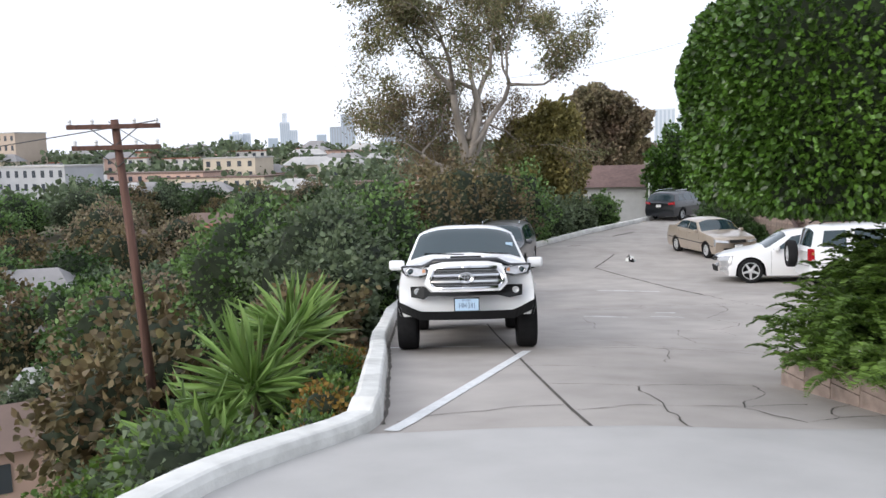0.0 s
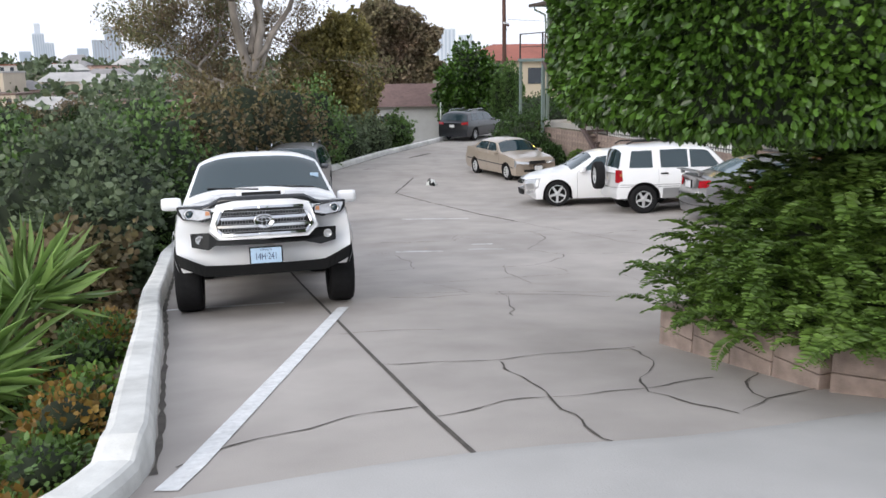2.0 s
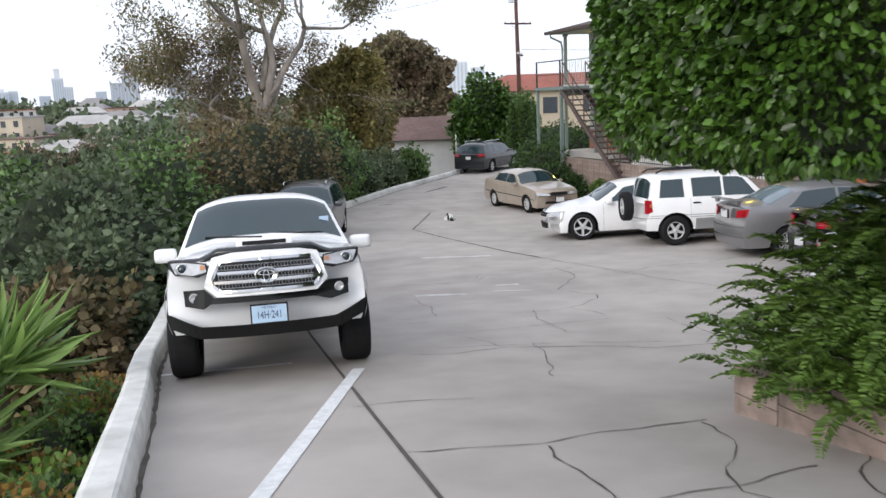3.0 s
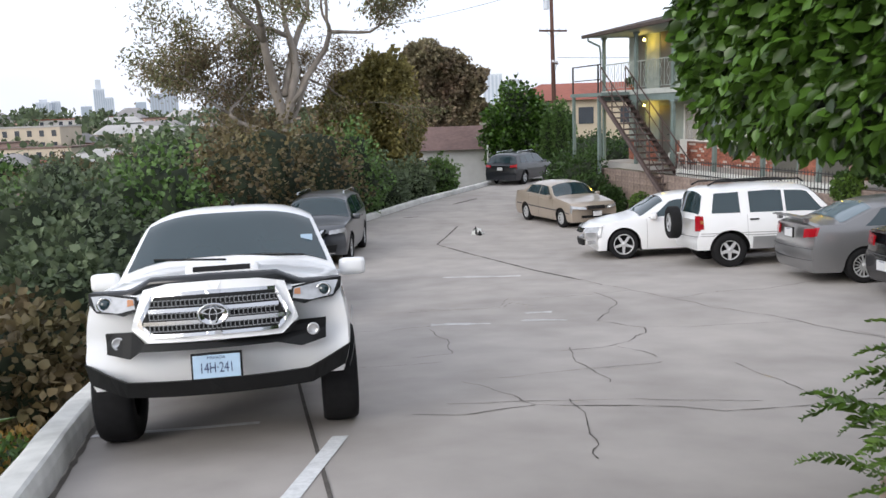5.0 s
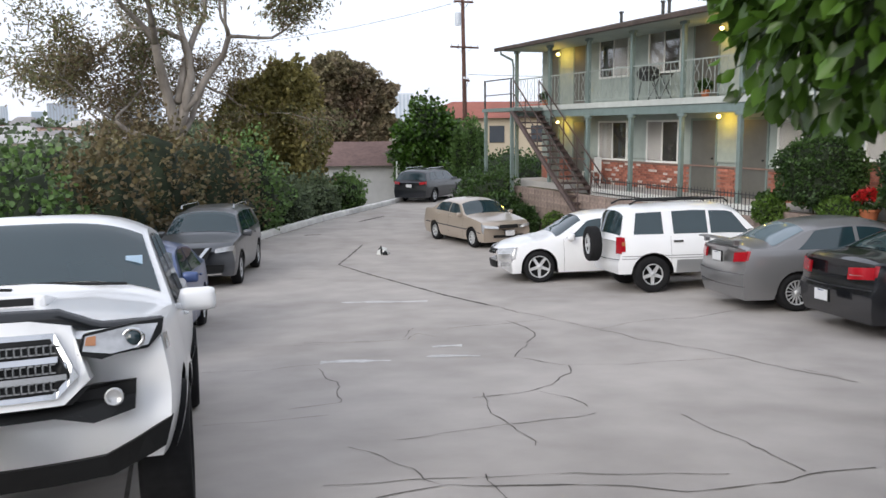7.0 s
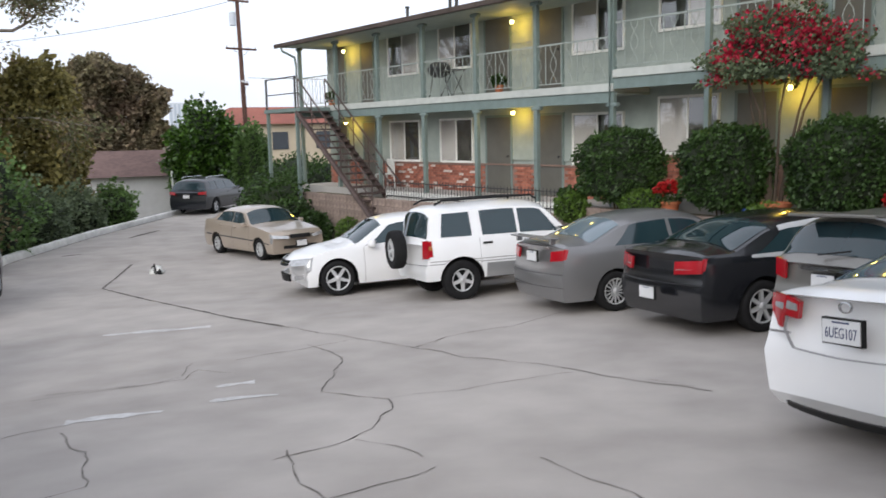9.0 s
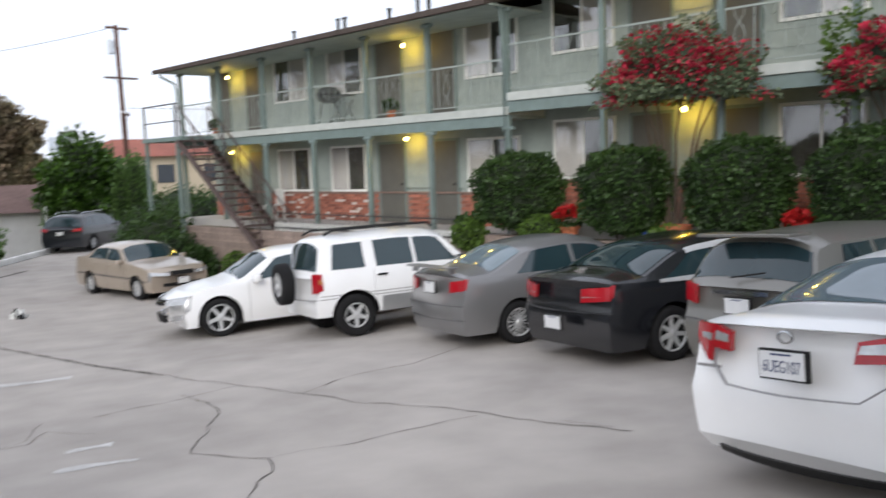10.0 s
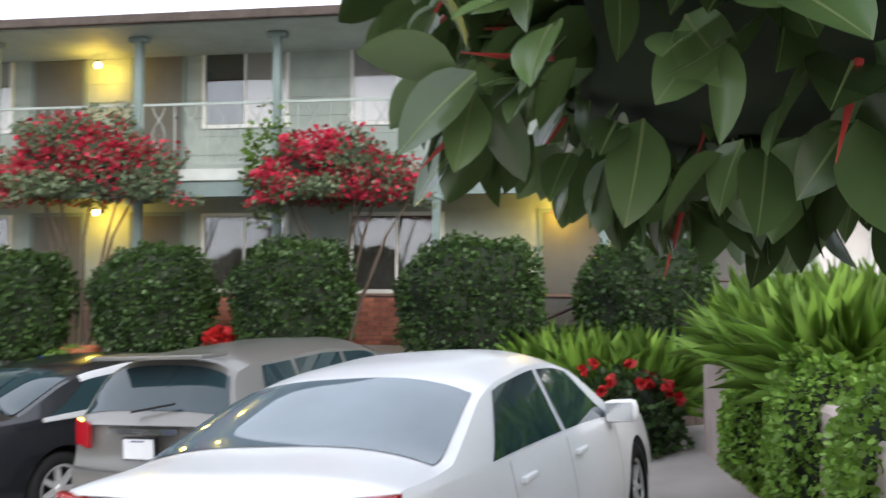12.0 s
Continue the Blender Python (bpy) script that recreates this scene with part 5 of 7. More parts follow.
pp, oo = ball_points(22000, fr, fs, fk, 6.0, 0.08, 0.05)
part("foliage", leaves("foliage", pp, oo, 0.055, fr, 0.7, 0.6, 0.78), L_FICUS, ficus)
# near-black block, painted shade behind the skirt's leaves
part("foliage_shade_fill", blob(fs, fk, 6.0, 0.90, 20, 0.04), SHADE_CORE, ficus, smooth=True)
part("trunk", tube([(0.3, 0.0, -1.4), (0.25, 0.05, -0.8), (0.3, 0, 0.1)], [0.16, 0.13, 0.12], 10), DARK_BARK, ficus)

# planter of blocks below it
PLANT = [(8.2, 5.6), (5.4, 5.9), (4.0, 6.25), (3.68, 6.55), (3.47, 8.25), (5.0, 8.62), (8.0, 8.75)]
bed = []
planter = thing("planter_wall", Matrix(), "low planter wall of pinkish concrete blocks", "planter", kind="structure")
blk = {}
for (x0, y0), (x1, y1) in zip(PLANT, PLANT[1:]):
    Lq = math.hypot(x1 - x0, y1 - y0)
    n = max(1, round(Lq / 0.41))
    key = round(Lq / n, 3)
    for row in range(2):
        if (key, row) not in blk:
            bme = bpy.data.meshes.new("block")
            bb = box(-key / 2 + 0.006, key / 2 - 0.006, -0.09, 0.09, 0, 0.19, 0.008)
            bb.to_mesh(bme)
            bb.free()
            bme.materials.append(BLOCK)
            blk[(key, row)] = bme
        for k in range(n):
            f = (k + 0.5) / n
            x, y = x0 + (x1 - x0) * f, y0 + (y1 - y0) * f
            ob = new("block", blk[(key, row)])
            ob.matrix_world = Matrix.Translation((x, y, float(lot_z(x, y)) - 0.06 + row * 0.197)) @ Matrix.Rotation(math.atan2(y1 - y0, x1 - x0), 4, "Z")
            ob.parent = planter
bm = bmesh.new()
vs = [bm.verts.new((x + 0.06, y + (0.05 if y < 7 else -0.05), float(lot_z(x, y)) + 0.27)) for x, y in PLANT]
bm.faces.new(vs)
tagged(part("planter_soil", bm, EARTH), "dark soil in the planter", "soil", kind="structure")


def frond_leaflets(rng, rise, pairs, leaf):
    """Places, ways and sizes of the leaflets of one arching frond of unit length along x."""
    at, out, size = [], [], []
    bend = rng.normal(0, 0.12)
    for k in range(pairs):
        t = (k + 1) / pairs
        p = np.array([t * (0.9 - 0.12 * t), bend * t * t, rise * (1.35 * t - 1.0 * t * t)])
        for s in (-1, 1):
            at.append(p)
            out.append((0.55, s, 0.12))
            size.append(leaf * (0.45 + 0.75 * math.sin(math.pi * min(1, 0.12 + 0.86 * t))))
    return np.array(at), np.array(out), np.array(size)


def ferns(name, label, area, n, length, mat, seed, leaf=0.05, lean=(0, 0), up=0.75, zfun=None, pairs=24, group=""):
    """A bed of arching fronds with leaflets on both sides; the first 300 are parts, the rest is joined."""
    rng = np.random.default_rng(seed)
    x0, x1, y0, y1 = area
    zf = zfun or (lambda x, y: float(lot_z(x, y)) + 0.25)
    t = thing(name, Matrix(), label, "fern", group)
    kinds = []
    for k in range(8):
        a, o, s = frond_leaflets(rng, up * rng.uniform(0.55, 1.35), pairs, leaf / length)
        me = leaves("frond", a, o, s, rng, 0.10, 0.10, 0.42, jitter=0.15)
        me.materials.append(mat)
        kinds.append((me, a, o, s))
    A, O, S = [], [], []
    for k in range(n):
        x, y = rng.uniform(x0, x1), rng.uniform(y0, y1)
        a = rng.uniform(0, 2 * math.pi)
        turn = math.atan2(math.sin(a) + lean[1], math.cos(a) + lean[0])
        ln = length * rng.uniform(0.65, 1.2)
        me, pa, po, ps = kinds[k % 8]
        m = Matrix.Translation((x, y, zf(x, y))) @ Matrix.Rotation(turn, 4, "Z") @ Matrix.Rotation(rng.normal(0, 0.2), 4, "Y") @ Matrix.Scale(ln, 4)
        if k < 300:
            ob = new("frond", me)
            ob.parent = t
            ob.matrix_basis = m
        else:
            M3 = np.array(m)
            A.append(pa @ M3[:3, :3].T + M3[:3, 3])
            O.append(po @ M3[:3, :3].T)
            S.append(ps * ln)
    if A:
        tagged(part("frond_mass", leaves("frond_mass", np.concatenate(A), np.concatenate(O), np.concatenate(S), rng, 0.08, 0.08, 0.42, jitter=0.15), mat, t), kind="stuff")
    return t


def mound(x, y):
    """Soil heaped towards the middle of the planter."""
    e = min(max(0.0, x - 3.5), max(0.0, 8.3 - y), max(0.0, y - 6.3))
    return float(lot_z(x, y)) + 0.26 + 1.02 * min(1.0, e / 0.55)


ferns("sword_fern", "dense arching green sword ferns spilling over the planter", (3.45, 4.8, 6.45, 8.2), 900, 0.66, L_FERN, 11, 0.07, (-0.35, -0.3), up=0.75, zfun=mound, pairs=24)
ferns("sword_fern", "dense arching green sword ferns spilling over the planter", (4.4, 7.6, 6.2, 7.6), 900, 0.66, L_FERN, 12, 0.07, (-0.1, -0.5), up=0.75, zfun=mound, pairs=24)
ferns("sword_fern", "low green sword ferns hanging over the planter's edge", (3.5, 6.6, 6.12, 6.5), 420, 0.62, L_FERN, 13, 0.07, (-0.25, -1.1), up=0.42, zfun=lambda x, y: float(lot_z(x, y)) + 0.42, pairs=24)
# solid lump added for the dark between fronds, its shade put into the colour
tagged(part("fern_shadow_mass", blob((5.75, 7.25, -0.18), (1.95, 0.85, 0.68), 3.0, 1.0, 16), SHADE_CORE, smooth=True), "near-black lump coloured as shade under the planter ferns", "fern", kind="stuff")

# slope below the wall
def yucca(x, y, z, r, n, seed, trunk=0.5):
    rng = np.random.default_rng(seed)
    t = thing("yucca", Matrix.Translation((x, y, z)), "spiky bright green yucca with long narrow blades", "yucca", "yuccas on the slope")
    at, out = np.tile([[0.0, 0, trunk]], (n, 1)) + rng.normal(0, 0.04, (n, 3)), rng.normal(0, 1, (n, 3))
    out[:, 2] = np.abs(out[:, 2]) * 0.9 - 0.15
    out /= np.linalg.norm(out, axis=1)[:, None]
    shape = np.array([(0, 0, 0), (0.030, 0.35, 0.01), (0.022, 0.72, -0.015), (0, 1, -0.10), (-0.022, 0.72, -0.015), (-0.030, 0.35, 0.01)])
    part("blade_mass", leaves("blade_mass", at, out, r, rng, 0.05, 0.12, 1.0, shape, 0.25), L_YUCCA, t)["kind"] = "stuff"
    part("trunk", tube([(0, 0, -0.3), (0.02, 0, trunk)], [0.07, 0.05], 8), DARK_BARK, t)


for k, (x, y, up, r) in enumerate([(-2.35, 9.9, 0.9, 0.95), (-2.05, 10.9, 1.25, 0.8), (-2.9, 9.2, 0.5, 0.9), (-2.5, 8.4, 0.3, 0.8), (-3.1, 10.6, 0.7, 0.8)]):
    yucca(x, y, float(land_z(x, y)), r, 120, 40 + k, up)

rng = np.random.default_rng(77)
for k in range(26):  # low succulents and seedlings along the wall
    y = 4.2 + k * 0.34
    x = float(curb_x(y)) - 0.55 - rng.random() * 0.5
    h = 0.16 + 0.14 * rng.random()
    kind = k % 3
    clump("low_succulent", "low orange and green succulent clump beside the wall", "succulent", (x, y, float(land_z(x, y)) + h), (0.32, 0.32, h), (L_SUCC, L_SHRUB, L_FERN)[kind], 420, 0.055, 2, 0.5, 0.4, 100 + k, -0.3, 0.6, 0.6, "succulents by the wall")
for k in range(46):  # brush on the slope
    y = rng.uniform(2.5, 24)
    d = 1.3 + rng.random() ** 1.3 * 9
    x = float(curb_x(y)) - d
    r = 0.45 + 0.45 * rng.random()
    mat, lab = ((L_SHRUB, "green"), (L_OLIVE, "grey-green"), (L_BROWN, "brownish dry"), (L_FERN, "green"))[k % 4]
    clump("slope_shrub", f"{lab} shrub growing on the slope", "shrub", (x, y, float(land_z(x, y)) + r * 0.6), (r, r, r * 0.8), mat, 900, 0.09, 2, 0.55, 0.5, 200 + k, 0, 0.8, 0.55, "slope shrubs")
# tall hedge of bushes beyond the wall
for k, (x, y, top, r, ry, mat, lab) in enumerate([
        (-3.1, 20.5, 0.25, 1.5, 1.6, L_OLIVE, "dark grey-green"), (-5.2, 22.5, 0.2, 1.7, 1.7, L_SHRUB, "green"), (-2.0, 24.0, 0.4, 1.5, 1.6, L_SHRUB, "green"),
        (-0.7, 27.5, 0.45, 1.5, 1.6, L_BROWN, "brown-leaved"), (0.0, 31.0, 0.9, 1.9, 1.8, L_BROWN, "brown-leaved"), (1.6, 33.5, 0.7, 1.9, 1.9, L_BROWN, "reddish brown"),
        (-2.8, 30.5, 0.6, 2.0, 2.0, L_OLIVE, "dark grey-green"), (3.2, 36.6, 0.5, 1.5, 1.5, L_SHRUB, "bright green"), (5.0, 39.8, -0.9, 1.2, 1.2, L_OLIVE, "thin grey"),
        (6.9, 43.2, -1.2, 1.0, 1.2, L_OLIVE, "thin grey"), (8.8, 46.2, -1.3, 0.9, 1.0, L_SHRUB, "small green"), (-2.6, 15.5, -1.0, 0.95, 1.1, L_BROWN, "brownish"), (-2.4, 17.8, -0.5, 1.0, 1.1, L_OLIVE, "dark grey-green")]):
    zb = float(lot_z(x, y)) - 1.4
    hz = (top - zb) / 2
    clump("tall_bush", f"{lab} tall bush behind the parking wall", "bush", (x, y, zb + hz), (r, ry, hz), mat, 5200, 0.13, 2.3, 0.4, 0.5, 300 + k, 0.1, 0.8, 0.78, "bushes behind the wall")


# ---- trees ----
def branch(bm, tips, p, d, length, r, depth, rng, bend=0.35, split=(2, 3), shrink=0.72, up=0.12):
    """A limb that forks; the ends of its twigs are kept for the leaves."""
    pts, rad = [Vector(p)], [r]
    dd = Vector(d).normalized()
    n = 5
    for k in range(n):
        dd = (dd + Vector(rng.normal(0, bend / 2.2, 3)) + Vector((0, 0, up * 0.4))).normalized()
        pts.append(pts[-1] + dd * length / n)
        rad.append(r * (1 - 0.38 * (k + 1) / n))
    add_tube(bm, pts, rad, 8 if depth > 2 else 5)
    if depth <= 2:
        tips += [(q, dd.copy()) for q in pts[2:]]
    if depth == 0:
        return
    for _ in range(int(rng.integers(split[0], split[1] + 1))):
        nd = (dd + Vector(rng.normal(0, 0.55, 3))).normalized()
        branch(bm, tips, pts[-1], nd, length * shrink * rng.uniform(0.8, 1.2), rad[-1] * 0.8, depth - 1, rng, bend, split, shrink, up)


def tree(name, label, x, y, z, limbs, bark, leaf, per_tip, size, seed, spreadr=0.7, droop=0.8, category="tree", width=0.45, leaf2=None):
    rng = np.random.default_rng(seed)
    t = thing(name, Matrix.Translation((x, y, z)), label, category)
    bm, tips = bmesh.new(), []
    for p, d, ln, r, depth in limbs:
        branch(bm, tips, p, d, ln, r, depth, rng)
    part("trunk", bm, bark, t, smooth=True)
    for mat, sel in ((leaf, [q for k, q in enumerate(tips) if not leaf2 or k % 3]), (leaf2, [q for k, q in enumerate(tips) if k % 3 == 0])):
        if mat:
            at, out = [], []
            for q, d in sel:
                m = per_tip
                at.append(np.array(q) + rng.normal(0, spreadr, (m, 3)) * (1, 1, 0.75))
                out.append(np.tile(np.array(d), (m, 1)))
            part("crown", leaves("crown", np.concatenate(at), np.concatenate(out), size, rng, droop, 0.8, width), mat, t)
    return t


EX, EY, EZ = 1.3, 42.0, -3.6
tree("eucalyptus_tree", "tall airy eucalyptus with pale trunk and sparse olive leaves", EX, EY, EZ, [
    ((0, 0, 0), (0.02, 0, 1), 4.6, 0.42, 0), ((0, 0, 4.3), (-0.28, 0, 1), 3.6, 0.26, 4), ((0, 0, 4.4), (0.30, 0.1, 1), 3.8, 0.24, 4),
    ((0, 0, 4.0), (0.75, 0, 0.75), 3.4, 0.13, 3), ((0.3, 0, 5.2), (0.8, 0, 0.9), 3.6, 0.16, 4), ((0, 0, 3.6), (-0.95, 0.1, 0.55), 2.7, 0.14, 3), ((0.1, 0, 5.5), (0.05, 0.3, 1), 4.2, 0.17, 4)],
    BARK, L_EUC, 46, 0.17, 8, 0.36, 0.9, leaf2=L_EUC_TAN)
tree("eucalyptus_tree", "tan-leaved thin eucalyptus saplings", 0.8, 43.6, -3.8, [
    ((0, 0, 0), (-0.1, 0, 1), 3.6, 0.12, 3), ((0.9, 0, 0), (0.1, 0, 1), 3.6, 0.11, 3), ((-0.8, 0, 0), (-0.2, 0, 1), 3.4, 0.10, 3), ((2.0, 0.4, 0), (0.1, 0, 1), 3.3, 0.1, 3)],
    BARK, L_EUC_TAN, 40, 0.16, 9, 0.36, 0.9)


def leafy_mass(name, label, blobs, mat, n, size, seed, core=0.72, rough=0.5, category="tree", trunk=None):
    """A dense crown of several rounded lobes on a trunk."""
    rng = np.random.default_rng(seed)
    cx, cy, cz = blobs[0][0]
    zb = min(c[2] - h[2] for c, h in blobs)
    base = Vector((cx, cy, trunk if trunk is not None else zb))
    t = thing(name, Matrix.Translation(base), label, category)
    P, Q = [], []
    inner = bmesh.new()
    for c, h in blobs:
        c2 = tuple(Vector(c) - base)
        p, o = ball_points(int(n / len(blobs)), rng, c2, h, 2.0, 0.4, rough)
        P.append(p)
        Q.append(o)
        tmp = bpy.data.meshes.new("t")
        b = blob(c2, h, 2.0, core, 16, rough)
        b.to_mesh(tmp)
        b.free()
        inner.from_mesh(tmp)
        bpy.data.meshes.remove(tmp)
    part("crown", leaves("crown", np.concatenate(P), np.concatenate(Q), size, rng, 0.3, 0.8), mat, t)
    # solid lobes whose near-black stands in for shade inside the crown
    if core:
        part("foliage_shade_fill", inner, SHADE_CORE, t, smooth=True)
    else:
        inner.free()
    if trunk is not None:
        part("trunk", tube([(0, 0, -1), (0, 0, zb - trunk + 1.0)], [0.3, 0.18], 8), DARK_BARK, t)
    return t


leafy_mass("acacia_tree", "dense golden-green drooping tree", [((5.6, 46, 0.6), (1.7, 1.6, 2.6)), ((4.0, 45, 0.2), (1.3, 1.2, 2.0)), ((7.0, 47, 0.3), (1.2, 1.2, 2.0)), ((6.2, 46, 2.6), (1.2, 1.1, 1.2)), ((4.6, 46, 1.9), (1.0, 1.0, 1.1)), ((5.2, 45.5, -1.8), (2.2, 1.2, 1.6))], L_EUC_DENSE, 30000, 0.2, 21, 0, trunk=-4)
leafy_mass("eucalyptus_tree", "dark mauve-brown round-headed eucalyptus", [((15.2, 74, 4.6), (1.7, 1.7, 1.3)), ((13.2, 73, 5.3), (1.7, 1.7, 1.2)), ((17.0, 74, 3.3), (1.5, 1.5, 1.2)), ((14.6, 74, 2.2), (1.6, 1.6, 1.5)), ((17.2, 74.5, 1.0), (1.5, 1.4, 1.1)), ((12.2, 73, 3.2), (1.5, 1.4, 1.3)), ((15.4, 74, 0.2), (1.9, 1.6, 1.5)), ((13, 73.5, 0.6), (1.6, 1.6, 1.6))], L_MAUVE, 32000, 0.27, 22, 0, trunk=-4)
leafy_mass("round_tree", "bright green rounded leafy tree", [((16.2, 57, -0.2), (1.9, 1.9, 2.7)), ((15.3, 56.5, -0.9), (1.4, 1.4, 1.9)), ((17.2, 57, -0.5), (1.4, 1.4, 2.3))], L_FICUS, 15000, 0.24, 23, 0.78, trunk=-3.5)
for x, y, r, top in ((17.6, 53, 0.5, 1.4), (17.0, 53.4, 0.4, 0.8), (18.3, 53.5, 0.4, 0.7)):
    clump("cypress", "narrow upright pale green cypress shrub", "cypress", (x, y, (top - 3) / 2), (r, r, (top + 3) / 2), L_SHRUB, 1800, 0.16, 2, 0.4, 0.35, int(x * 10), -0.9, 0.4, 0.75)
for k, (x, y, r, top) in enumerate([(14.6, 38.6, 1.2, -0.6), (13.0, 37.6, 1.0, -0.9), (15.6, 40.2, 1.2, -0.4), (14.4, 39.6, 1.0, -1.1), (16.0, 42.4, 1.1, -0.7), (16.5, 44.5, 1.5, -0.2)]):
    clump("entrance_shrub", "dark green leafy shrub near the stairs", "shrub", (x, y, (top - 2.8) / 2), (r, r, (top + 2.8) / 2), L_HEDGE, 2600, 0.12, 2.2, 0.4, 0.45, 500 + k, 0, 0.8, 0.75, "shrubs near the stairs")

# ---- canyon, far hillside and skyline ----
FAR_WALL = [material(f"far_wall_{n}", c, 0.85, 0, 0.3, 0.08) for n, c in (("white", (0.62, 0.60, 0.57)), ("tan", (0.46, 0.38, 0.31)), ("pink", (0.52, 0.36, 0.30)), ("grey", (0.42, 0.43, 0.45)), ("cream", (0.55, 0.48, 0.38)))]
FAR_ROOF = [material(f"far_roof_{n}", c, 0.9, 0, 0.4, 0.15) for n, c in (("brown", (0.17, 0.12, 0.10)), ("grey", (0.27, 0.26, 0.26)), ("red", (0.30, 0.12, 0.08)), ("pale", (0.45, 0.44, 0.43)))]
FAR_GLASS = material("far_window", (0.06, 0.07, 0.085), 0.2, 0, 1, 0.1)
# distance haze is mixed into these pale blue tower colours
TOWER = [material(f"haze_tinted_tower_{n}", c, 0.6, 0, 0.02, 0.05) for n, c in (("pale", (0.62, 0.67, 0.74)), ("blue", (0.46, 0.53, 0.62)), ("grey", (0.40, 0.43, 0.49)))]


def simple_house(x, y, z, w, d, h, turn, wall, roof, name="house", label="small pale stucco house in the canyon", flat=False, rows=1, group="canyon houses", rise=None):
    t = thing(name, Matrix.Translation((x, y, z)) @ Matrix.Rotation(turn, 4, "Z"), label, "house", group)
    part("wall", box(-w / 2, w / 2, -d / 2, d / 2, -3, h), wall, t)
    if flat:
        part("roof", box(-w / 2 - 0.2, w / 2 + 0.2, -d / 2 - 0.2, d / 2 + 0.2, h, h + 0.4), roof, t)
    else:
        bm = bmesh.new()
        a, b, e = w / 2 + 0.5, d / 2 + 0.5, rise or h * 0.35 + 0.5
        vs = [bm.verts.new(p) for p in ((-a, -b, h), (a, -b, h), (a, b, h), (-a, b, h), (-a * 0.6, 0, h + e), (a * 0.6, 0, h + e))]
        for f in ((0, 1, 5, 4), (1, 2, 5), (2, 3, 4, 5), (3, 0, 4), (0, 3, 2, 1)):
            bm.faces.new([vs[i] for i in f])
        part("roof", bm, roof, t)
    n = max(2, int(w / 3))
    for r in range(rows):
        for k in range(n):
            u = -w / 2 + w * (k + 0.5) / n
            zz = h * (r + 0.5) / rows
            hh = h / rows * 0.26
            part("window", box(u - 0.6, u + 0.6, -d / 2 - 0.06, -d / 2 + 0.1, zz - hh, zz + hh), FAR_GLASS, t)
    return t


def on_land(x, y):
    return float(land_z(x, y))


def polar(az, dist):
    """A place by its bearing from the start, degrees clockwise from straight ahead."""
    return dist * math.sin(radians(az)), dist * math.cos(radians(az))


rng = np.random.default_rng(31)
for k in range(16):  # houses in the canyon
    x, y = polar(rng.uniform(-32, -7), rng.uniform(75, 150))
    simple_house(x, y, on_land(x, y), rng.uniform(7, 12), rng.uniform(6, 9), rng.uniform(2.8, 4.5), rng.uniform(-0.5, 0.5), FAR_WALL[k % 5], FAR_ROOF[(k * 7) % 4])
simple_house(-23.4, 46, -16.6, 8, 7, 3, 0.5, FAR_WALL[2], FAR_ROOF[0])
simple_house(-26.5, 57, -16.5, 6, 6, 2.6, 0.3, FAR_WALL[0], FAR_ROOF[3], flat=True)
for k in range(120):  # hillside town
    x, y = polar(rng.uniform(-32, 6), rng.uniform(190, 520))
    simple_house(x, y, on_land(x, y) - 0.4, rng.uniform(7, 16), rng.uniform(7, 11), rng.uniform(3.0, 6), rng.uniform(-0.4, 0.4), FAR_WALL[(k * 3) % 5], FAR_ROOF[(k * 5) % 4], "hillside_house", "pale house on the far hillside", k % 2 == 0, 2, "hillside houses")
# apartment terraces and blocks on the far rim
for az, dist, w, h, up, wall, lab in ((-27.2, 330, 26, 13, 0, FAR_WALL[1], "tan balconied apartment tower"), (-25.2, 240, 28, 10, 0, FAR_WALL[3], "grey long apartment block"), (-22.5, 235, 10, 7, -2, FAR_WALL[0], "white cube house"),
                                      (-17.5, 220, 40, 6.5, -2.5, FAR_WALL[2], "pinkish terraced apartment row"), (-15.0, 230, 34, 6, 0.5, FAR_WALL[4], "cream terraced apartment row"), (-18.0, 240, 30, 5, 3, FAR_WALL[2], "pinkish terraced apartment row"), (-13.5, 250, 16, 9, 1.5, FAR_WALL[4], "cream apartment block")):
    x, y = polar(az, dist)
    simple_house(x, y, on_land(x, y) + up, w, 12, h, radians(-az) * -1, wall, FAR_ROOF[0] if "terr" in lab else FAR_ROOF[3], "apartment_block", lab + " on the far rim", True, max(2, int(h / 3)), "rim blocks")


def tower(az, dist, w, h, mat, step=0):
    x, y = polar(az, dist)
    t = thing("tower", Matrix.Translation((x, y, -10)) @ Matrix.Rotation(radians(-az), 4, "Z"), "pale high-rise tower on the skyline, haze put into its colour", "tower", "skyline towers")
    w *= 0.75
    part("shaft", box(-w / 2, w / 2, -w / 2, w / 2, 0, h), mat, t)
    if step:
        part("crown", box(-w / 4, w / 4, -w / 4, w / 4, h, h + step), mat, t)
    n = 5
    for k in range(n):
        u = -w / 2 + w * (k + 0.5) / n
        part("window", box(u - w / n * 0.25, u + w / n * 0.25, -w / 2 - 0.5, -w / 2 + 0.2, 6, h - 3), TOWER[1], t)


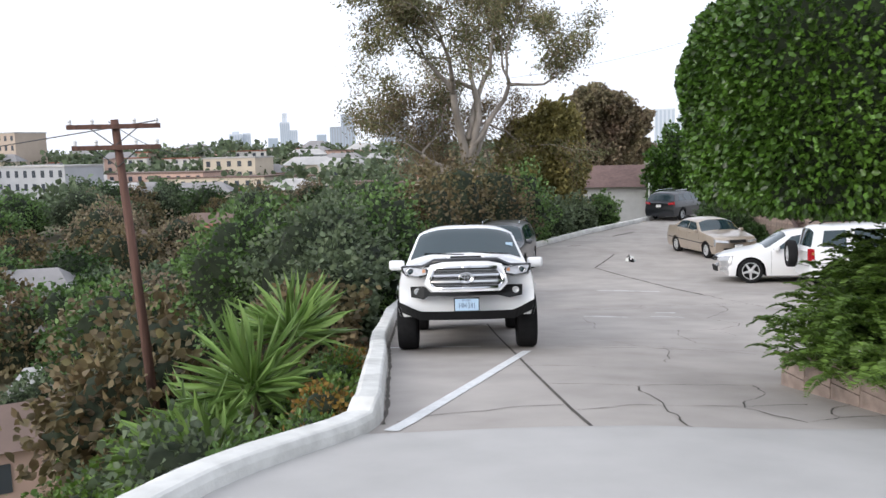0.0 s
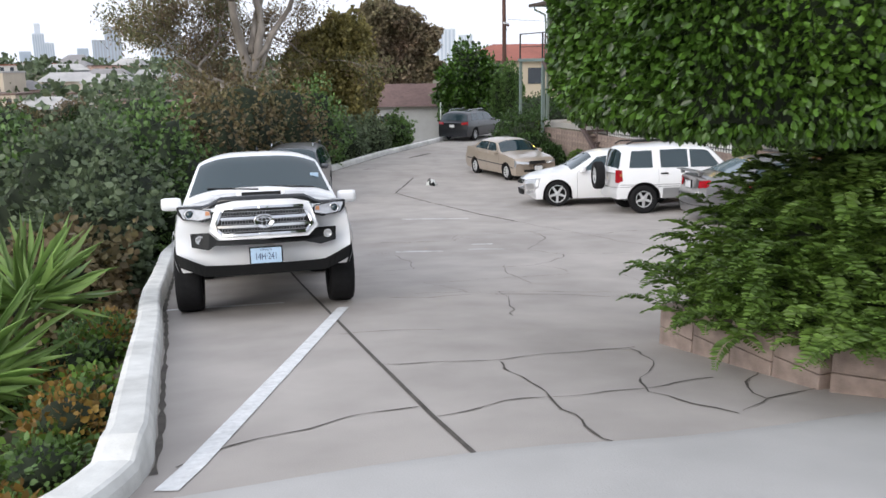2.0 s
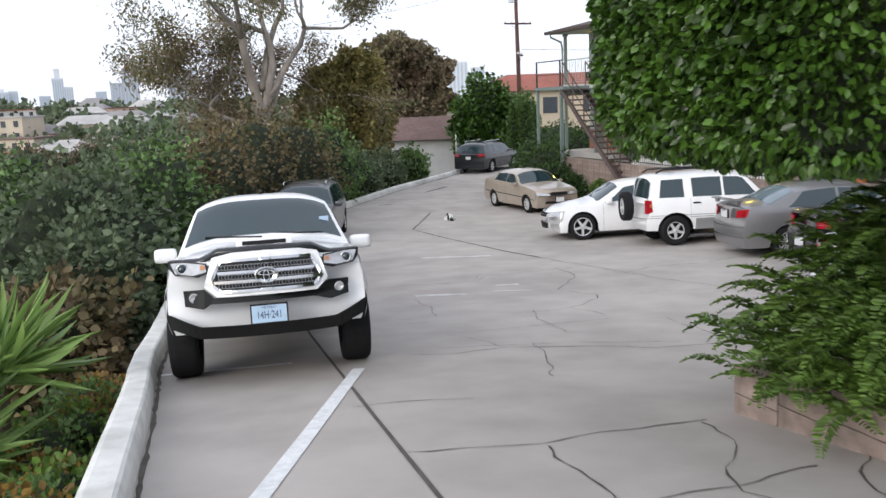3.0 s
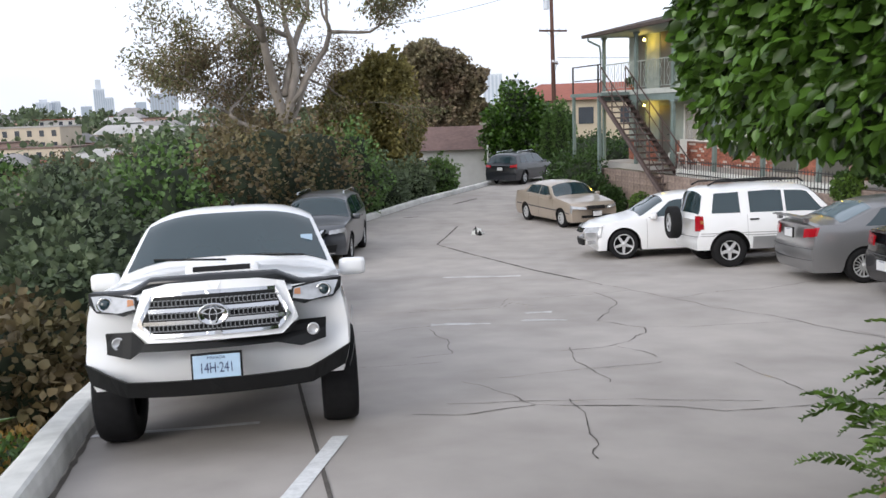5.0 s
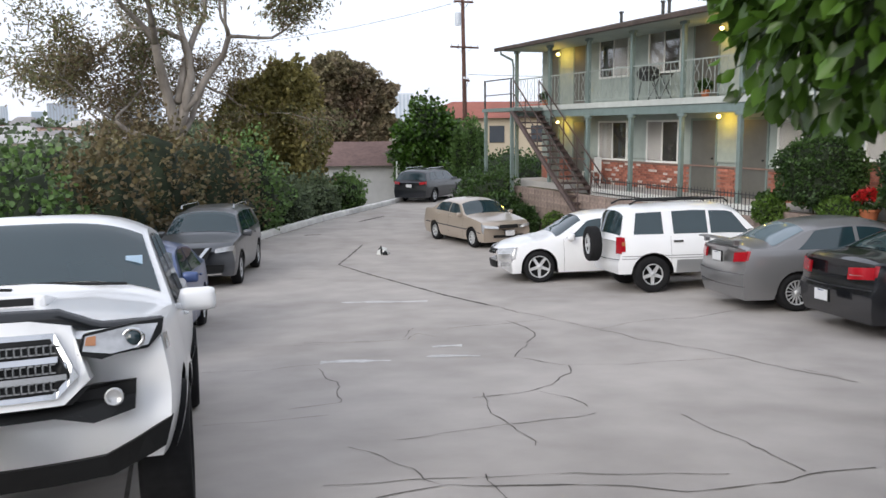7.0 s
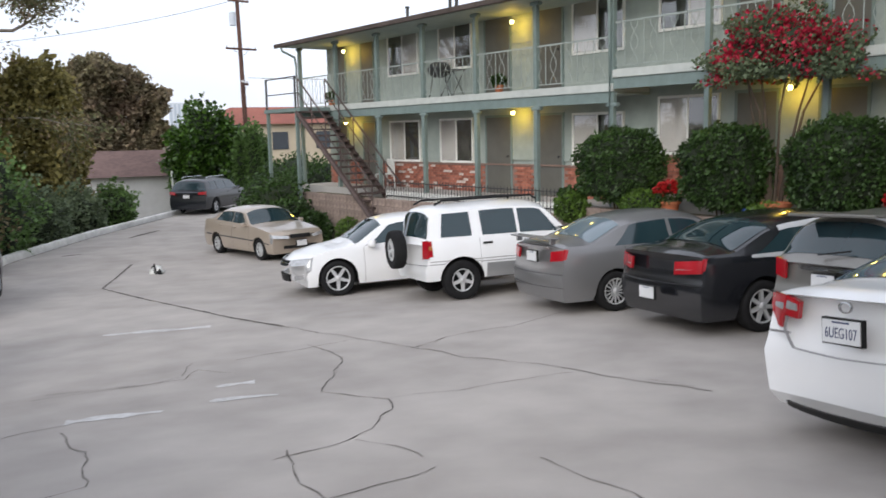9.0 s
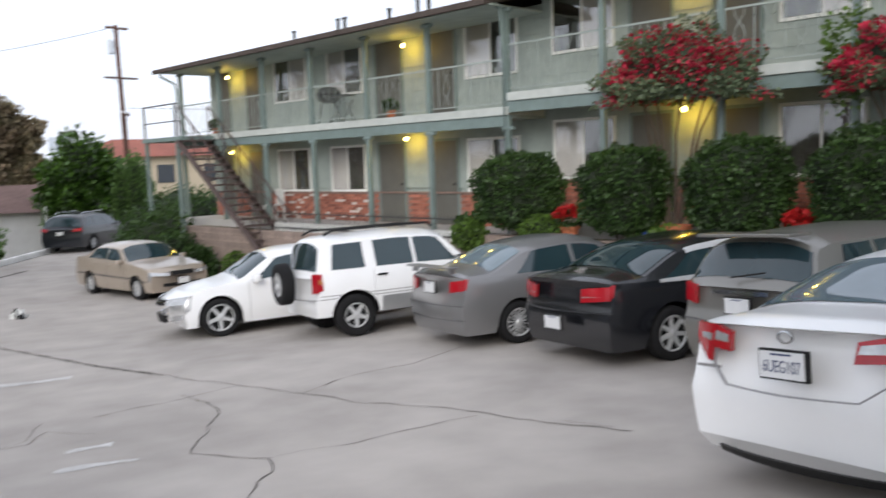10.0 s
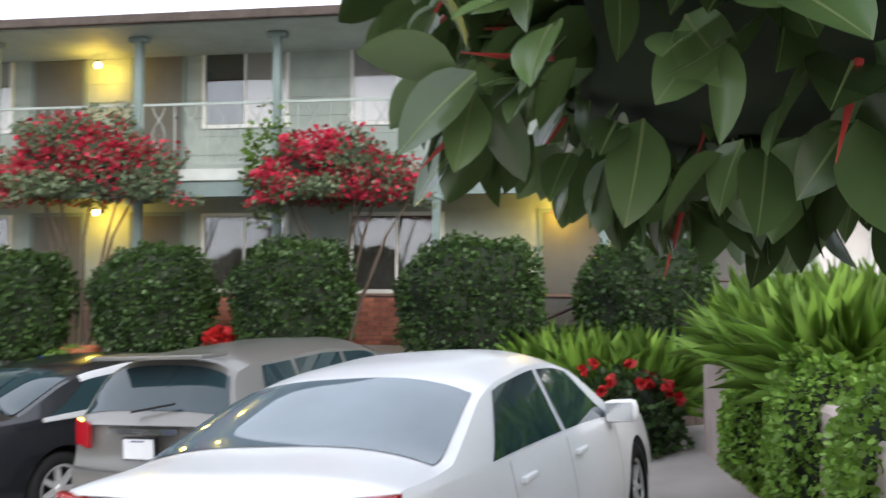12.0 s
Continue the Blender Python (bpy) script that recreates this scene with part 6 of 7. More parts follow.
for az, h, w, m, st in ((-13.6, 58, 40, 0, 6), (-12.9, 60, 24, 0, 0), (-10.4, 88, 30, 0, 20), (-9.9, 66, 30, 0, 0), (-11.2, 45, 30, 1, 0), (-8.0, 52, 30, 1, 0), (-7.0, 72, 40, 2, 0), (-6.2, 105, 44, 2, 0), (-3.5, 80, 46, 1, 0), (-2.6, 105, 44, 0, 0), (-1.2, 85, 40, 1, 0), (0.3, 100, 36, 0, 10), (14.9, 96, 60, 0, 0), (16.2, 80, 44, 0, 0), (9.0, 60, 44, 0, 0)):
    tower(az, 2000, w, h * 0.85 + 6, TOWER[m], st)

# trees of the canyon and the far slope
rng = np.random.default_rng(51)
MASS = [L_SHRUB, L_OLIVE, L_HEDGE, L_MAUVE, L_BROWN]
near_trees = []
for k in range(150):
    az = rng.uniform(-33, -6)
    dist = rng.uniform(24, 70) if k < 60 else rng.uniform(70, 190)
    x, y = polar(az, dist)
    if x > curb_x(y) - 7 or (az < -22 and dist < 60):
        continue
    r = rng.uniform(1.8, 3.2) * (1 if dist < 70 else 1.5)
    z = on_land(x, y)
    clump("canyon_tree", "dense dark green tree in the canyon", "tree", (x, y, z + r * 0.9), (r * 1.15, r * 1.1, r), MASS[k % 5], 2600, 0.30 * (1 if dist < 70 else 1.5), 2, 0.45, 0.5, 700 + k, 0.2, 0.8, 0.75, "canyon trees")
P, Q = [], []
for k in range(620):
    x, y = polar(rng.uniform(-34, 12), rng.uniform(180, 640))
    r = rng.uniform(2.2, 5.0)
    p, o = ball_points(90, rng, (x, y, on_land(x, y) + r * 0.7), (r * 1.3, r * 1.3, r), 2, 0.5, 0)
    P.append(p)
    Q.append(o)
tagged(part("far_trees", leaves("far_trees", np.concatenate(P), np.concatenate(Q), 1.6, rng, 0.2, 0.8, 1.3), L_OLIVE), "far dark green trees across the hillside", "trees", kind="stuff")

# ---- before the building ----
def bpos(u, off, z):
    return BM @ Vector((u, off, z))


wall_front = thing("retaining_wall", BM, "low pinkish block retaining wall before the building", "retaining wall", kind="structure")
for a, b, top in ((-3.1, 9.6, -1.20), (-16.8, -3.1, -1.0)):
    n = round((b - a) / 0.42)
    wblk = bpy.data.meshes.new("block")
    bb = box(-(b - a) / n / 2 + 0.006, (b - a) / n / 2 - 0.006, -0.08, 0.08, 0.0, 0.2, 0.008)
    bb.to_mesh(wblk)
    bb.free()
    wblk.materials.append(BLOCK)
    for row in range(3):
        for k in range(n):
            ob = new("block", wblk)
            ob.parent = wall_front
            ob.location = (a + (b - a) * (k + 0.5) / n, 1.98, top - 0.2 - row * 0.206)
    part("footing", box(a, b, 1.88, 2.02, top - 2.0, top - 0.61), BLOCK, wall_front)
    bm = box(a, b, 1.26, 1.88, top - 1.5, top - 0.06)
    part("soil_bed", bm, EARTH, wall_front)

HEDGES = [(-3.8, 0.92, 0.58), (-6.25, 0.80, 0.61), (-8.35, 0.78, 0.70), (-10.35, 0.80, 0.78), (-12.75, 0.92, 0.79), (-15.0, 0.85, 0.80)]
for k, (u, r, top) in enumerate(HEDGES):
    p = bpos(u, 1.78, 0)
    zb = -0.85
    clump("clipped_hedge", "dark green shrub clipped into a rounded block", "hedge", (p.x, p.y, (top + zb) / 2), (0.66, r, (top - zb) / 2), L_HEDGE, 9000, 0.062, 2.5, 0.16, 0.22, 800 + k, 0.1, 0.7, 0.9, "clipped hedges")
    h = thing("hedge_stems", Matrix.Translation((p.x, p.y, -1.05)), "thin bare woody stems under a hedge", "stems", "hedge stems")
    for j in range(4):
        part("stem", tube([(0.05 * j - 0.1, 0.1 * j - 0.15, -0.25), (0.07 * j - 0.12, 0.22 * j - 0.33, 0.4)], [0.025, 0.015], 6), DARK_BARK, h)
for k, (u, r) in enumerate([(-4.6, 0.42), (-2.7, 0.35), (-7.3, 0.35), (6.4, 0.5)]):
    p = bpos(u, 2.05, 0)
    zb = float(lot_z(p.x, p.y)) if u > 0 else -1.3
    clump("ground_cover", "low bright green mounded shrub", "shrub", (p.x, p.y, zb + r * 0.8), (r * 0.8, r * 1.2, r * 0.9), L_FERN, 2200, 0.06, 2, 0.3, 0.25, 840 + k, -0.2, 0.7, 0.8, "low mounds")


def pot(u, off, z, r, mat, label, flower=None, seed=1):
    p = bpos(u, off, z)
    t = thing("flower_pot", Matrix.Translation(p), label, "flower pot", "pots along the wall")
    part("pot", lathe([(r * 0.62, 0.0), (r * 0.9, r * 1.2), (r * 1.02, r * 1.22), (r * 1.02, r * 1.45), (r * 0.9, r * 1.45), (r * 0.85, r * 1.25), (0, r * 1.22)], 24, "z"), mat, t, smooth=False)
    if flower:
        rg = np.random.default_rng(seed)
        pp, oo = ball_points(260, rg, (0, 0, r * 2.0), (r * 1.2, r * 1.2, r * 0.9), 2, 0.5, 0.3)
        part("leaves", leaves("leaves", pp, oo, 0.07, rg), L_HEDGE, t)
        pp, oo = ball_points(260, rg, (0, 0, r * 2.3), (r * 1.3, r * 1.3, r * 0.9), 2, 0.2, 0.3, 0.0)
        part("flower_mass", leaves("flower_mass", pp, oo, 0.075, rg, width=1.4), flower, t)


for k, (u, z, r, mat, lab, fl) in enumerate([(-5.15, -1.06, 0.2, TERRA, "orange clay pot with red flowers", L_SCARLET), (-7.35, -1.06, 0.26, TERRA, "wide orange clay pot on the wall", None), (-9.45, -1.06, 0.2, TERRA, "orange clay pot with red flowers", L_SCARLET),
                                              (-6.9, -1.06, 0.17, BLUE_GLAZE, "blue glazed pot on the wall", None), (-11.55, -1.06, 0.22, BLUE_GLAZE, "blue glazed pot on the wall", None), (-2.6, -1.26, 0.2, TERRA, "orange clay pot with green plant", L_HEDGE), (-13.9, -1.06, 0.22, TERRA, "dark clay pot in the shade", L_HEDGE)]):
    pot(u, 1.93, z, r, mat, lab, fl, 900 + k)

# bougainvilleas on thin stems
for k, (u, half, zc, hz, cut) in enumerate([(-7.1, 1.45, 1.62, 0.92, -0.25), (-10.85, 1.15, 1.50, 0.72, 0.3)]):
    p = bpos(u, 1.62, -1.06)
    rg = np.random.default_rng(60 + k)
    t = thing("bougainvillea", Matrix.Translation(p), "bougainvillea with masses of magenta-red bracts and green leaves", "bougainvillea", "bougainvilleas")
    for j in range(6):
        a = rg.normal(0, 0.14, 2)
        part("stem", tube([(0, a[0] * 0.4, 0), (0.03, a[0] * 1.5, 1.0), (0.0, a[0] * 3, 1.9), (a[1], a[0] * 5, 2.7)], [0.035, 0.028, 0.02, 0.012], 6), DARK_BARK, t)
    c = (0, 0, zc + 1.06)
    pp, oo = ball_points(14000, rg, c, (0.75, half, hz), 1.9, 0.45, 0.55, -0.3)
    red = np.array([noise.noise(Vector(q) * 1.9 + Vector((k * 7, 0, 0))) + 0.35 * rg.normal() + (0.15 if q[2] > c[2] + 0.1 else -0.2) > 0.18 - cut * 0.35 for q in pp])
    part("flower_mass", leaves("flower_mass", pp[red], oo[red], 0.055, rg, 0.1, 0.8, 1.5), L_RED, t, "magenta-red bracts")
    part("leaves", leaves("leaves", pp[~red], oo[~red], 0.06, rg, 0.1, 0.8, 1.1), L_OLIVE, t)
    # dark lump with the shade among bracts and leaves in its colour
    part("foliage_shade_fill", blob((c[0], c[1], c[2] + 0.32), (0.5, half * 0.68, hz * 0.42), 2.0, 0.9, 18, 0.4), SHADE_CORE, t, smooth=True)
p = bpos(-9.75, 1.3, 1.0)
clump("climbing_vine", "light green vine climbing a gallery post", "vine", (p.x, p.y, 1.85), (0.22, 0.30, 0.9), L_FERN, 420, 0.09, 2, 0.6, 0.5, 66, 0.1, 0.9, 0)

for k, (u, off, r, top) in enumerate([(8.6, 2.95, 0.75, -1.35), (9.9, 2.6, 0.95, -0.75), (11.4, 2.3, 0.95, -0.6), (7.4, 2.75, 0.5, -1.75), (10.6, 2.8, 0.8, -1.2)]):
    p = bpos(u, off, 0)
    zb = float(lot_z(p.x, p.y)) - 0.1
    clump("entrance_shrub", "dark green leafy shrub near the stairs", "shrub", (p.x, p.y, (top + zb) / 2), (r, r, (top - zb) / 2), L_HEDGE, 3400, 0.09, 2.2, 0.35, 0.4, 520 + k, 0, 0.8, 0.78, "shrubs near the stairs")

# iron fence on the walkway edge
fence = thing("iron_fence", BM, "dark iron picket fence along the walkway", "fence")
part("rail", box(-2.4, 4.6, 1.90, 1.925, -0.74, -0.715), IRON, fence)
part("rail", box(-2.4, 4.6, 1.90, 1.925, -1.12, -1.095), IRON, fence)
pick = bpy.data.meshes.new("picket")
bb = tube([(0, 0, 0), (0, 0, 0.50), (0, 0, 0.56)], [0.010, 0.010, 0.001], 6)
bb.to_mesh(pick)
bb.free()
pick.materials.append(IRON)
for k in range(60):
    ob = new("picket", pick)
    ob.parent = fence
    ob.location = (-2.4 + k * 7.0 / 59, 1.912, -1.2)
part("white_edge", box(-3.0, 4.7, 1.80, 1.88, -1.25, -0.98), WHITE, fence, "white painted walkway kerb")

# outside stairs
stairs = thing("outside_stairs", BM, "dark brown steel stairs with open treads up to the gallery", "stairs")
U0, Z0, U1, Z1 = 8.9, 1.46, 4.75, -1.75
n = 17
for k in range(n):
    f = (k + 0.5) / n
    u, z = U0 + (U1 - U0) * f, Z0 + (Z1 - Z0) * f
    part("tread", box(u - 0.14, u + 0.14, 1.36, 2.28, z - 0.03, z + 0.02), STAIR, stairs)
for off in (1.33, 2.31):
    part("stringer", tube([(U0 + 0.1, off, Z0 - 0.1), (U1, off, Z1 - 0.05)], 0.085, 6), STAIR, stairs)
    part("handrail", tube([(U0, off, Z0 + 0.95), (U1, off, Z1 + 0.95)], 0.025, 6), STAIR, stairs)
    part("handrail", tube([(U0, off, Z0 + 0.5), (U1, off, Z1 + 0.5)], 0.018, 6), STAIR, stairs)
    for k in range(6):
        f = k / 5
        u, z = U0 + (U1 - U0) * f, Z0 + (Z1 - Z0) * f
        part("rail_post", tube([(u, off, z), (u, off, z + 0.95)], 0.02, 6), STAIR, stairs)
part("landing", box(8.75, 11.3, 1.26, 2.35, 1.38, 1.50), TRIM, stairs, "grey-green landing")
for u in (9.1, 11.15):
    part("landing_post", box(u - 0.05, u + 0.05, 2.22, 2.32, -2.6, 1.38), TRIM, stairs)
    part("landing_rail_post", box(u - 0.025, u + 0.025, 2.28, 2.33, 1.5, 2.5), IRON, stairs)
part("landing_rail", box(8.9, 11.2, 2.29, 2.32, 2.46, 2.5), IRON, stairs)
part("landing_rail", box(8.9, 11.2, 2.29, 2.32, 1.95, 1.98), IRON, stairs)

# roof vents and drain pipes
for u, off, h in ((6.9, -0.6, 0.3), (4.6, -0.5, 0.35), (4.3, -0.5, 0.35), (1.2, -0.4, 0.4), (0.8, -0.4, 0.4), (3.2, -1.2, 0.35)):
    t = thing("roof_vent", BM @ Matrix.Translation((u, off, 3.7 + (1.75 - off) * 0.205)), "short dark roof vent pipe", "vent pipe", "roof vents")
    part("pipe", lathe([(0.05, -0.1), (0.05, h), (0.075, h + 0.01), (0.075, h + 0.06), (0, h + 0.07)], 12, "z"), IRON, t)
for u, up in ((-3.05, 0.28), (10.9, 0.0)):
    t = thing("drain_pipe", BM, "grey-green downpipe bent in under the eave", "downpipe", "downpipes")
    part("pipe", tube([(u, 1.80, 3.60 + up), (u, 1.78, 3.45 + up), (u, 1.32, 3.25 + up), (u, 1.27, 3.0), (u, 1.27, -0.9)], 0.04, 8), TRIM, t)

# things on the galleries
t = thing("barbecue", BM @ Matrix.Translation((3.55, 0.75, 1.572)), "dark covered barbecue on the upper gallery", "barbecue")
part("lid", lathe([(0.0, 0.98), (0.2, 0.95), (0.30, 0.86), (0.33, 0.76), (0.0, 0.76)], 20, "z"), IRON, t, smooth=True)
part("bowl", lathe([(0.33, 0.75), (0.28, 0.62), (0.15, 0.55), (0, 0.54)], 20, "z"), IRON, t, smooth=True)
for a in (0.5, 2.6, 4.7):
    part("leg", tube([(0.2 * math.cos(a), 0.2 * math.sin(a), 0.58), (0.32 * math.cos(a), 0.32 * math.sin(a), 0)], 0.014, 6), IRON, t)
t = thing("side_table", BM @ Matrix.Translation((2.85, 0.85, 1.572)), "small dark folding table on the upper gallery", "table")
part("tabletop", box(-0.3, 0.3, -0.22, 0.22, 0.68, 0.71, 0.006), IRON, t)
for x in (-0.26, 0.26):
    part("leg", tube([(x, -0.2, 0), (x, 0.2, 0.68)], 0.012, 6), IRON, t)
    part("leg", tube([(x, 0.2, 0), (x, -0.2, 0.68)], 0.012, 6), IRON, t)
for u, off, z in ((0.9, 0.9, 1.572), (9.4, 0.8, 1.572)):
    pot(u, off, z, 0.13, TERRA, "small clay pot with a green plant", L_HEDGE, int(u * 10))
t = thing("garden_chair", BM @ Matrix.Translation((6.5, 0.7, -1.05)), "white slatted garden chair on the walkway", "chair")
part("seat", box(-0.22, 0.22, -0.2, 0.22, 0.42, 0.45, 0.01), WHITE, t)
for k in range(4):
    part("back_slat", box(-0.2 + k * 0.11, -0.13 + k * 0.11, -0.24, -0.21, 0.45, 0.9, 0.006), WHITE, t)
for x in (-0.2, 0.2):
    for y in (-0.2, 0.2):
        part("leg", box(x - 0.02, x + 0.02, y - 0.02, y + 0.02, 0, 0.42), WHITE, t)

# stand-in lump added for a small unidentified black and white thing on the yard
stand_in_x, stand_in_y = 6.69, 29.56
stand_in = thing("stand_in_lump", Matrix.Translation((stand_in_x, stand_in_y, float(lot_z(stand_in_x, stand_in_y)))), "crumpled black and white stand-in lump lying on the concrete", "litter")
for nm, cx, hx, hz, mat, sd in (("white_fold", 0.0, 0.18, 0.20, WHITE, 3.0), ("dark_fold", 0.02, 0.065, 0.12, BLACK_PLASTIC, 8.0), ("dark_fold", -0.06, 0.06, 0.22, BLACK_PLASTIC, 5.0)):
    bm = blob((cx, -0.10 if hz < 0.2 else 0.05, 0.0), (hx, 0.13, hz), 1.7, 1.0, 18, 0.5)
    for v in bm.verts:
        v.co += 0.03 * noise.noise_vector(v.co * 9 + Vector((sd, 0, 0)))
        v.co.z = max(v.co.z, 0.0)
    part(nm, bm, mat, stand_in, smooth=True)

# ---- far end of the yard ----
CREAM = material("cream_stucco", (0.56, 0.48, 0.36), 0.9, 0, 1, 0.06, None, 0.3, 30)
CLAY_ROOF = material("red_clay_roof", (0.30, 0.10, 0.07), 0.85, 0, 3, 0.15, None, 0.5, 12)
BUNG = material("pale_grey_siding", (0.50, 0.51, 0.52), 0.8, 0, 2, 0.08, None, 0.2, 20)
BUNG_ROOF = material("brown_purple_roof", (0.15, 0.095, 0.085), 0.9, 0, 4, 0.2, None, 0.5, 20)
simple_house(13.7, 61.5, -4.2, 8.0, 6.0, 2.7, -0.25, BUNG, BUNG_ROOF, "bungalow", "small grey bungalow with a brown hip roof", False, 1, "yard houses")
b2 = simple_house(27.5, 73.0, -3.5, 13.5, 9, 5.0, -0.12, CREAM, CLAY_ROOF, "cream_house", "two-storey cream stucco house with red tile roof", False, 2, "yard houses", 1.4)
fen = thing("slat_fence", Matrix.Translation((14.6, 56.5, -2.95)) @ Matrix.Rotation(0.75, 4, "Z"), "white slatted wooden fence before the bungalow", "fence")
for k in range(5):
    part("slat", box(-1.1, 1.1, -0.02, 0.02, 0.2 + k * 0.30, 0.38 + k * 0.30), WHITE, fen)
for x in (-1.1, 0, 1.1):
    part("post", box(x - 0.05, x + 0.05, -0.06, 0.0, -0.1, 1.8), WHITE, fen)


def utility_pole(base, top, arms, label, transformer=0.0, r=0.16):
    base, top = Vector(base), Vector(top)
    t = thing("utility_pole", Matrix.Translation(base), label, "utility pole", "utility poles")
    d = top - base
    part("pole", tube([(0, 0, -0.5), d * 0.5, d], [r * 1.2, r, r * 0.8], 12), POLE_WOOD, t, smooth=True)
    for down, half, turn in arms:
        c = d * (1 - down / d.length)
        m = Matrix.Translation(c) @ Matrix.Rotation(turn, 4, "Z")
        arm = part("crossarm", box(-half, half, -0.2, -0.09, -0.06, 0.06, 0.01, m), POLE_WOOD, t)
        for x in (-half + 0.08, -half * 0.45, half * 0.45, half - 0.08):
            bm = lathe([(0.015, 0.05), (0.05, 0.07), (0.035, 0.12), (0.055, 0.15), (0.03, 0.2), (0, 0.21)], 10, "z")
            bmesh.ops.transform(bm, matrix=m @ Matrix.Translation((x, -0.145, 0)), verts=bm.verts)
            part("insulator", bm, PLATE, arm)
        for s in (-1, 1):
            part("brace", tube([m @ Vector((s * half * 0.5, -0.14, -0.05)), m @ Vector((0, -0.14, -0.5))], 0.015, 5), IRON, arm)
    if transformer:
        c = d * (1 - transformer / d.length)
        bm = lathe([(0, -0.45), (0.2, -0.45), (0.2, 0.35), (0.1, 0.42), (0, 0.42)], 16, "z")
        bmesh.ops.transform(bm, matrix=Matrix.Translation(c + Vector((-0.4, -0.1, 0))), verts=bm.verts)
        part("transformer", bm, TOWER[0], t)
    return t


utility_pole((-7.75, 22, -7.3), (-8.45, 22, 2.45), [(0.18, 1.18, 0.06), (0.72, 1.12, 0.06)], "leaning brown wooden utility pole with two crossarms", r=0.125)
utility_pole((20.4, 62, -3.2), (20.2, 62, 9.4), [(0.2, 0.75, 0.2), (3.2, 1.1, 0.2), (5.4, 0.8, 1.0)], "tall wooden utility pole behind the yard", 1.3, 0.15)
for pts in ([(-8.6, 22, 2.4), (-14, 45, 0.6), (-24, 90, 2.5)], [(-7.4, 22, 2.4), (-60, 40, -3.5), (-120, 60, -3)], [(20.2, 62, 9.3), (12, 75, 7.5), (0, 95, 8.5)], [(20.6, 62, 4.4), (24, 52, 3.6), (25, 46, 3.4)]):
    t = thing("overhead_wire", Matrix(), "thin dark overhead wire between poles", "wire", "overhead wires")
    a, b, c = (Vector(q) for q in pts)
    part("wire", tube([a * (1 - s) ** 2 + b * 2 * s * (1 - s) + c * s * s for s in np.linspace(0, 1, 16)], 0.014, 4), IRON, t)

# ---- rubber tree and planter by the end of the walk ----
def big_leaves(at, way, size, rng, wide=0.30):
    """Oval leaves with a folded midrib and a drooping tip; the blades and their ribs."""
    ts, us = np.linspace(0, 1, 8), np.array([-1, -0.55, 0, 0.55, 1])
    V, F, RV, RF = [], [], [], []
    for p, d in zip(at, way):
        d = d / np.linalg.norm(d)
        s = np.cross(d, (rng.normal(0, 0.5), rng.normal(0, 0.5), 1.0))
        s /= np.linalg.norm(s) + 1e-9
        n = np.cross(s, d)
        L_ = size * rng.uniform(0.65, 1.2)
        fold, arch = rng.uniform(0.10, 0.45), rng.uniform(0.05, 0.25)
        b = len(V)
        for t in ts:
            w = wide * L_ * (math.sin(math.pi * min(1, t ** 0.85)) ** 0.75 if 0 < t < 1 else 0.02)
            c = p + d * L_ * t - n * arch * L_ * t * t
            for u in us:
                V.append(c + s * w * u + n * abs(u) * w * fold)
            
        for i in range(len(ts) - 1):
            for j in range(4):
                q = b + i * 5 + j
                F.append((q, q + 1, q + 6, q + 5))
        r = len(RV)
        for t in ts:
            c = p + d * L_ * t - n * arch * L_ * t * t
            for sg in (-1, 1):
                RV.append(c + s * sg * 0.0035 * (1.2 - t) + n * 0.002)
        for i in range(len(ts) - 1):
            RF.append((r + 2 * i, r + 2 * i + 1, r + 2 * i + 3, r + 2 * i + 2))
    a, c = bpy.data.meshes.new("leaf_mass"), bpy.data.meshes.new("leaf_rib_mass")
    a.from_pydata([tuple(v) for v in V], [], F)
    c.from_pydata([tuple(v) for v in RV], [], RF)
    return a, c


rg = np.random.default_rng(91)
rub = thing("rubber_tree", Matrix.Translation((6.9, 8.35, -0.9)), "rubber tree with large glossy dark leaves and red sheaths", "rubber tree")
rc, rh = np.array((6.42 - 6.9, 8.98 - 8.35, 1.67 + 0.9)), np.array((1.13, 1.70, 0.98))
pp, oo = ball_points(980, rg, tuple(rc), tuple(rh), 2.3, 0.35, 0.25)
low_c = tuple(np.array((6.5 - 6.9, 9.05 - 8.35, 1.06 + 0.9)))  # the boughs that hang lower
low_h = (1.05, 1.18, 0.50)
p2, o2 = ball_points(420, rg, low_c, low_h, 4.0, 0.25, 0.15)
pp, oo = np.concatenate([pp, p2]), np.concatenate([oo, o2])
at, way = [], []
for p_, o_ in zip(pp, oo):
    for k in range(3):
        d = o_ + rg.normal(0, 0.55, 3)
        d[2] -= 0.32
        at.append(p_ + rg.normal(0, 0.03, 3))
        way.append(d)
blades, ribs = big_leaves(at, way, 0.21, rg)
part("leaf_mass", blades, L_RUBBER, rub, "large glossy dark green leaves", smooth=True)
part("leaf_rib_mass", ribs, L_RIB, rub)
for p_, o_ in list(zip(pp, oo))[::5]:
    d = o_ + rg.normal(0, 0.4, 3)
    d /= np.linalg.norm(d)
    q = Vector(p_)
    part("sheath", tube([q, q + Vector(d) * 0.09, q + Vector(d) * 0.21 + Vector((0, 0, 0.01))], [0.009, 0.008, 0.001], 6), L_SHEATH, rub, "red pointed leaf sheath")
for k in range(5):
    a = k * 1.25
    part("stem", tube([(0.1 * math.cos(a), 0.1 * math.sin(a), -0.5), (0.2 * math.cos(a), 0.3 + 0.2 * math.sin(a), 1.0), (rc[0] + 0.6 * math.cos(a), rc[1] + 0.6 * math.sin(a), rc[2])], [0.06, 0.05, 0.02], 7), DARK_BARK, rub)
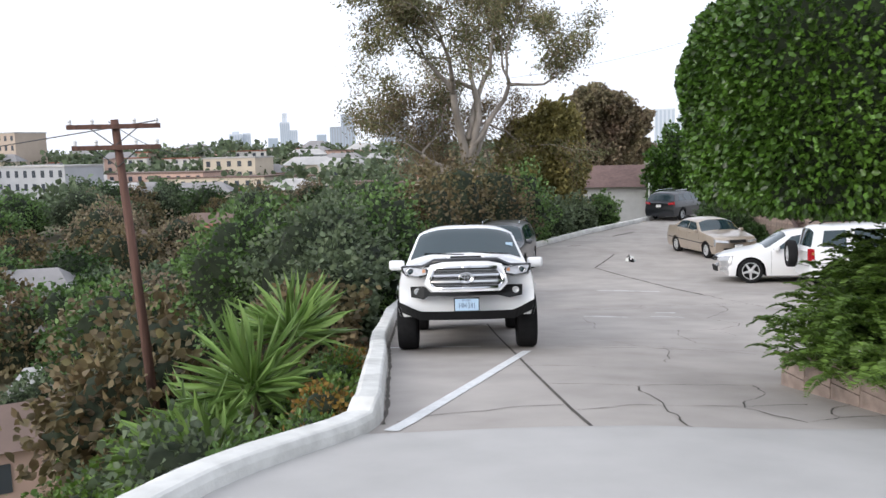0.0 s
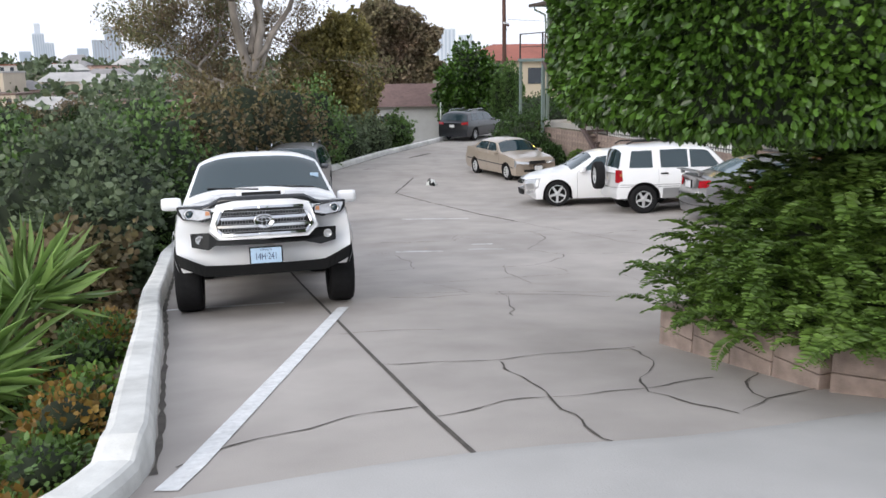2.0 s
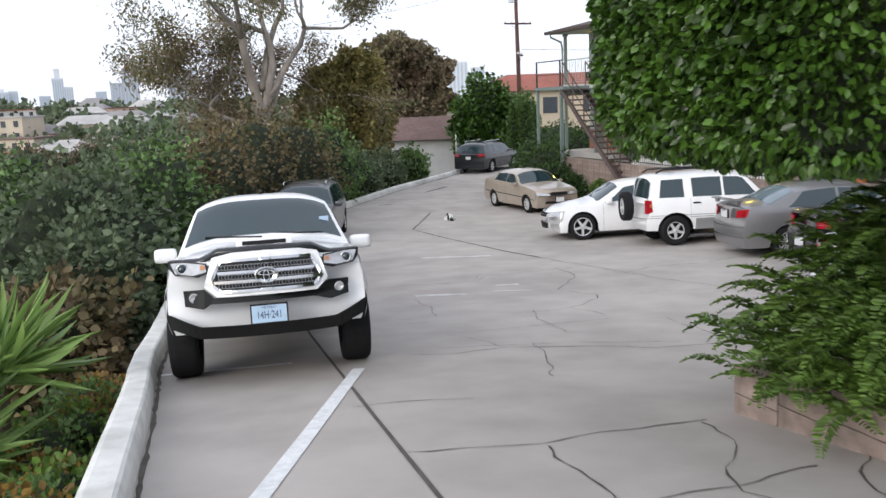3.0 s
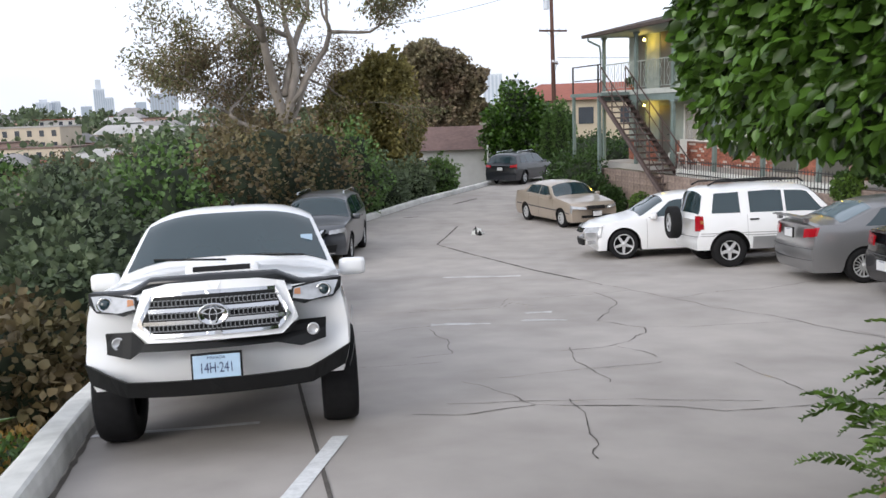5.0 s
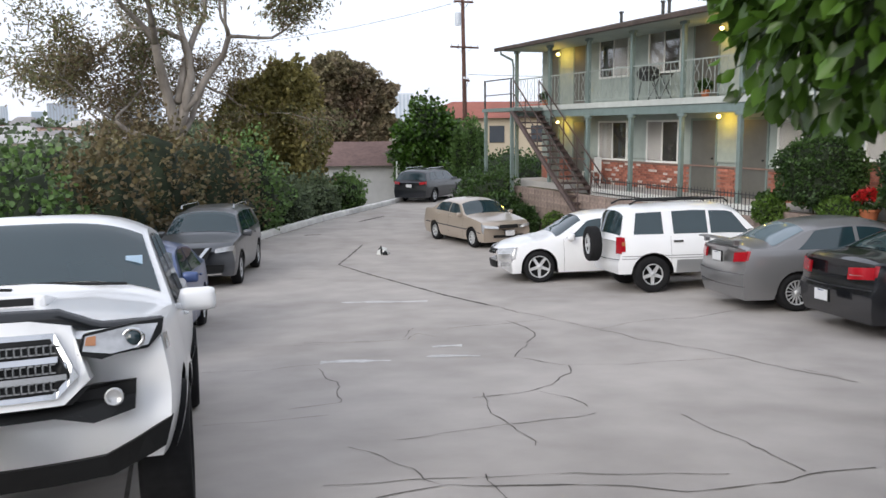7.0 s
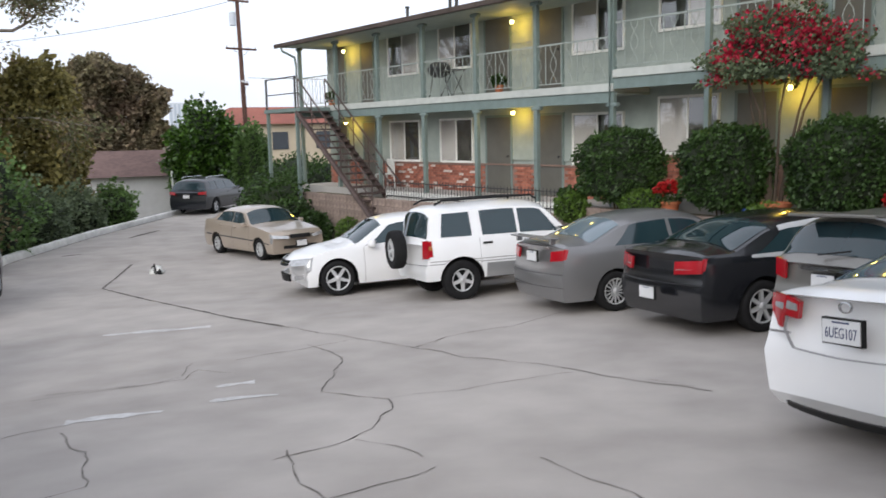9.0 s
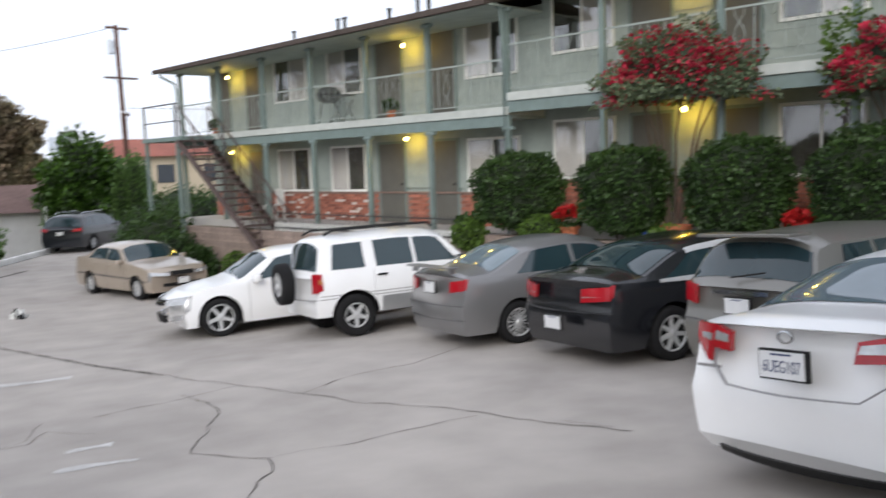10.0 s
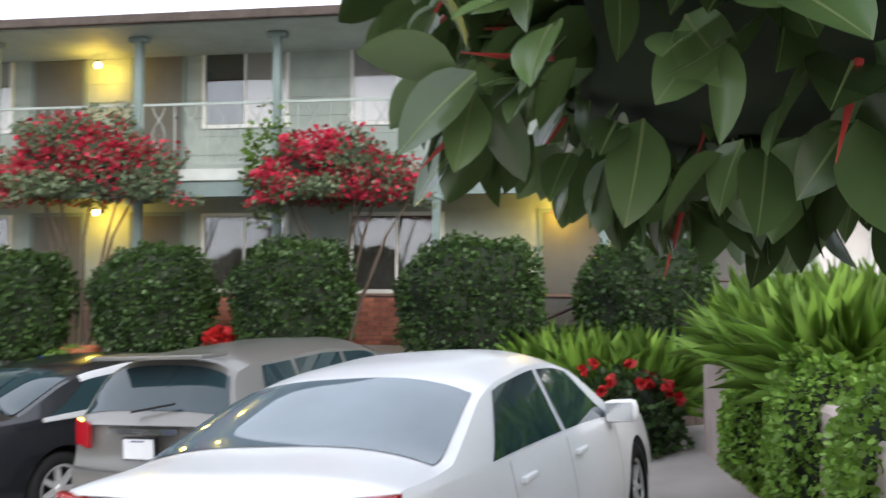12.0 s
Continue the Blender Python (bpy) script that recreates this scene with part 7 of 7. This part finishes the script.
# two solid lumps coloured as the shade between the boughs
part("foliage_shade_fill", blob(tuple(rc), tuple(rh), 2.3, 0.82, 18, 0.2), SHADE_CORE, rub, smooth=True)
part("foliage_shade_fill", blob(low_c, low_h, 4.0, 0.8, 18, 0.15), SHADE_CORE, rub, smooth=True)

WALL2 = [(7.9, 8.76), (9.6, 8.85), (11.6, 9.0), (13.2, 9.22), (13.5, 9.1), (13.6, 8.6), (13.6, 6.5)]
rows = []
P2 = []
for (x0, y0), (x1, y1) in zip(WALL2, WALL2[1:]):
    for k in range(6):
        P2.append((x0 + (x1 - x0) * k / 6, y0 + (y1 - y0) * k / 6))
for k, (x, y) in enumerate(P2):
    a, b = P2[max(0, k - 1)], P2[min(len(P2) - 1, k + 1)]
    d = Vector((b[0] - a[0], b[1] - a[1])).normalized()
    nx, ny = d.y, -d.x
    top = -0.42 + 0.02 * math.sin(x * 3)
    zb = float(lot_z(x, y)) - 0.3
    rows.append([(x - nx * o, y - ny * o, z) for o, z in ((0.0, zb), (0.0, top - 0.03), (-0.03, top), (-0.19, top), (-0.22, top - 0.03), (-0.22, zb))])
tagged(part("planter_wall_stucco", grid_mesh("planter_wall_stucco", np.array(rows)), STUCCO), "curved pink stucco planter wall", "planter wall", kind="structure")
bm = bmesh.new()
bm.faces.new([bm.verts.new((x, y, -0.52)) for x, y in ((7.9, 8.6), (11.6, 8.85), (13.4, 8.95), (13.5, 5.5), (7.9, 5.5))])
tagged(part("planter_soil_upper", bm, EARTH), "dark soil in the upper planter", "soil", kind="structure")
BLADE = np.array([(0, 0, 0), (0.012, 0.35, 0.02), (0.010, 0.70, -0.03), (0, 1, -0.22), (-0.010, 0.70, -0.03), (-0.012, 0.35, 0.02)])


def grass_clump(label, crowns, n, length, seed):
    """Arching narrow blades that spring from several crowns."""
    rg = np.random.default_rng(seed)
    x0, y0, z0 = crowns[0]
    t = thing("lily_grass", Matrix.Translation((x0, y0, z0)), label, "grass clump", "bright grass clumps")
    for x, y, z in crowns:
        o = rg.normal(0, 1, (n, 3))
        o[:, 2] = np.abs(o[:, 2]) * 1.1 + 0.25
        o /= np.linalg.norm(o, axis=1)[:, None]
        a = np.array((x - x0, y - y0, z - z0)) + rg.normal(0, 0.07, (n, 3)) * (1, 1, 0.3)
        part("blade_mass", leaves("blade_mass", a, o, length, rg, 0.1, 0.1, 1.0, BLADE, 0.3), L_BRIGHT, t)["kind"] = "stuff"


grass_clump("arching bright green grass-like plants over the planter wall", [(12.4, 8.75, -0.42), (11.9, 8.4, -0.4), (11.3, 8.65, -0.42), (10.8, 8.3, -0.4), (10.2, 8.5, -0.42), (12.9, 8.4, -0.42), (11.4, 8.0, -0.35)], 460, 0.7, 14)
grass_clump("arching bright green grass-like plants beside the wall", [(14.2, 10.4, -1.15), (14.5, 10.9, -1.15), (14.7, 10.0, -1.1), (14.1, 9.8, -1.15)], 400, 0.75, 15)
for k, (x, y, z, a, b, c) in enumerate([(10.75, 8.98, -0.82, 0.34, 0.26, 0.45), (9.7, 8.78, -0.75, 0.5, 0.28, 0.6), (8.6, 8.6, -0.7, 0.5, 0.3, 0.55)]):
    clump("trailing_shrub", "bright green shrub trailing over the planter wall", "shrub", (x, y, z), (a, b, c), L_BRIGHT, 5200, 0.045, 2.2, 0.2, 0.25, 950 + k, 0.6, 0.6, 0.85, "trailing shrubs")
clump("flowering_shrub", "dark green shrub with scarlet flowers by the wall", "shrub", (13.5, 10.1, -1.3), (0.6, 0.65, 0.55), L_HEDGE, 2600, 0.08, 2.2, 0.3, 0.25, 960, 0, 0.7, 0.8)
rg = np.random.default_rng(97)
pp, oo = ball_points(90, rg, (13.4, 10.1, -1.15), (0.62, 0.66, 0.55), 2, 0.05, 0.2, 0.1)
blooms = thing("scarlet_blooms", Matrix.Translation((13.4, 10.1, -1.0)), "scarlet flower heads on the shrub", "flower_mass")
for q in pp[::4]:
    part("flower_head", leaves("flower_head", np.tile(q - np.array((13.4, 10.1, -1.0)), (12, 1)), rg.normal(0, 1, (12, 3)), 0.075, rg, 0, 0.5, 1.5), L_SCARLET, blooms)
for a, b in (((14.6, 10.0, -1.2), (15.2, 9.0, 0.2)),):
    t = thing("garden_steps_rail", Matrix(), "brown wooden handrail of garden steps", "handrail")
    for dy in (0.0, 1.0):
        part("rail", tube([(15.3, 11.3 - dy, -0.35), (15.9, 9.9 - dy, 0.25), (16.1, 8.9 - dy, 0.25)], 0.03, 6), STAIR, t)
        for x, y, z in ((15.3, 11.3, -0.35), (15.6, 10.6, -0.05), (15.9, 9.9, 0.25), (16.1, 8.9, 0.25)):
            part("baluster", tube([(x, y - dy, z), (x, y - dy, -1.5)], 0.02, 6), STAIR, t)

for k, (u, off, zc, r) in enumerate([(-6.5, -11.5, 5.2, 1.6), (-9.5, -11.8, 5.4, 1.7), (-1.0, -12.5, 4.4, 1.5)]):
    p = bpos(u, off, zc)
    leafy_mass("tree_behind", "green leafy tree behind the roof", [((p.x, p.y, zc), (r * 1.2, r * 1.4, r)), ((p.x, p.y + 1.5, zc - 0.6), (r, r, r * 0.8)), ((p.x, p.y - 1.4, zc - 0.5), (r, r, r * 0.8))], L_FERN, 7000, 0.22, 70 + k, 0.7, trunk=-2.0)
